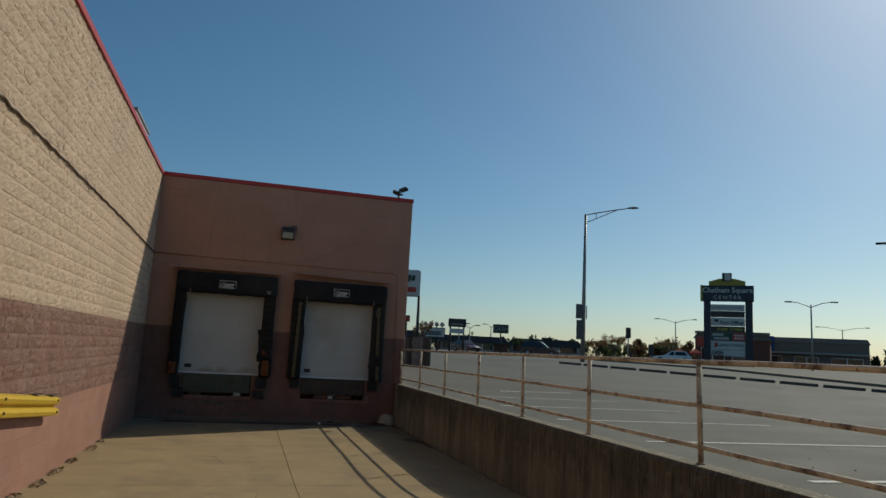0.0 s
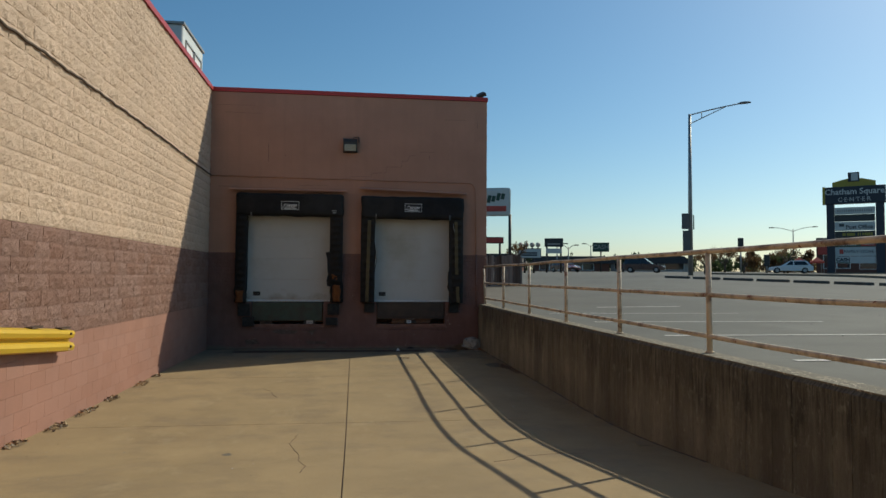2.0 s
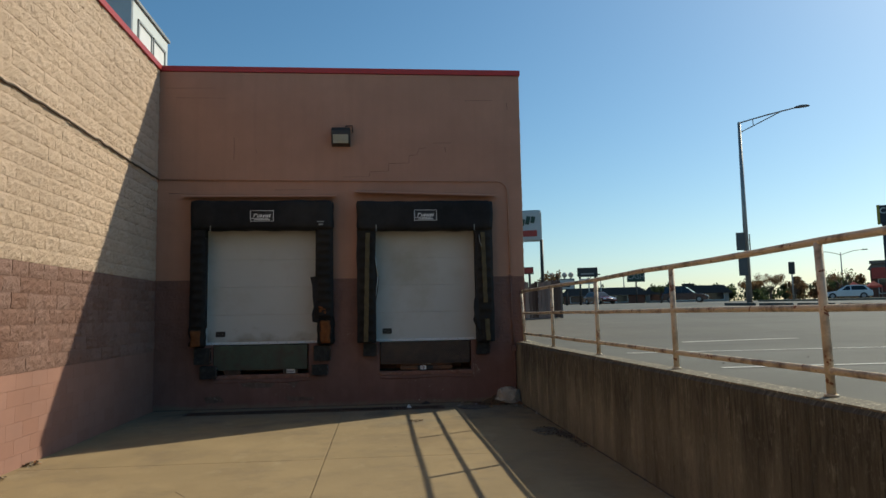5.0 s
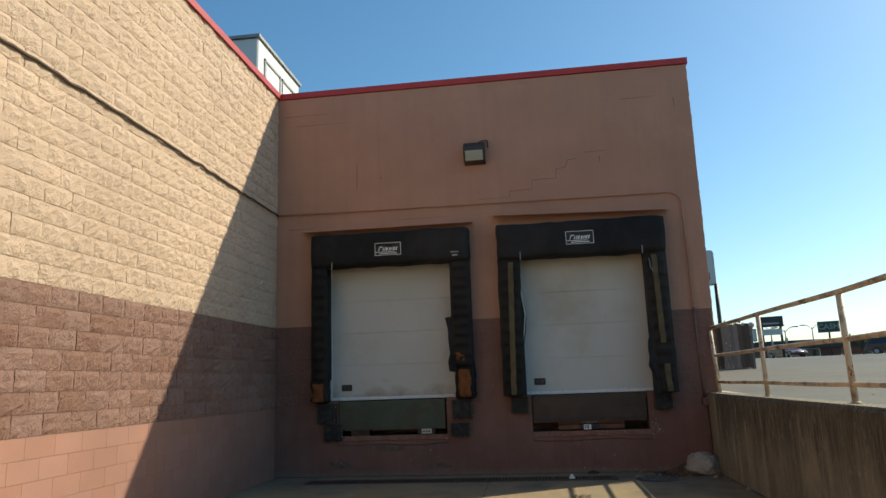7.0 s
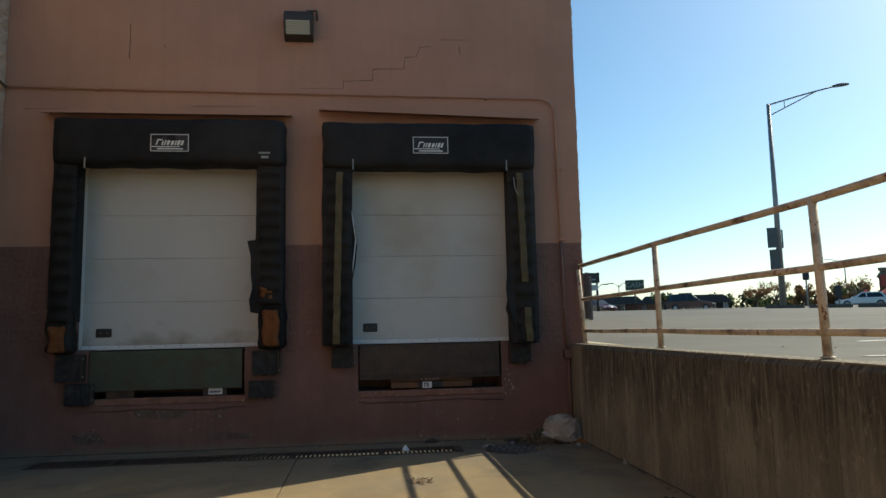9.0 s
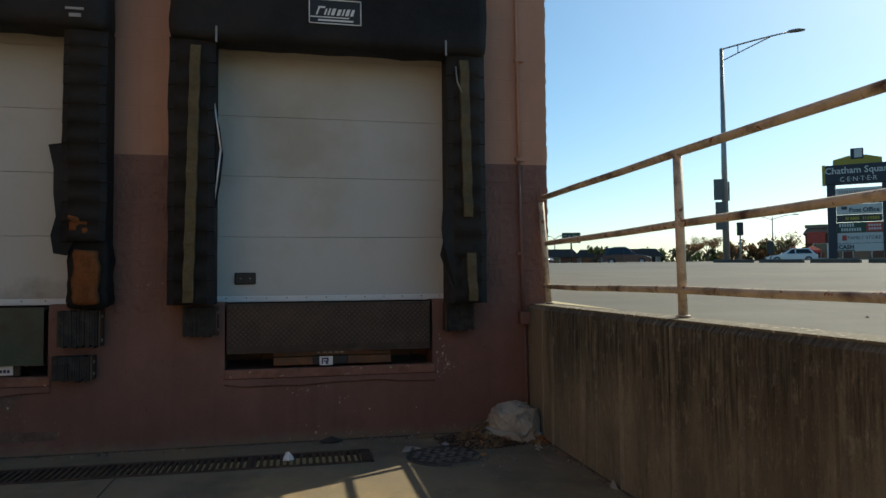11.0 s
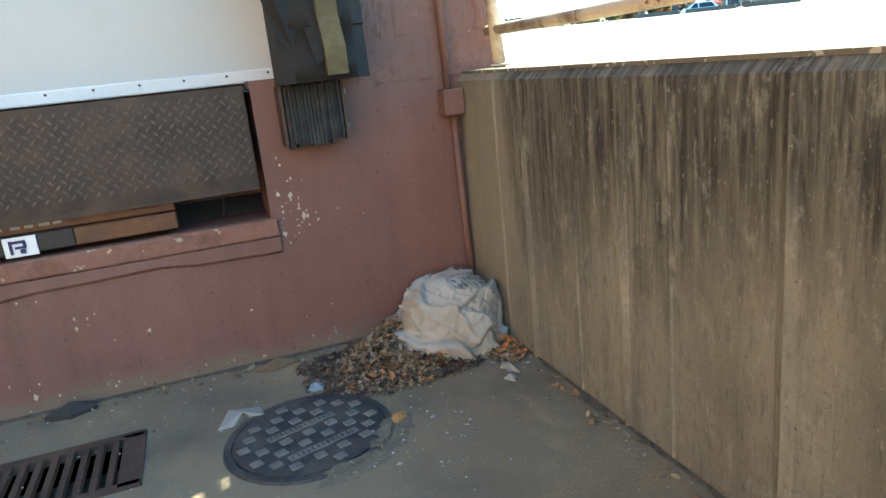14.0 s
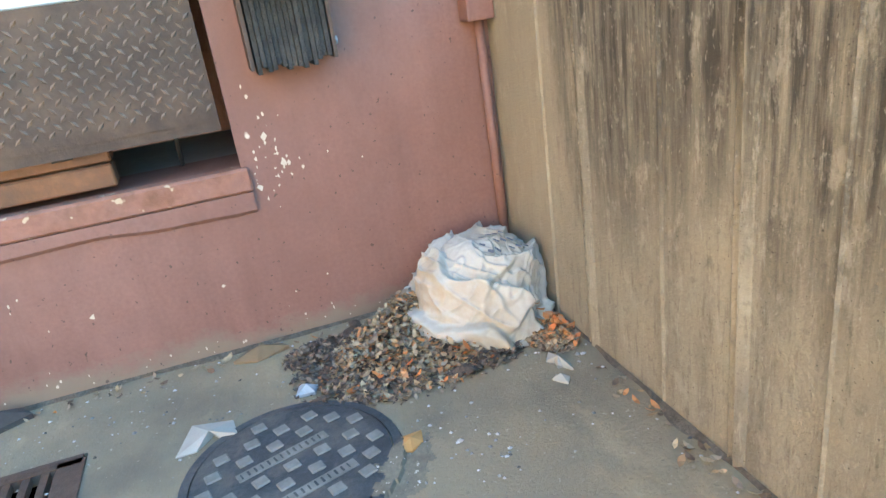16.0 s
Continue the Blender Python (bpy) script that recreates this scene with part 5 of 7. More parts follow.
# flakes of bare pale render where paint has come off
r = random.Random(77)
verts, faces = [], []
spots = [(3.71, 0.70, 0.03, 0.10, 26), (3.80, 0.66, 0.05, 0.02, 9), (3.66, 0.60, 0.03, 0.04, 8), (2.45, 0.47, 0.10, 0.025, 14), (2.75, 0.37, 0.06, 0.02, 7), (2.95, 0.62, 0.5, 0.02, 16), (-0.75, 0.50, 0.22, 0.05, 40), (-0.2, 0.42, 0.12, 0.05, 24),
         (-0.1, 0.28, 0.2, 0.05, 16), (-1.55, 0.25, 0.1, 0.06, 12), (0.1, 0.6, 0.08, 0.04, 10), (2.6, 0.14, 0.4, 0.08, 12), (3.3, 0.045, 0.55, 0.02, 26), (1.1, 1.44, 0.05, 0.02, 12), (3.4, 0.2, 0.3, 0.08, 6)]
for cx, cz, rx, rz, count in spots:
    for _ in range(count):
        x, z = cx + r.gauss(0, rx), cz + r.gauss(0, rz)
        if not 0.02 < z < 1.6 or (0.58 < z < 1.27 and (1.70 < x < 3.64 or -1.6 < x < 0.31)):
            continue
        s = r.uniform(0.0015, 0.006) * (1.9 if r.random() < 0.08 else 1)
        k = len(verts)
        d = DOCK - 0.002 - 0.003 * r.random()
        verts += [(x + s * math.cos(a) * r.uniform(0.3, 1.5), d, z + s * math.sin(a) * r.uniform(0.4, 2.2)) for a in (0, 1.05, 2.09, 3.14, 4.19, 5.24)]
        faces.append(tuple(range(k, k + 6)))
me = bpy.data.meshes.new("paint_flakes")
me.from_pydata(verts, [], faces)
me.materials.append(mat("bare_render", (0.52, 0.45, 0.36), 0.9, vary=0.15))
ob = new("paint_flakes", me)
ob.parent = bpy.data.objects["wall_north"]
tagged(ob, kind="stuff")

BARE = mat("bare_grey_block", (0.165, 0.115, 0.09), 0.9, vary=0.4, scale=8, fine=60, bump=0.5, stain=(0.13, 0.085, 0.068), stain_scale=9)
for pts, seed in (([(-1.05, 0.50), (-0.70, 0.56), (-0.35, 0.52), (-0.42, 0.42), (-0.80, 0.40), (-1.0, 0.44)], 3), ([(-0.36, 0.60), (-0.02, 0.64), (0.16, 0.60), (0.10, 0.50), (0.0, 0.36), (-0.10, 0.48)], 5), ([(-1.75, 0.24), (-1.45, 0.26), (-1.35, 0.14), (-1.70, 0.12)], 8), ([(-0.15, 0.22), (0.40, 0.20), (0.38, 0.12), (-0.10, 0.13)], 9)):
    r = random.Random(seed)
    rim = []
    for (xa, za), (xb, zb) in zip(pts, pts[1:] + pts[:1]):
        for k in range(8):
            rim.append((xa + (xb - xa) * k / 8 + r.gauss(0, 0.005), za + (zb - za) * k / 8 + r.gauss(0, 0.005)))
    bm = bmesh.new()
    bm.faces.new([bm.verts.new((x, DOCK - 0.002, z)) for x, z in rim])
    bmesh.ops.triangulate(bm, faces=bm.faces[:])
    part("bare_patch", bm, BARE, bpy.data.objects["wall_north"], "patch of bare grey block where paint has worn off")

# ---- car park and the road beyond ----
def strip_on_ground(bm, a, b, width, lift=0.006, n=8):
    a, b = Vector((a[0], a[1])), Vector((b[0], b[1]))
    side = (b - a).normalized().orthogonal() * width / 2
    prev = None
    for k in range(n + 1):
        p = a + (b - a) * k / n
        q = [bm.verts.new((w.x, w.y, ground_z(w.x, w.y) + lift)) for w in (p + side, p - side)]
        if prev:
            bm.faces.new((prev[0], prev[1], q[1], q[0]))
        prev = q


for i in range(11):
    y = 19.62 - 2.745 * i
    bm = bmesh.new()
    strip_on_ground(bm, (5.25, y), (9.55, y), 0.10)
    tagged(part("parking_line", bm, LINE), "worn white painted parking line on asphalt", "road marking", "parking lines", "structure")
bm = bmesh.new()
strip_on_ground(bm, (7.6, 4.9), (7.6, 1.2), 0.16)
tagged(part("parking_line", bm, LINE), "worn white painted cross line on asphalt", "road marking", "parking lines", "structure")
STOP_M = mat("grey_concrete_stop", (0.10, 0.10, 0.085), 0.9, vary=0.2)
bm = bmesh.new()
pr = [(-0.09, 0.0), (-0.07, 0.12), (0.07, 0.12), (0.09, 0.0)]
e0 = [bm.verts.new((-0.97, y, z)) for y, z in pr]
e1 = [bm.verts.new((0.97, y, z)) for y, z in pr]
bm.faces.new(e0), bm.faces.new(e1[::-1])
for i in range(4):
    bm.faces.new((e0[i], e1[i], e1[(i + 1) % 4], e0[(i + 1) % 4]))
bevelled(bm, 0.015, 1)
stop_mesh = mesh_of("wheel_stop", bm, STOP_M)
for i in range(13):
    x, y = 19.2 + 0.79 * i, 39.4 - 1.76 * i
    st = new("wheel_stop", stop_mesh)
    st.matrix_basis = Matrix.LocRotScale((x, y, ground_z(x, y) - 0.01), Euler((0, 0.02, radians(-65.8))), (0.86, 1.0, 1.15))
    tagged(st, "weathered grey concrete wheel stop on the asphalt", "wheel stop", "wheel stops")
# kerb strip between car park and road
bm = bmesh.new()
for k in range(24):
    y0, y1 = 2.0 + 2.3 * k, 2.0 + 2.3 * (k + 1)
    c = [bm.verts.new((x, y, ground_z(x, y) + z)) for y in (y0, y1) for x, z in ((30.3, 0.0), (30.32, 0.13), (32.2, 0.14), (32.22, 0.0))]
    for a in range(3):
        bm.faces.new((c[a], c[a + 1], c[a + 5], c[a + 4]))
bmesh.ops.remove_doubles(bm, verts=bm.verts[:], dist=0.001)
slab("pavement", bm, CAP_CONCRETE, "pale concrete kerb strip beside the road", "pavement")
r = random.Random(31)
verts, faces = [], []
for i in range(120):
    x, y = r.uniform(5.1, 13), r.uniform(5, 22)
    s = r.uniform(0.006, 0.018)
    z = ground_z(x, y) + 0.002
    k = len(verts)
    verts += [(x + s * math.cos(a), y + s * math.sin(a), z) for a in (0, 1.6, 3.1, 4.7)] + [(x, y, z + s * 0.7)]
    faces += [(k + q, k + (q + 1) % 4, k + 4) for q in range(4)]
me = bpy.data.meshes.new("gravel")
me.from_pydata(verts, [], faces)
me.materials.append(mat("dark_crumbs", (0.07, 0.06, 0.05), 0.9, random=0.4))
tagged(new("gravel", me), "dark crumbs and leaves scattered on the asphalt", "litter", kind="stuff")

# slatted dumpster enclosure
FENCE_M = mat("dark_weathered_boards", (0.075, 0.05, 0.035), 0.9, vary=0.3, scale=5, random=0.35, stretch=(6, 6, 0.6))
FENCE_Y = 31.5
FENCE = thing("fence", "dark weathered wooden dumpster enclosure", "fence")
r = random.Random(6)
bm = bmesh.new()
box(bm, -0.062, 0.062, -0.012, 0.012, 0, 1.0)
slat_mesh = mesh_of("slat", bm, FENCE_M)
for i in range(24):
    x = 5.45 + i * 0.118
    s = new("slat", slat_mesh)
    s.parent = FENCE
    z0 = ground_z(x, FENCE_Y) + 0.03
    s.matrix_basis = Matrix.LocRotScale((x, FENCE_Y + r.uniform(-0.01, 0.01), z0), Euler((0, r.uniform(-0.02, 0.02), 0)), (0.86, 1, 1.26 + r.uniform(-0.05, 0.06)))
for i in range(14):
    s = new("slat", slat_mesh)
    s.parent = FENCE
    y = FENCE_Y + 0.1 + i * 0.13
    s.matrix_basis = Matrix.LocRotScale((8.24, y, ground_z(8.24, y) + 0.03), Euler((0, 0, 1.5708)), (0.95, 1, 1.26 + r.uniform(-0.05, 0.06)))
for z in (0.25, 0.95):
    bm = bmesh.new()
    box(bm, 5.4, 8.24, FENCE_Y + 0.015, FENCE_Y + 0.07, 1.52 + z, 1.62 + z)
    part("rail", bm, FENCE_M, FENCE)
for x in (5.45, 6.85, 8.24):
    bm = bmesh.new()
    box(bm, x - 0.05, x + 0.05, FENCE_Y + 0.03, FENCE_Y + 0.13, ground_z(x, FENCE_Y) - 0.1, 2.85)
    part("post", bm, FENCE_M, FENCE)


# ---- street furniture ----
def upright(x, y, z1, r0, r1, parent, material=GALV, name="pole"):
    bm = bmesh.new()
    tube(bm, (x, y, ground_z(x, y) - 0.1), (x, y, z1), r0, r1, sides=10)
    return part(name, bm, material, parent)


def street_lamp(x, y, top, reach, turn, label):
    """A tall pole with one trussed arm and a cobra head."""
    th = thing("street_lamp", label, "street lamp")
    upright(x, y, top, 0.17, 0.09, th)
    d = Vector((math.cos(radians(turn)), math.sin(radians(turn)), 0))
    base = Vector((x, y, top))
    bm = bmesh.new()
    up = [base + d * (reach * t) + Vector((0, 0, -0.05 + 0.55 * t - 0.12 * t * t)) for t in (0, 0.25, 0.5, 0.75, 1.0)]
    pipe(bm, up, 0.04, 6)
    pipe(bm, [base + Vector((0, 0, -0.65)), base + d * (reach * 0.75) + Vector((0, 0, 0.29))], 0.03, 6)
    pipe(bm, [up[1], base + d * (reach * 0.25) + Vector((0, 0, -0.33))], 0.025, 6)
    part("arm", bm, GALV, th)
    bm = bmesh.new()
    bmesh.ops.create_uvsphere(bm, u_segments=14, v_segments=8, radius=1.0)
    for v in bm.verts:
        v.co = Matrix.Translation(up[-1] + d * 0.3) @ pose(0, 0, 0, 0, 0, turn) @ Vector((v.co.x * 0.42, v.co.y * 0.16, max(v.co.z, -0.3) * 0.11))
    hd = part("head", bm, mat("grey_lamp_head", (0.16, 0.16, 0.16), 0.5), th)
    return th


MAIN_POLE = street_lamp(23.4, 46.0, 13.0, 3.1, -36, "tall grey street lamp with a trussed arm")
bm = bmesh.new()
for z0, z1, o in ((5.25, 6.3, -0.30), (3.75, 5.15, -0.24)):
    box(bm, -0.24, 0.24, -0.03, 0.03, z0, z1, pose(23.4, 46.0, 0, 0, 0, -28) @ pose(o, -0.22, 0))
box(bm, -0.2, 0.2, -0.03, 0.03, 5.25, 6.2, pose(23.4, 46.0, 0, 0, 0, 60) @ pose(0.25, -0.2, 0))
part("sign_panel", bm, mat("sign_backs", (0.10, 0.11, 0.11), 0.5), MAIN_POLE, "dark backs of traffic signs")


def double_lamp(x, y, top, span, turn, label):
    th = thing("street_lamp", label, "street lamp")
    upright(x, y, top, 0.12, 0.07, th)
    d = Vector((math.cos(radians(turn)), math.sin(radians(turn)), 0))
    for s in (-1, 1):
        bm = bmesh.new()
        pipe(bm, [Vector((x, y, top - 0.35)) + d * (s * span * t) + Vector((0, 0, 0.65 * math.sin(t * 1.5708))) for t in (0, 0.3, 0.6, 1.0)], 0.045, 6)
        part("arm", bm, GALV, th)
        bm = bmesh.new()
        box(bm, -0.38, 0.38, -0.15, 0.15, -0.08, 0.06, pose(x, y, top + 0.3, 0, 0, turn) @ pose(s * (span + 0.3), 0, 0))
        part("head", bevelled(bm, 0.04, 1), DARK_STEEL, th)
    return th


double_lamp(60.9, 64.1, 9.9, 2.0, -42, "grey twin-armed parking lot lamp")
double_lamp(70.3, 103.7, 9.9, 2.8, -35, "distant grey twin-armed street lamp")
double_lamp(107.3, 105.3, 10.8, 3.8, -45, "distant grey twin-armed street lamp")
double_lamp(46.6, 38.9, 11.8, 2.0, -45, "grey twin-armed parking lot lamp")
for x, y, z in ((42.0, 118.0, 7.6), (30.5, 100.0, 6.6), (33.5, 104.0, 6.6)):
    double_lamp(x, y, z, 0.9, -20, "small distant twin-headed lamp")


def frame_of(a, b):
    """A pose whose x axis runs from a to b on the ground."""
    return pose(a[0], a[1], 0, 0, 0, math.degrees(math.atan2(b[1] - a[1], b[0] - a[0])))


def words(text, size, m, material, parent, name="lettering", bold=0.0, align="CENTER"):
    cu = bpy.data.curves.new("letters", "FONT")
    cu.body, cu.size, cu.align_x, cu.align_y, cu.extrude, cu.offset, cu.resolution_u = text, size, align, "CENTER", 0.02, bold, 2
    tmp = bpy.data.objects.new("letters", cu)
    scene.collection.objects.link(tmp)
    bpy.context.view_layer.update()
    me = bpy.data.meshes.new_from_object(tmp)
    bpy.data.objects.remove(tmp)
    me.materials.append(material)
    ob = new(name, me)
    ob.parent = parent
    ob.matrix_basis = m @ pose(0, 0, 0, 90, 0, 0)
    return ob


NAVY = mat("dark_sign_blue", (0.014, 0.02, 0.036), 0.5, vary=0.08)
SIGN_YELLOW = mat("sign_yellow", (0.32, 0.26, 0.03), 0.5, vary=0.08)
SIGN_WHITE = mat("sign_white", (0.5, 0.52, 0.51), 0.5, vary=0.05)
SIGN_DARK = mat("sign_black", (0.025, 0.028, 0.03), 0.5)
SIGN_GREEN = mat("sign_dark_green", (0.02, 0.06, 0.04), 0.5)
SIGN_RED = mat("sign_red", (0.42, 0.05, 0.035), 0.5)
INK = mat("sign_ink", (0.04, 0.05, 0.06), 0.6)
PYLON = thing("pylon_sign", "tall dark blue shopping centre sign with tenant panels", "sign")
PM = frame_of((55.6, 76.8), (60.6, 72.6)) @ Matrix.Translation((3.25, 0, 0)) @ Matrix.Translation((0, 0, 2.5)) @ Matrix.Diagonal((1.13, 1.13, 1.195, 1)) @ Matrix.Translation((0, 0, -2.5))
zb = 2.55
for x0, x1 in ((-2.45, -1.75), (1.85, 2.6)):
    bm = bmesh.new()
    box(bm, x0, x1, -0.35, 0.35, zb - 0.4, 9.9, PM)
    part("column", bm, NAVY, PYLON)
bm = bmesh.new()
box(bm, -2.75, 2.75, -0.45, 0.45, 9.35, 11.0, PM)
hdr = part("header", bevelled(bm, 0.04, 1), NAVY, PYLON, "dark blue header panel")
bm = bmesh.new()
box(bm, -2.79, -2.55, -0.47, 0.47, 9.35, 11.05, PM)
part("edge", bm, SIGN_YELLOW, hdr, "yellow end of the header")
bm = bmesh.new()
a = [bm.verts.new(PM @ Vector((x, -0.3, z))) for x, z in ((-1.9, 11.0), (1.9, 11.0), (1.9, 11.45), (0.7, 11.75), (-0.7, 11.75), (-1.9, 11.45))]
b = [bm.verts.new(v.co + PM.to_3x3() @ Vector((0, 0.6, 0))) for v in a]
bm.faces.new(a), bm.faces.new(b[::-1])
for i in range(6):
    bm.faces.new((a[i], b[i], b[(i + 1) % 6], a[(i + 1) % 6]))
part("gable", bm, SIGN_YELLOW, PYLON, "yellow gable on the header")
bm = bmesh.new()
box(bm, -0.5, 0.5, -0.4, 0.4, 11.45, 12.35, PM)
cup = part("cupola", bevelled(bm, 0.04, 1), NAVY, PYLON)
bm = bmesh.new()
box(bm, -0.22, 0.38, -0.415, -0.40, 11.55, 12.25, PM)
part("clock_face", bm, SIGN_WHITE, cup, "pale square face")
words("Chatham Square", 0.78, PM @ pose(0.03, -0.46, 10.48), SIGN_WHITE, hdr, bold=0.012)
words("C·E·N·T·E·R", 0.58, PM @ pose(0.03, -0.46, 9.72), SIGN_WHITE, hdr)
panels = [(9.0, 8.35, SIGN_WHITE), (8.3, 7.65, SIGN_DARK), (7.6, 6.75, SIGN_WHITE), (6.7, 6.1, SIGN_DARK), (6.05, 5.2, SIGN_GREEN), (5.15, 4.3, SIGN_WHITE), (4.25, 3.6, SIGN_WHITE)]
for i, (z1, z0, m) in enumerate(panels):
    bm = bmesh.new()
    box(bm, -1.72, 1.80, -0.2, 0.2, z0, z1, PM)
    pn = part("tenant_panel", bm, m, PYLON)
    if i == 0:
        bm = bmesh.new()
        for k in range(16):
            box(bm, -1.5 + k * 0.195, -1.5 + k * 0.195 + 0.13, -0.215, -0.2, z0 + 0.2, z1 - 0.2, PM)
        part("print", bm, GALV, pn)
    elif i == 2:
        words("Post Office", 0.52, PM @ pose(0.42, -0.21, 7.08), INK, pn, bold=0.012)
        bm = bmesh.new()
        box(bm, -1.35, -0.9, -0.215, -0.2, 7.15, 7.42, PM)
        part("print", bm, INK, pn)
    elif i == 3:
        bm = bmesh.new()
        for k, w in enumerate((0.16, 0.08, 0.16, 0.16, 0.16, 0.12, 0, 0.1, 0.08, 0.12, 0.16, 0.16, 0.14, 0.14)):
            if w:
                box(bm, -1.05 + k * 0.19, -1.05 + k * 0.19 + w, -0.215, -0.2, 6.25, 6.52, PM)
        part("print", bm, SIGN_YELLOW, pn)
    elif i == 4:
        bm = bmesh.new()
        box(bm, 0.55, 1.78, -0.215, -0.2, 5.25, 6.0, PM)
        part("print", bm, SIGN_RED, pn)
        bm = bmesh.new()
        for k in range(6):
            box(bm, -1.55 + k * 0.2, -1.42 + k * 0.2, -0.216, -0.2, 5.68, 5.95, PM)
        for k in range(8):
            box(bm, -1.4 + k * 0.2, -1.27 + k * 0.2, -0.216, -0.2, 5.3, 5.56, PM)
        for k in range(5):
            box(bm, 0.7 + k * 0.2, 0.84 + k * 0.2, -0.218, -0.2, 5.68, 5.85, PM)
            box(bm, 0.72 + k * 0.2, 0.86 + k * 0.2, -0.218, -0.2, 5.38, 5.55, PM)
        part("print", bm, SIGN_WHITE, pn)
    elif i == 5:
        words("FAMILY STORE", 0.40, PM @ pose(0.35, -0.21, 4.72), INK, pn)
        bm = bmesh.new()
        box(bm, -1.35, -1.0, -0.215, -0.2, 4.5, 4.95, PM)
        part("print", bm, SIGN_RED, pn)
    elif i == 6:
        words("CASH", 0.48, PM @ pose(-1.05, -0.21, 3.93), INK, pn, bold=0.02)
        bm = bmesh.new()
        box(bm, -1.68, -0.4, -0.212, -0.2, 3.62, 3.70, PM)
        part("print", bm, SIGN_GREEN, pn)
bm = bmesh.new()
box(bm, -2.6, 2.75, -0.6, 0.6, zb - 0.5, zb + 0.15, PM)
part("base", bm, CAP_CONCRETE, PYLON)


def post_sign(a, b, z0, z1, posts, face, label, ground=None, text="", ink=None, bars=0):
    """A sign box between two ground points on one or more posts."""
    th = thing("sign", label, "sign")
    m = frame_of(a, b)
    L = math.hypot(b[0] - a[0], b[1] - a[1])
    bm = bmesh.new()
    box(bm, 0, L, -0.15, 0.15, z0, z1, m)
    fc = part("face", bevelled(bm, min(0.2, (z1 - z0) * 0.2), 2) if bars == -1 else bm, face, th)
    bm = bmesh.new()
    for e in ((-0.05, L + 0.05, z1, z1 + 0.06), (-0.05, L + 0.05, z0 - 0.06, z0), (-0.05, 0.0, z0, z1), (L, L + 0.05, z0, z1)):
        box(bm, e[0], e[1], -0.17, 0.17, e[2], e[3], m)
    if bars != -1:
        part("rim", bm, SIGN_DARK, th)
    else:
        bm.free()
    for t in posts:
        p = m @ Vector((L * t, 0, 0))
        upright(p.x, p.y, z0 + 0.1, 0.11, 0.10, th, DARK_STEEL, "post")
    if text:
        words(text, (z1 - z0) * 0.75, m @ pose(L / 2, -0.16, (z0 + z1) / 2), ink, fc, bold=0.01)
    for k in range(max(bars, 0)):
        bm = bmesh.new()
        box(bm, L * 0.15, L * 0.85, -0.165, -0.15, z0 + (z1 - z0) * (0.2 + 0.5 * k / max(bars, 1)), z0 + (z1 - z0) * (0.38 + 0.5 * k / max(bars, 1)), m)
        part("print", bm, ink or GALV, fc)
    return th, m, L


th, m, L = post_sign((8.9, 48.3), (11.45, 47.5), 6.05, 7.95, [0.985], SIGN_WHITE, "white rounded sign with a green mark on a thin pole", bars=-1)
bm = bmesh.new()
for k in range(4):
    box(bm, -0.12, 0.12, -0.17, -0.15, -0.24, 0.26 - 0.1 * (k % 2), m @ pose(1.25 + k * 0.31, 0, 7.18 + 0.07 * k, 0, 14, 0))
part("print", bm, SIGN_GREEN, th, "dark green mark")
bm = bmesh.new()
box(bm, 0.3, 2.4, -0.17, -0.15, 6.35, 6.72, m)
part("print", bm, SIGN_RED, th, "red bar")
post_sign((12.6, 63.7), (14.4, 63.3), 5.05, 5.5, [0.85], SIGN_RED, "small dark red sign on a post")
th, m, L = post_sign((16.9, 67.9), (19.0, 67.3), 3.85, 4.7, [0.3, 0.7], SIGN_WHITE, "white marquee sign topped by four round lamps", bars=2, ink=INK)
for k in range(4):
    bm = bmesh.new()
    bmesh.ops.create_uvsphere(bm, u_segments=10, v_segments=7, radius=0.24)
    bmesh.ops.translate(bm, verts=bm.verts[:], vec=m @ Vector((0.25 + k * 0.56, 0, 5.1)))
    tube(bm, m @ Vector((0.25 + k * 0.56, 0, 4.7)), m @ Vector((0.25 + k * 0.56, 0, 4.95)), 0.07, sides=6)
    part("globe", bm, mat("pale_globe", (0.5, 0.42, 0.36), 0.5), th, "round globe lamp")
th, m, L = post_sign((20.8, 72.1), (22.5, 71.5), 5.2, 5.95, [0.1, 0.9], SIGN_DARK, "two-tier dark sign on two posts", bars=1, ink=GALV)
bm = bmesh.new()
box(bm, 0.1, L - 0.1, -0.12, 0.12, 4.45, 4.95, m)
part("lower_face", bm, SIGN_WHITE, th, "white lower panel")
post_sign((34.3, 95.4), (36.3, 94.6), 5.65, 6.8, [0.5], SIGN_GREEN, "dark green roadside sign on one post", text="CASH", ink=GALV)
# traffic signals and small road signs
for x, y, z in ((42.0, 71.2, 5.7), (44.2, 70.0, 3.9)):
    th = thing("traffic_signal", "dark back of a traffic signal on a post", "traffic signal")
    upright(x, y, z, 0.08, 0.07, th)
    bm = bmesh.new()
    box(bm, -0.28, 0.28, -0.2, 0.2, z - 0.6, z + 0.6, pose(x, y, 0, 0, 0, -35))
    part("signal_head", bevelled(bm, 0.05, 1), SIGN_DARK, th)


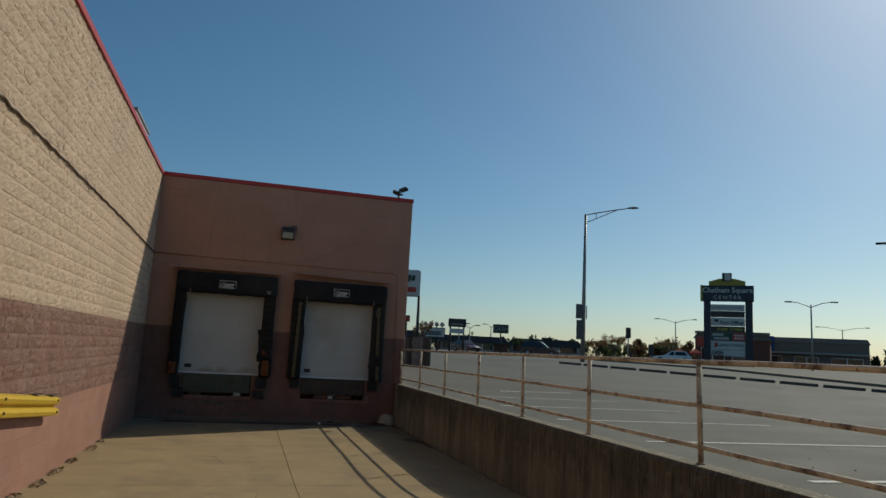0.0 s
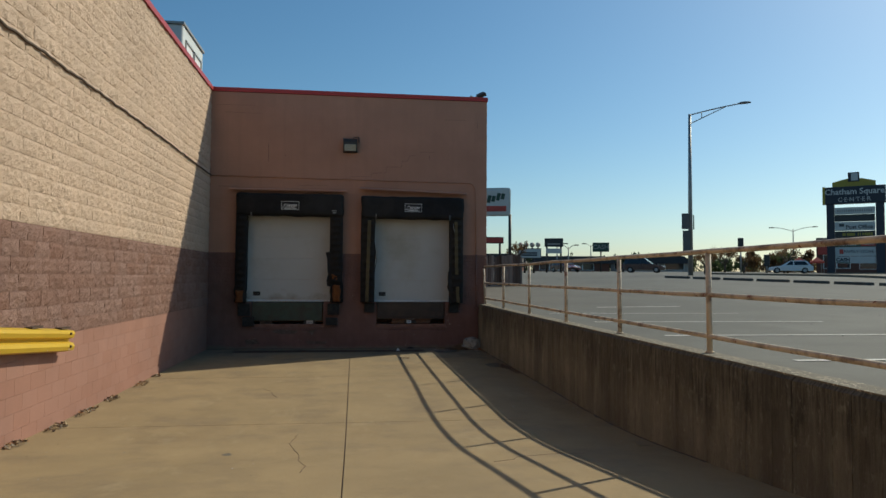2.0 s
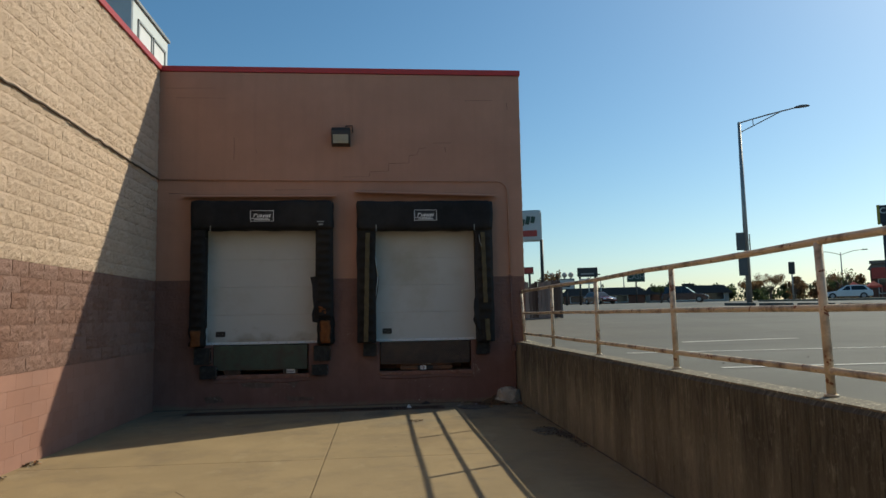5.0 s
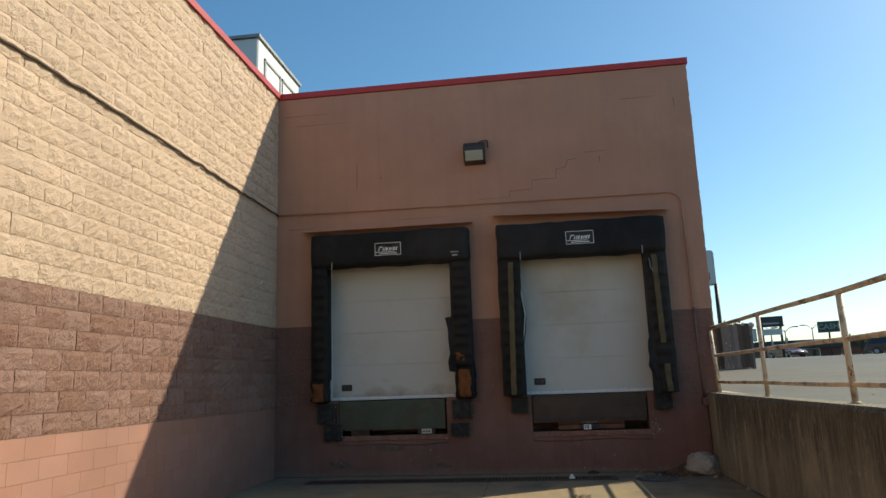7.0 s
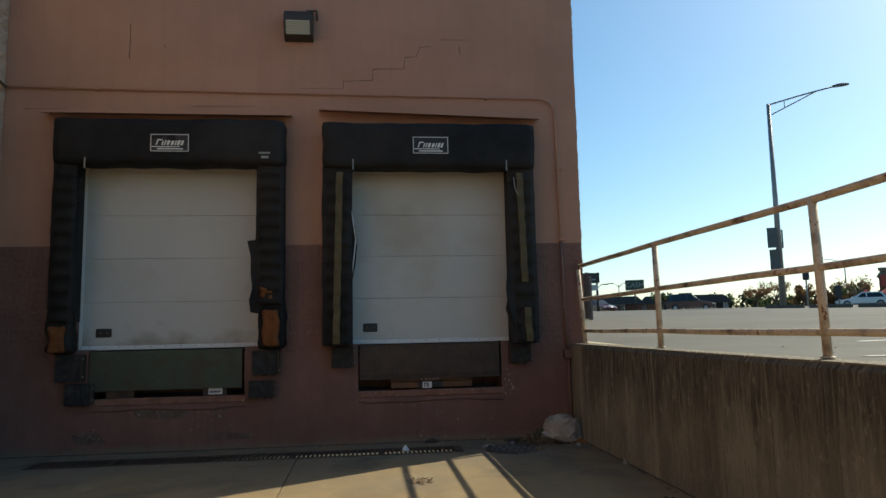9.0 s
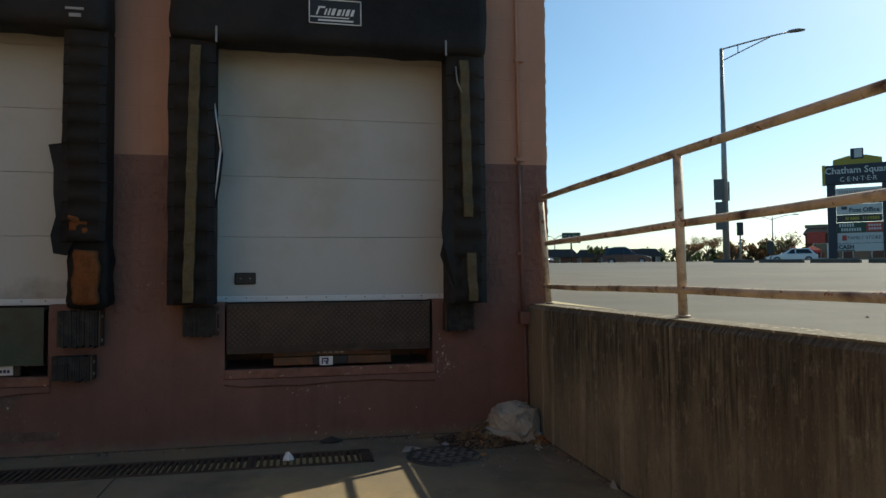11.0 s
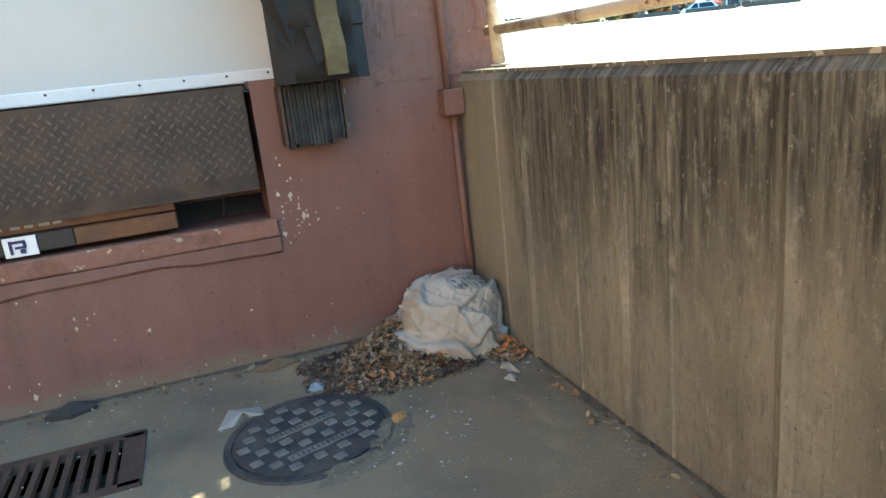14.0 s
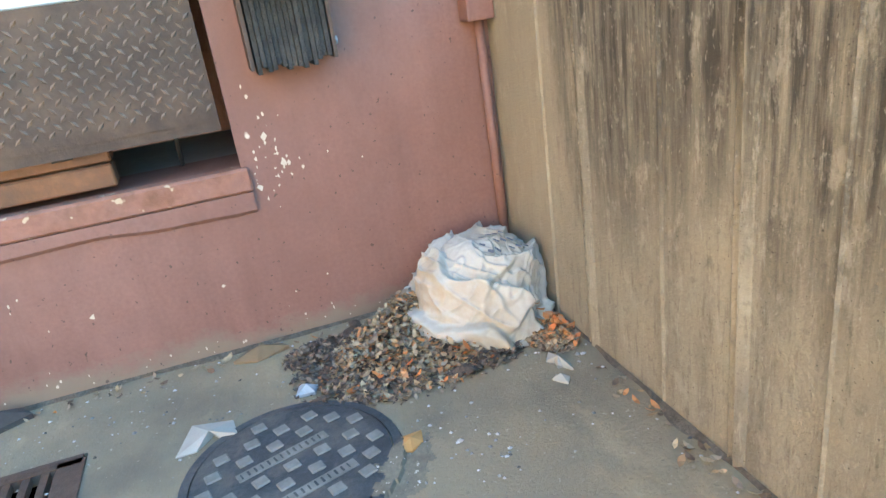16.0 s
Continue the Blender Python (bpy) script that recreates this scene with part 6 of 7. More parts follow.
# ---- far buildings ----
def shop(a, b, depth, base, wall_h, roof_h, wall_m, roof_m, bays, label, eave=0.6):
    """A low commercial building whose front runs from a to b: wall, glazed bays with frames, and a mansard or parapet roof."""
    th = thing("building", label, "building")
    m = frame_of(a, b)
    L = math.hypot(b[0] - a[0], b[1] - a[1])
    bm = bmesh.new()
    box(bm, 0, L, 0, depth, base - 1.5, base + wall_h, m)
    part("wall", bm, wall_m, th)
    bm = bmesh.new()
    q = [(-eave, -eave, base + wall_h - 0.3), (L + eave, -eave, base + wall_h - 0.3), (L + eave, depth + eave, base + wall_h - 0.3), (-eave, depth + eave, base + wall_h - 0.3)]
    t = [(eave, eave * 0.6, base + wall_h + roof_h), (L - eave, eave * 0.6, base + wall_h + roof_h), (L - eave, depth - eave, base + wall_h + roof_h), (eave, depth - eave, base + wall_h + roof_h)]
    q, t = [bm.verts.new(m @ Vector(c)) for c in q], [bm.verts.new(m @ Vector(c)) for c in t]
    bm.faces.new(q[::-1]), bm.faces.new(t)
    for i in range(4):
        bm.faces.new((q[i], q[(i + 1) % 4], t[(i + 1) % 4], t[i]))
    part("roof", bm, roof_m, th)
    for x0, x1, z0, z1 in bays:
        bm = bmesh.new()
        box(bm, L * x0, L * x1, -0.08, -0.02, base + z0, base + z1, m)
        w = part("window", bm, WHITE, th, "pale window frame")
        n = max(1, int(L * (x1 - x0) / 1.6))
        for k in range(n):
            bm = bmesh.new()
            s = L * (x1 - x0) / n
            box(bm, L * x0 + k * s + 0.08, L * x0 + (k + 1) * s - 0.08, -0.10, -0.081, base + z0 + 0.08, base + z1 - 0.08, m)
            part("pane", bm, PANE, w)
    return th, m, L


BROWN_ROOF = mat("dark_brown_shingles", (0.05, 0.042, 0.038), 0.9, vary=0.25, scale=4)
PALE_WALL = mat("pale_stucco", (0.36, 0.34, 0.31), 0.9, vary=0.1)
BRICK_WALL = mat("dark_red_brick_far", (0.16, 0.07, 0.05), 0.9, vary=0.2, scale=6)
TAUPE = mat("taupe_masonry", (0.20, 0.165, 0.135), 0.9, vary=0.1)
th, m, L = shop((45.0, 116.5), (56.5, 111.3), 14, 3.0, 1.7, 0.95, PALE_WALL, BROWN_ROOF, [(0.05, 0.3, 0.3, 1.6), (0.36, 0.62, 0.3, 1.6), (0.7, 0.95, 0.3, 1.6)], "low shop with dark mansard roof across the road")
bm = bmesh.new()
box(bm, L * 0.45, L * 0.6, 0.2, 3.0, 5.3, 6.0, m)
part("parapet", bm, BROWN_ROOF, th)
shop((30.0, 111.5), (41.5, 108.0), 14, 2.9, 1.6, 0.9, BRICK_WALL, BROWN_ROOF, [(0.08, 0.35, 0.2, 1.3), (0.5, 0.8, 0.2, 1.3)], "low dark brick shop across the road")
shop((16.0, 116.0), (27.5, 112.0), 14, 2.9, 1.8, 1.1, BRICK_WALL, BROWN_ROOF, [(0.1, 0.45, 0.2, 1.4), (0.55, 0.9, 0.2, 1.4)], "low dark shop across the road")
th, m, L = shop((64.0, 89.5), (71.5, 82.8), 10, 3.1, 3.7, 0.5, BRICK_WALL, TAUPE, [(0.08, 0.4, 0.3, 2.2), (0.5, 0.7, 0.2, 2.4)], "small red-brown restaurant with parapet", eave=0.25)
bm = bmesh.new()
box(bm, 0.2, 2.2, -0.35, -0.05, 5.3, 6.7, m)
part("fascia", bm, SIGN_RED, th, "red rounded fascia sign")
bm = bmesh.new()
box(bm, 0.0, L, -0.3, 0.3, 7.2, 7.6, m)
part("cornice", bm, TAUPE, th)
th, m, L = shop((79.5, 97.2), (92.0, 85.4), 22, 3.0, 4.3, 0.5, TAUPE, TAUPE, [(0.05, 0.3, 0.3, 1.8), (0.4, 0.6, 0.3, 1.8), (0.7, 0.95, 0.3, 1.8)], "wide taupe retail building with a blue corner", eave=0.2)
bm = bmesh.new()
box(bm, -0.1, 4.0, -0.3, 0.0, 5.6, 7.9, m)
part("fascia", bm, mat("deep_blue_fascia", (0.02, 0.05, 0.20), 0.5), th, "deep blue corner fascia")
bm = bmesh.new()
box(bm, 0, L, -1.0, 0.0, 5.2, 5.5, m)
part("canopy", bm, PALE_WALL, th)
shop((97.0, 80.5), (113.0, 62.0), 20, 2.8, 3.0, 0.6, TAUPE, ROOFING, [(0.1, 0.4, 0.3, 1.8), (0.5, 0.9, 0.3, 1.8)], "long dark retail building beyond the lot")
# red market tents
for x, y in ((56.6, 82.6), (58.2, 81.4)):
    th = thing("canopy_tent", "small red peaked canopy tent by the restaurant", "tent")
    z = ground_z(x, y)
    bm = bmesh.new()
    tip = bm.verts.new((x, y, z + 2.0))
    ring = [bm.verts.new((x + 0.95 * math.cos(a), y + 0.95 * math.sin(a), z + 1.45)) for a in (0.4, 1.97, 3.54, 5.11)]
    low = [bm.verts.new(v.co - Vector((0, 0, 0.2))) for v in ring]
    for i in range(4):
        bm.faces.new((ring[i], ring[(i + 1) % 4], tip)), bm.faces.new((low[i], low[(i + 1) % 4], ring[(i + 1) % 4], ring[i]))
    part("cover", bm, mat("red_canvas", (0.50, 0.08, 0.06), 0.8), th)
    for a in (0.4, 1.97, 3.54, 5.11):
        bm = bmesh.new()
        tube(bm, (x + 0.9 * math.cos(a), y + 0.9 * math.sin(a), z - 0.05), (x + 0.9 * math.cos(a), y + 0.9 * math.sin(a), z + 1.45), 0.03, sides=6)
        part("leg", bm, GALV, th)


# ---- cars on the road ----
TYRE = mat("tyre_rubber", (0.02, 0.02, 0.02), 0.8)
RIM = mat("alloy_rim", (0.35, 0.35, 0.36), 0.35, metal=0.8)
HEAD = glass("headlamp_glass", (0.7, 0.7, 0.7), 0.1)
TAIL = glass("tail_lamp_glass", (0.35, 0.02, 0.02), 0.15)


def car(x, y, turn, length, height, paint, label, suv=False):
    th = thing("car", label, "car", group="cars on the road")
    m = pose(x, y, ground_z(x, y), 0, 0, turn)
    th.matrix_basis = m
    L, W, H = length / 2, 0.9, height
    belt = 0.62 * H if not suv else 0.60 * H
    low = [(-L, 0.45), (-L * 0.98, belt * 0.95), (-L * 0.72, belt * 1.02), (L * 0.36, belt), (L * 0.86, belt * 0.80), (L, belt * 0.62), (L, 0.32), (-L * 0.98, 0.30)]
    bm = bmesh.new()
    rings = []
    for w, s in ((-W, 0.96), (-W * 0.93, 1.0), (W * 0.93, 1.0), (W, 0.96)):
        rings.append([bm.verts.new((px * (s if abs(w) == W else 1), w, 0.3 + (pz - 0.3) * (0.93 if abs(w) == W else 1))) for px, pz in low])
    for a, b in zip(rings, rings[1:]):
        for i in range(len(low)):
            f = bm.faces.new((a[i], a[(i + 1) % len(low)], b[(i + 1) % len(low)], b[i]))
            f.smooth = True
    bm.faces.new(rings[0]), bm.faces.new(rings[-1][::-1])
    part("body", bm, paint, th)
    rear, front = (-L * 0.92, L * 0.42)
    roof = [(rear, belt * 0.99), (rear + (0.15 if suv else 0.5), H * 0.97), (rear + 1.0, H), (L * 0.02, H * 0.985), (front, belt * 0.98)]
    bm = bmesh.new()
    a = [bm.verts.new((px, -W * (0.9 if pz < H * 0.9 else 0.72), pz)) for px, pz in roof]
    b = [bm.verts.new((px, W * (0.9 if pz < H * 0.9 else 0.72), pz)) for px, pz in roof]
    bm.faces.new(a), bm.faces.new(b[::-1])
    for i in range(len(roof) - 1):
        bm.faces.new((a[i], b[i], b[i + 1], a[i + 1]))
    cab = part("cabin", bevelled(bm, 0.05, 2), paint, th)
    for s in (-1, 1):
        for x0, x1, t0, t1 in ((rear + 0.30, -0.35, rear + 0.62, -0.32), (-0.25, front - 0.45, -0.22, L * 0.02)):
            bm = bmesh.new()
            q = [bm.verts.new(c) for c in ((x0, s * W * 0.905, belt * 1.03), (x1, s * W * 0.905, belt * 1.03), (t1, s * W * 0.755, H * 0.93), (t0, s * W * 0.755, H * 0.93))]
            bk = [bm.verts.new(v.co - Vector((0, s * 0.03, 0))) for v in q]
            bm.faces.new(q), bm.faces.new(bk[::-1])
            for i in range(4):
                bm.faces.new((q[i], bk[i], bk[(i + 1) % 4], q[(i + 1) % 4]))
            part("side_window", bm, PANE, cab)
    for px0, pz0, px1, pz1 in ((front - 0.04, belt * 1.04, L * 0.06, H * 0.965), (rear + 0.03, belt * 1.06, rear + (0.13 if suv else 0.45), H * 0.93)):
        bm = bmesh.new()
        d = 0.03 if px0 > 0 else -0.03
        q = [bm.verts.new(c) for c in ((px0 + d, -W * 0.8, pz0), (px0 + d, W * 0.8, pz0), (px1 + d, W * 0.66, pz1), (px1 + d, -W * 0.66, pz1))]
        bm.faces.new(q)
        part("windscreen", bm, PANE, cab)
    for px in (-L * 0.62, L * 0.62):
        for s in (-1, 1):
            bm = bmesh.new()
            tube(bm, (px, s * (W - 0.2), 0.33), (px, s * (W + 0.01), 0.33), 0.33, sides=20)
            w = part("wheel", bm, TYRE, th)
            bm = bmesh.new()
            tube(bm, (px, s * (W + 0.005), 0.33), (px, s * (W + 0.02), 0.33), 0.21, 0.17, sides=14)
            part("rim", bm, RIM, w)
    for s in (-1, 1):
        bm = bmesh.new()
        box(bm, L * 0.93, L * 0.99, s * 0.62 - 0.17, s * 0.62 + 0.17, belt * 0.58, belt * 0.74)
        part("headlight", bevelled(bm, 0.02, 1), HEAD, th)
        bm = bmesh.new()
        box(bm, -L * 1.0, -L * 0.95, s * 0.72 - 0.1, s * 0.72 + 0.1, belt * 0.66, belt * 0.9)
        part("tail_light", bm, TAIL, th)
    bm = bmesh.new()
    box(bm, L * 0.97, L * 1.005, -0.4, 0.4, 0.38, 0.55)
    part("grille", bm, BLACK, th)
    return th


def paint(name, c, rough=0.25):
    m = mat(name, c, rough, vary=0.03, bump=0)
    m.node_tree.nodes["Principled BSDF"].inputs["Coat Weight"].default_value = 0.6
    return m


car(26.5, 83.3, -78, 4.4, 1.42, paint("dark_red_car_paint", (0.12, 0.014, 0.014)), "dark red sedan coming round the road bend")
car(34.1, 77.9, -30, 4.6, 1.72, paint("blue_black_car_paint", (0.012, 0.016, 0.022)), "blue-black estate car on the road beyond the lot", True)
car(50.0, 74.6, 150, 4.5, 1.45, paint("white_car_paint", (0.70, 0.71, 0.72)), "white sedan on the far side of the road")


# ---- trees ----
def foliage(name, dark, light, third):
    m = bpy.data.materials.new(name)
    m.use_nodes = True
    n, l = m.node_tree.nodes, m.node_tree.links
    g = n.new("ShaderNodeNewGeometry")
    rp = n.new("ShaderNodeValToRGB")
    e = rp.color_ramp.elements
    e[0].color, e[1].color = (*dark, 1), (*light, 1)
    k = e.new(0.6)
    k.color = (*third, 1)
    l.new(g.outputs["Random Per Island"], rp.inputs[0])
    l.new(rp.outputs[0], n["Principled BSDF"].inputs["Base Color"])
    n["Principled BSDF"].inputs["Roughness"].default_value = 0.7
    tl = n.new("ShaderNodeBsdfTranslucent")
    both = n.new("ShaderNodeMixShader")
    both.inputs[0].default_value = 0.5
    l.new(rp.outputs[0], tl.inputs["Color"])
    l.new(n["Principled BSDF"].outputs[0], both.inputs[1]), l.new(tl.outputs[0], both.inputs[2])
    l.new(both.outputs[0], n["Material Output"].inputs["Surface"])
    return m


GREEN_L = foliage("green_leaves", (0.03, 0.05, 0.02), (0.11, 0.125, 0.05), (0.065, 0.09, 0.035))
AUTUMN_L = foliage("russet_leaves", (0.08, 0.045, 0.022), (0.24, 0.13, 0.05), (0.15, 0.09, 0.04))
PINE_L = foliage("dark_pine", (0.022, 0.034, 0.02), (0.055, 0.075, 0.04), (0.04, 0.052, 0.03))
BARK = mat("grey_brown_bark", (0.10, 0.075, 0.055), 0.9, vary=0.3, scale=8)


def leaves_mesh(centres, count, size, seed, material):
    r = random.Random(seed)
    verts, faces = [], []
    for _ in range(count):
        c, rad = r.choice(centres)
        d = Vector((r.gauss(0, 1), r.gauss(0, 1), r.gauss(0, 1))).normalized() * rad * r.random() ** 0.45
        q = pose(*(c + d), r.uniform(0, 360), r.uniform(0, 360), r.uniform(0, 360))
        s = size * r.uniform(0.6, 1.5)
        k = len(verts)
        verts += [tuple(q @ Vector(p)) for p in ((-s, 0, 0), (0, -0.5 * s, 0.15 * s), (s, 0, 0), (0, 0.5 * s, 0.15 * s))]
        faces.append((k, k + 1, k + 2, k + 3))
    me = bpy.data.meshes.new("crown")
    me.from_pydata(verts, [], faces)
    me.materials.append(material)
    return me


def tree(x, y, height, spread, material, label, seed, density=1.0):
    th = thing("tree", label, "tree", group="trees along the road")
    r = random.Random(seed)
    z = ground_z(x, y)
    bm = bmesh.new()
    tube(bm, (x, y, z - 0.2), (x + 0.1, y, z + height * 0.4), 0.16, 0.10, sides=8)
    ends = []
    for k in range(9):
        a = k * 2.4 + r.uniform(-0.3, 0.3)
        start = Vector((x + 0.05, y, z + height * r.uniform(0.25, 0.42)))
        mid = start + Vector((math.cos(a) * spread * 0.35, math.sin(a) * spread * 0.35, height * r.uniform(0.15, 0.28)))
        end = mid + Vector((math.cos(a) * spread * r.uniform(0.2, 0.5), math.sin(a) * spread * r.uniform(0.2, 0.5), height * r.uniform(0.08, 0.28)))
        tube(bm, start, mid, 0.07, 0.045, sides=6)
        tube(bm, mid, end, 0.045, 0.012, sides=5)
        for _ in range(4):
            t = mid.lerp(end, r.uniform(0.2, 1.0))
            e = t + Vector((r.uniform(-1, 1), r.uniform(-1, 1), r.uniform(0.2, 1))) * spread * 0.28
            tube(bm, t, e, 0.018, 0.006, sides=4)
            ends.append((e, spread * r.uniform(0.14, 0.26)))
        ends.append((end, spread * r.uniform(0.18, 0.3)))
    part("trunk", bm, BARK, th)
    ob = new("crown", leaves_mesh(ends, int(1500 * density), 0.085, seed, material))
    ob.parent = th
    return th


tree(45.5, 85.4, 2.56, 1.56, AUTUMN_L, "young russet tree with thin outer twigs", 1)
tree(46.8, 78.6, 2.40, 1.15, AUTUMN_L, "half-bare russet tree by the road", 2, 0.5)
tree(50.6, 76.0, 3.20, 1.80, AUTUMN_L, "nearly bare autumn tree with few leaves", 3, 0.22)
tree(53.5, 81.0, 2.56, 1.48, GREEN_L, "small green tree behind the road", 4)
tree(14.5, 58.5, 2.88, 0.98, AUTUMN_L, "half-bare tree by the far lot", 5, 0.3)
tree(52.0, 92.0, 3.60, 1.97, AUTUMN_L, "russet tree beyond the road", 6)
tree(36.5, 90.0, 2.40, 1.23, GREEN_L, "small green tree beyond the road", 7)


def woods(points, height, spread, count, size, material, label, seed):
    r = random.Random(seed)
    c = []
    for (xa, ya), (xb, yb) in zip(points, points[1:]):
        n = max(2, int(math.hypot(xb - xa, yb - ya) / (spread * 0.7)))
        for k in range(n):
            x, y = xa + (xb - xa) * k / n + r.uniform(-2, 2), ya + (yb - ya) * k / n + r.uniform(-3, 3)
            h = height * r.uniform(0.45, 1.1)
            for q in range(3):
                c.append((Vector((x + r.uniform(-1, 1), y, ground_z(x, y) + h * (0.25 + 0.27 * q))), spread * r.uniform(0.35, 0.75) * (1 - 0.22 * q)))
    ob = new("far_trees", leaves_mesh(c, count, size, seed, material))
    return tagged(ob, label, "trees", kind="stuff")


woods([(54, 128), (64, 120), (82, 112)], 2.8, 2.4, 7000, 0.22, GREEN_L, "far belt of green trees behind the shops", 21)
woods([(-40, 158), (0, 156), (72, 140), (100, 120), (130, 100), (150, 70), (160, 30)], 3.4, 3.6, 14000, 0.36, PINE_L, "distant dark tree line on the horizon", 22)
woods([(64, 104), (77, 100)], 3.6, 2.4, 6000, 0.2, AUTUMN_L, "belt of russet trees behind the restaurant", 23)
woods([(110, 100), (128, 80), (140, 55)], 4.8, 3.0, 9000, 0.26, PINE_L, "dark trees beyond the retail buildings", 24)

# ---- pieces of walls and floors ----
def block_mesh(name, rough, material, seed, length=0.4, height=0.2, fine=False):
    """One block laid against a wall that faces +x: origin at its lower near corner, joints round it."""
    r = random.Random(seed)
    g = 0.003 if rough else 0.0015
    nu, nv = (14, 8) if fine else (6, 4) if rough else (1, 1)
    verts, faces = [], []
    for j in range(nv + 1):
        for i in range(nu + 1):
            y, z = g + (length - 2 * g) * i / nu, g + (height - 2 * g) * j / nv
            edge = i in (0, nu) or j in (0, nv)
            if fine:
                q = Vector((y * 16, z * 16, seed))
                x = -0.004 if edge else 0.006 + 0.012 * noise.noise(q) + 0.007 * noise.noise(q * 2.7)
            elif rough:
                x = r.uniform(-0.003, 0.010) if edge else r.uniform(0.003, 0.026)
                if not edge:
                    y += r.uniform(-0.02, 0.02)
                    z += r.uniform(-0.012, 0.012)
            else:
                x = 0.0
            verts.append((x, y, z))
    w = nu + 1
    faces = [(j * w + i, j * w + i + 1, (j + 1) * w + i + 1, (j + 1) * w + i) for j in range(nv) for i in range(nu)]
    rim = [i for i in range(w)] + [j * w + nu for j in range(1, nv + 1)] + [nv * w + i for i in range(nu - 1, -1, -1)] + [j * w for j in range(nv - 1, 0, -1)]
    k = len(verts)
    verts += [(-0.014, verts[i][1], verts[i][2]) for i in rim]
    for a in range(len(rim)):
        b = (a + 1) % len(rim)
        faces.append((rim[b], rim[a], k + a, k + b))
    me = bpy.data.meshes.new(name)
    me.from_pydata(verts, [], faces)
    me.materials.append(material)
    return me


ROUGH_TAN = [block_mesh("block", True, TAN, 100 + i) for i in range(10)]
ROUGH_ROSE = [block_mesh("block", True, ROSE, 200 + i) for i in range(10)]
FLAT_SALMON = [block_mesh("block", False, SALMON, 300)]
HALF = {id(k): [block_mesh("block", k is not FLAT_SALMON, k[0].materials[0], 400 + i, 0.2) for i in range(3)] for k in (ROUGH_TAN, ROUGH_ROSE, FLAT_SALMON)}
r = random.Random(8)
rest = {}
row = 0
z = 1.17 - 0.2 * 7
while z < TOP - 0.1:
    kinds = FLAT_SALMON if z < 1.1 else ROUGH_ROSE if z < 2.5 else ROUGH_TAN
    y = DOCK
    first = row % 2
    while y > -12:
        length = 0.2 if first else 0.4
        src = r.choice(HALF[id(kinds)] if first else kinds)
        first = 0
        y -= length
        if z + 0.2 > ramp_z(y) - 0.05:
            if 9.9 < y and 0.5 < z < 2.5:
                b = new("block", src)
                b.location = (WEST, y, z)
                b.parent = WESTWALL
            else:
                v, f = rest.setdefault(kinds[0].materials[0].name, ([], []))
                k = len(v)
                v += [(WEST + q.co.x, y + q.co.y, z + q.co.z) for q in src.vertices]
                f += [tuple(k + i for i in p.vertices) for p in src.polygons]
    z += 0.2
    row += 1
for name, (v, f) in rest.items():
    me = bpy.data.meshes.new("blocks")
    me.from_pydata(v, [], f)
    me.materials.append(bpy.data.materials[name])
    ob = new("blocks", me)
    ob.parent = WESTWALL
    tagged(ob, kind="stuff")
# split-face ends on the free corner of the dock building
SIDE = bpy.data.objects["wall_side"]
z, row = -0.03, 0
while z < TOP - 0.12:
    if z > LOT - 0.1:
        for k in range(3):
            src = r.choice(ROUGH_ROSE if z < 2.5 else ROUGH_TAN)
            b = new("block", src)
            b.parent = SIDE
            b.location = (4.775, DOCK + 0.004 + 0.4 * k + (0.2 if row % 2 and k else 0), z)
    z += 0.2
    row += 1

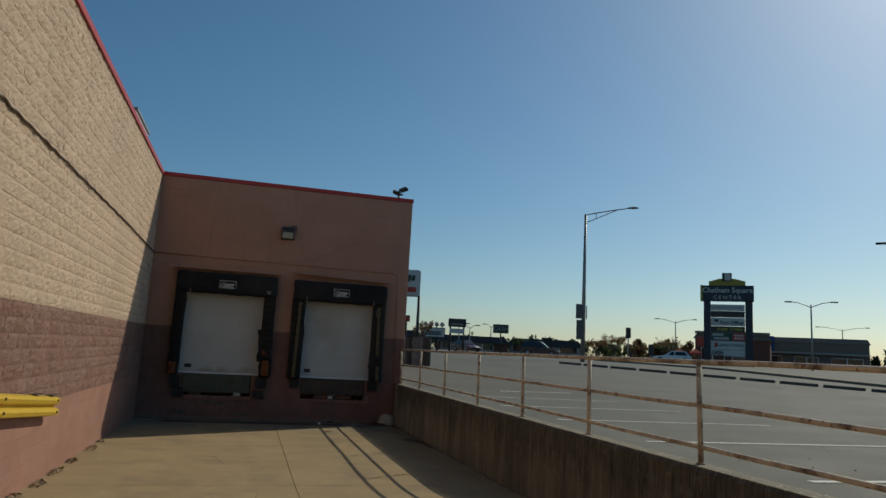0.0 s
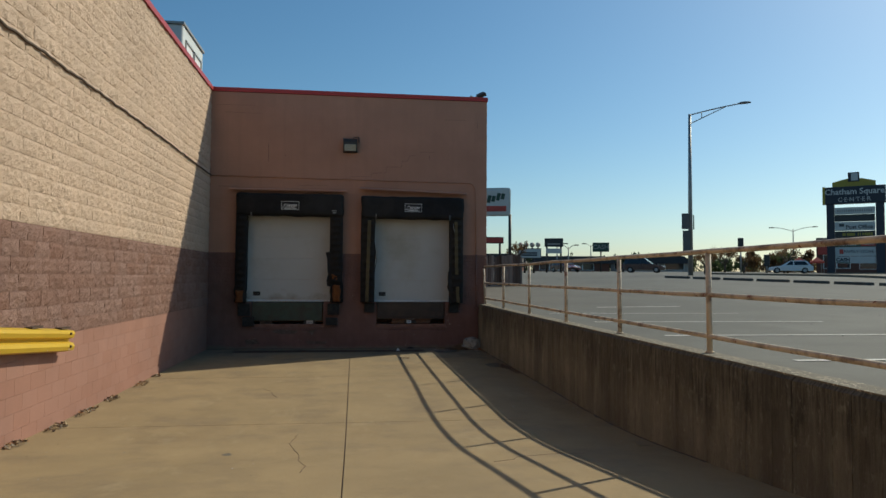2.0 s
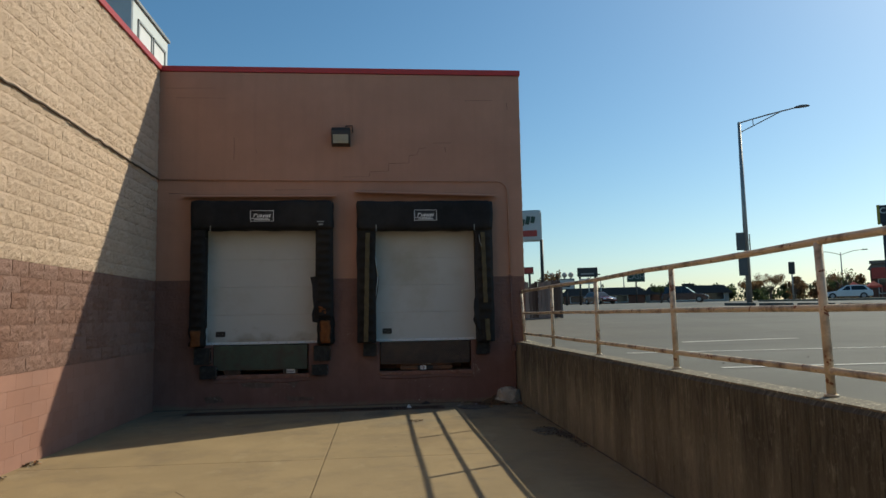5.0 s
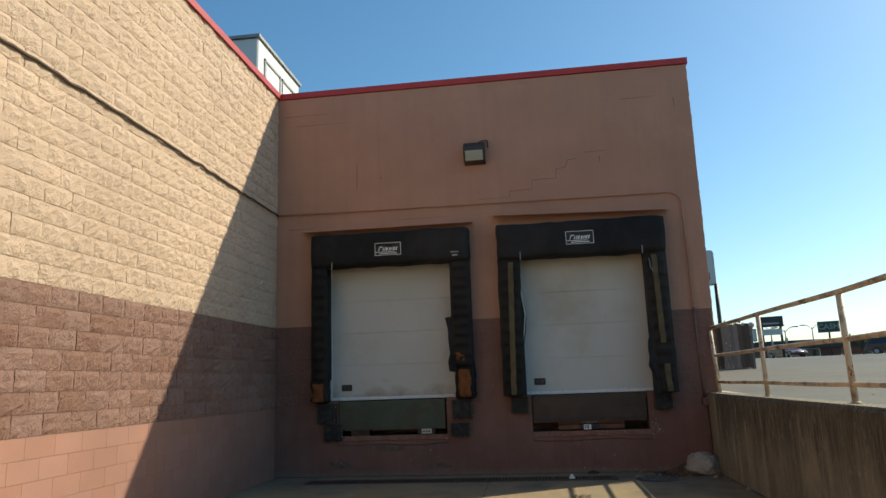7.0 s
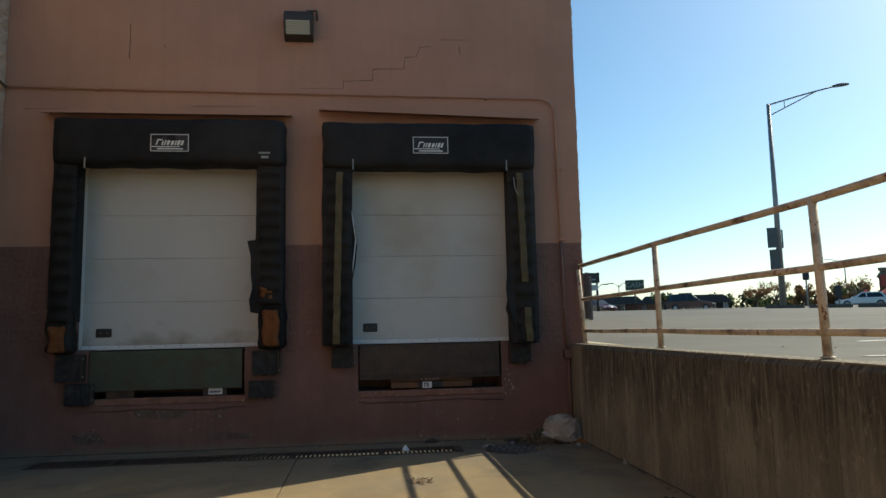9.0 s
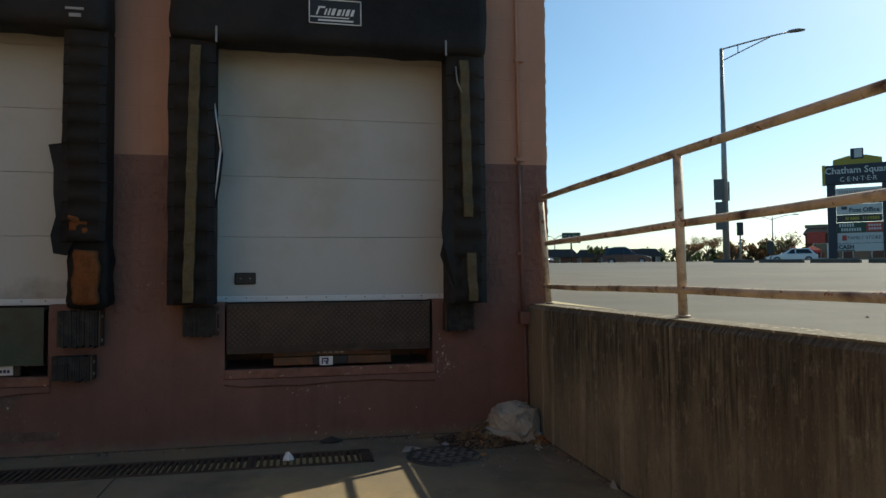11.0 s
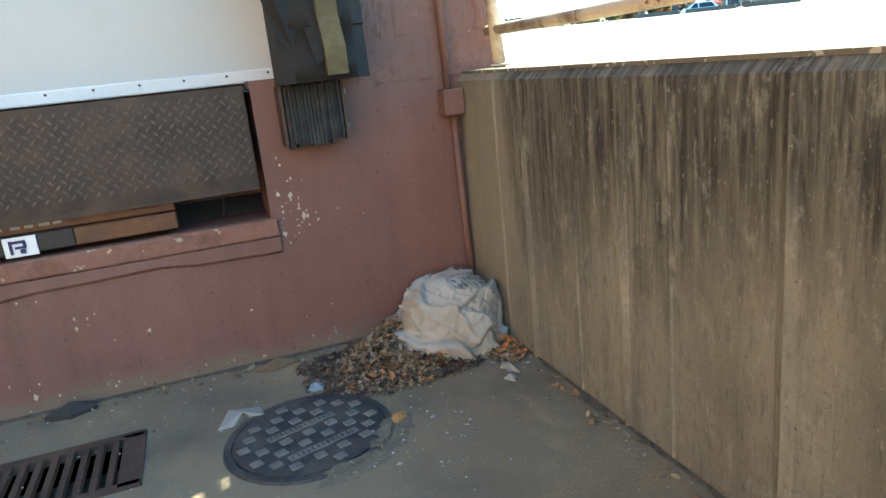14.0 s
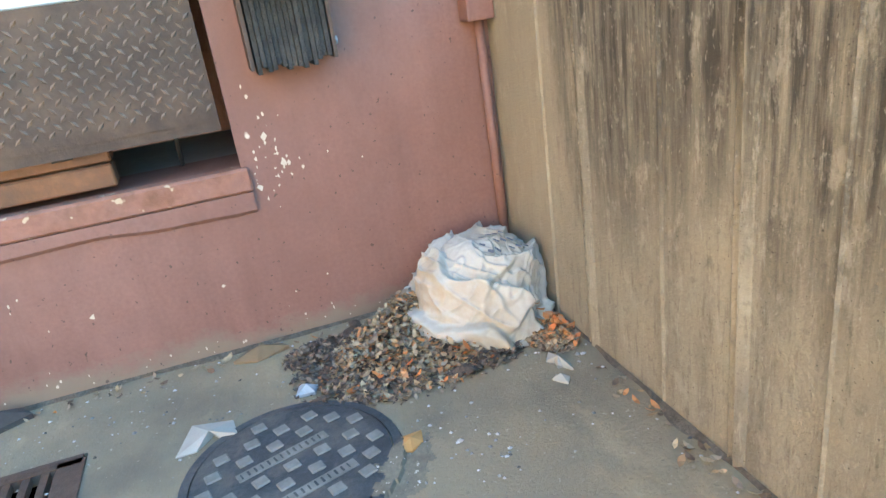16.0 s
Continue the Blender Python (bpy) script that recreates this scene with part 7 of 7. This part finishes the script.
# ramp slabs with open joints
cross = [16.3, 12.0, 7.6, 3.2, -2.2]
rects = [(WEST, 1.029, b, a) for a, b in zip(cross, cross[1:])] + [(1.041, EAST, b, a) for a, b in zip(cross, cross[1:])]
rects += [(WEST, DX0 - 0.02, 16.3, 21.49), (DX1 + 0.01, EAST, 16.3, 21.49), (DX0 - 0.02, 1.029, 16.3, DY0 - 0.02), (1.041, DX1 + 0.01, 16.3, DY0 - 0.02), (DX0 - 0.02, DX1 + 0.01, DY1 + 0.02, 21.49)]
for xa, xb, b, a in rects:
    seam = 0.005 if a <= 16.3 else 0.0
    bm = bmesh.new()
    n = 12
    y0, y1 = b + 0.005, a - seam
    for k in range(n):
        ya, yb = y0 + (y1 - y0) * k / n, y0 + (y1 - y0) * (k + 1) / n
        za, zb = ramp_z(ya), ramp_z(yb)
        f = bm.faces.new([bm.verts.new(p) for p in ((xa, ya, za), (xb, ya, za), (xb, yb, zb), (xa, yb, zb))])
        for x in (xa, xb):
            bm.faces.new([bm.verts.new(p) for p in ((x, ya, za), (x, yb, zb), (x, yb, zb - 0.02), (x, ya, za - 0.02))])
    for y in (y0, y1):
        bm.faces.new([bm.verts.new(p) for p in ((xa, y, ramp_z(y)), (xb, y, ramp_z(y)), (xb, y, ramp_z(y) - 0.02), (xa, y, ramp_z(y) - 0.02))])
    bmesh.ops.remove_doubles(bm, verts=bm.verts[:], dist=0.0005)
    part("slab", bm, CONCRETE, FLOOR)
# hairline cracks in the slabs
for pts in ([(0.44, 11.3), (0.44, 11.08), (0.40, 10.75), (0.47, 10.4), (0.56, 10.04), (0.58, 9.72), (0.67, 9.41), (0.63, 9.0)], [(2.50, 9.36), (2.74, 9.45), (2.80, 9.60), (3.05, 9.66), (3.32, 9.74), (3.62, 9.70)], [(-0.4, 14.9), (-0.26, 14.68), (-0.2, 14.3), (-0.07, 14.0)]):
    bm = bmesh.new()
    fine = []
    for (xa, ya), (xb, yb) in zip(pts, pts[1:]):
        for k in range(5):
            x, y = xa + (xb - xa) * k / 5, ya + (yb - ya) * k / 5
            fine.append((x + 0.02 * noise.noise(Vector((x * 9, y * 9, 1))), y + 0.02 * noise.noise(Vector((x * 9, y * 9, 5)))))
    for (xa, ya), (xb, yb) in zip(fine, fine[1:]):
        tube(bm, (xa, ya, ramp_z(ya)), (xb, yb, ramp_z(yb)), 0.0035, 0.003, sides=5)
    part("crack", bm, CRACK, FLOOR)

# split-face blocks of the dock wall beside the pads
NORTH = bpy.data.objects["wall_north"]
DOCK_BLOCKS = [block_mesh("block", True, DOCK_ROSE, 500 + i, fine=True) for i in range(8)]
for x0, x1 in ((4.06, 4.775), (0.80, 1.30), (WEST + 0.01, -2.0)):
    for k in range(7):
        z, x = 1.175 + 0.2 * k, x0
        first = k % 2
        while x < x1 - 0.02:
            w = min(0.2 if first else 0.4, x1 - x)
            first = 0
            b = new("block", r.choice(DOCK_BLOCKS))
            b.parent = NORTH
            b.matrix_basis = Matrix.Translation((x, DOCK + 0.002, z)) @ Matrix(((0, w / 0.4, 0, 0), (-0.75, 0, 0, 0), (0, 0, 1, 0), (0, 0, 0, 1)))
            x += w
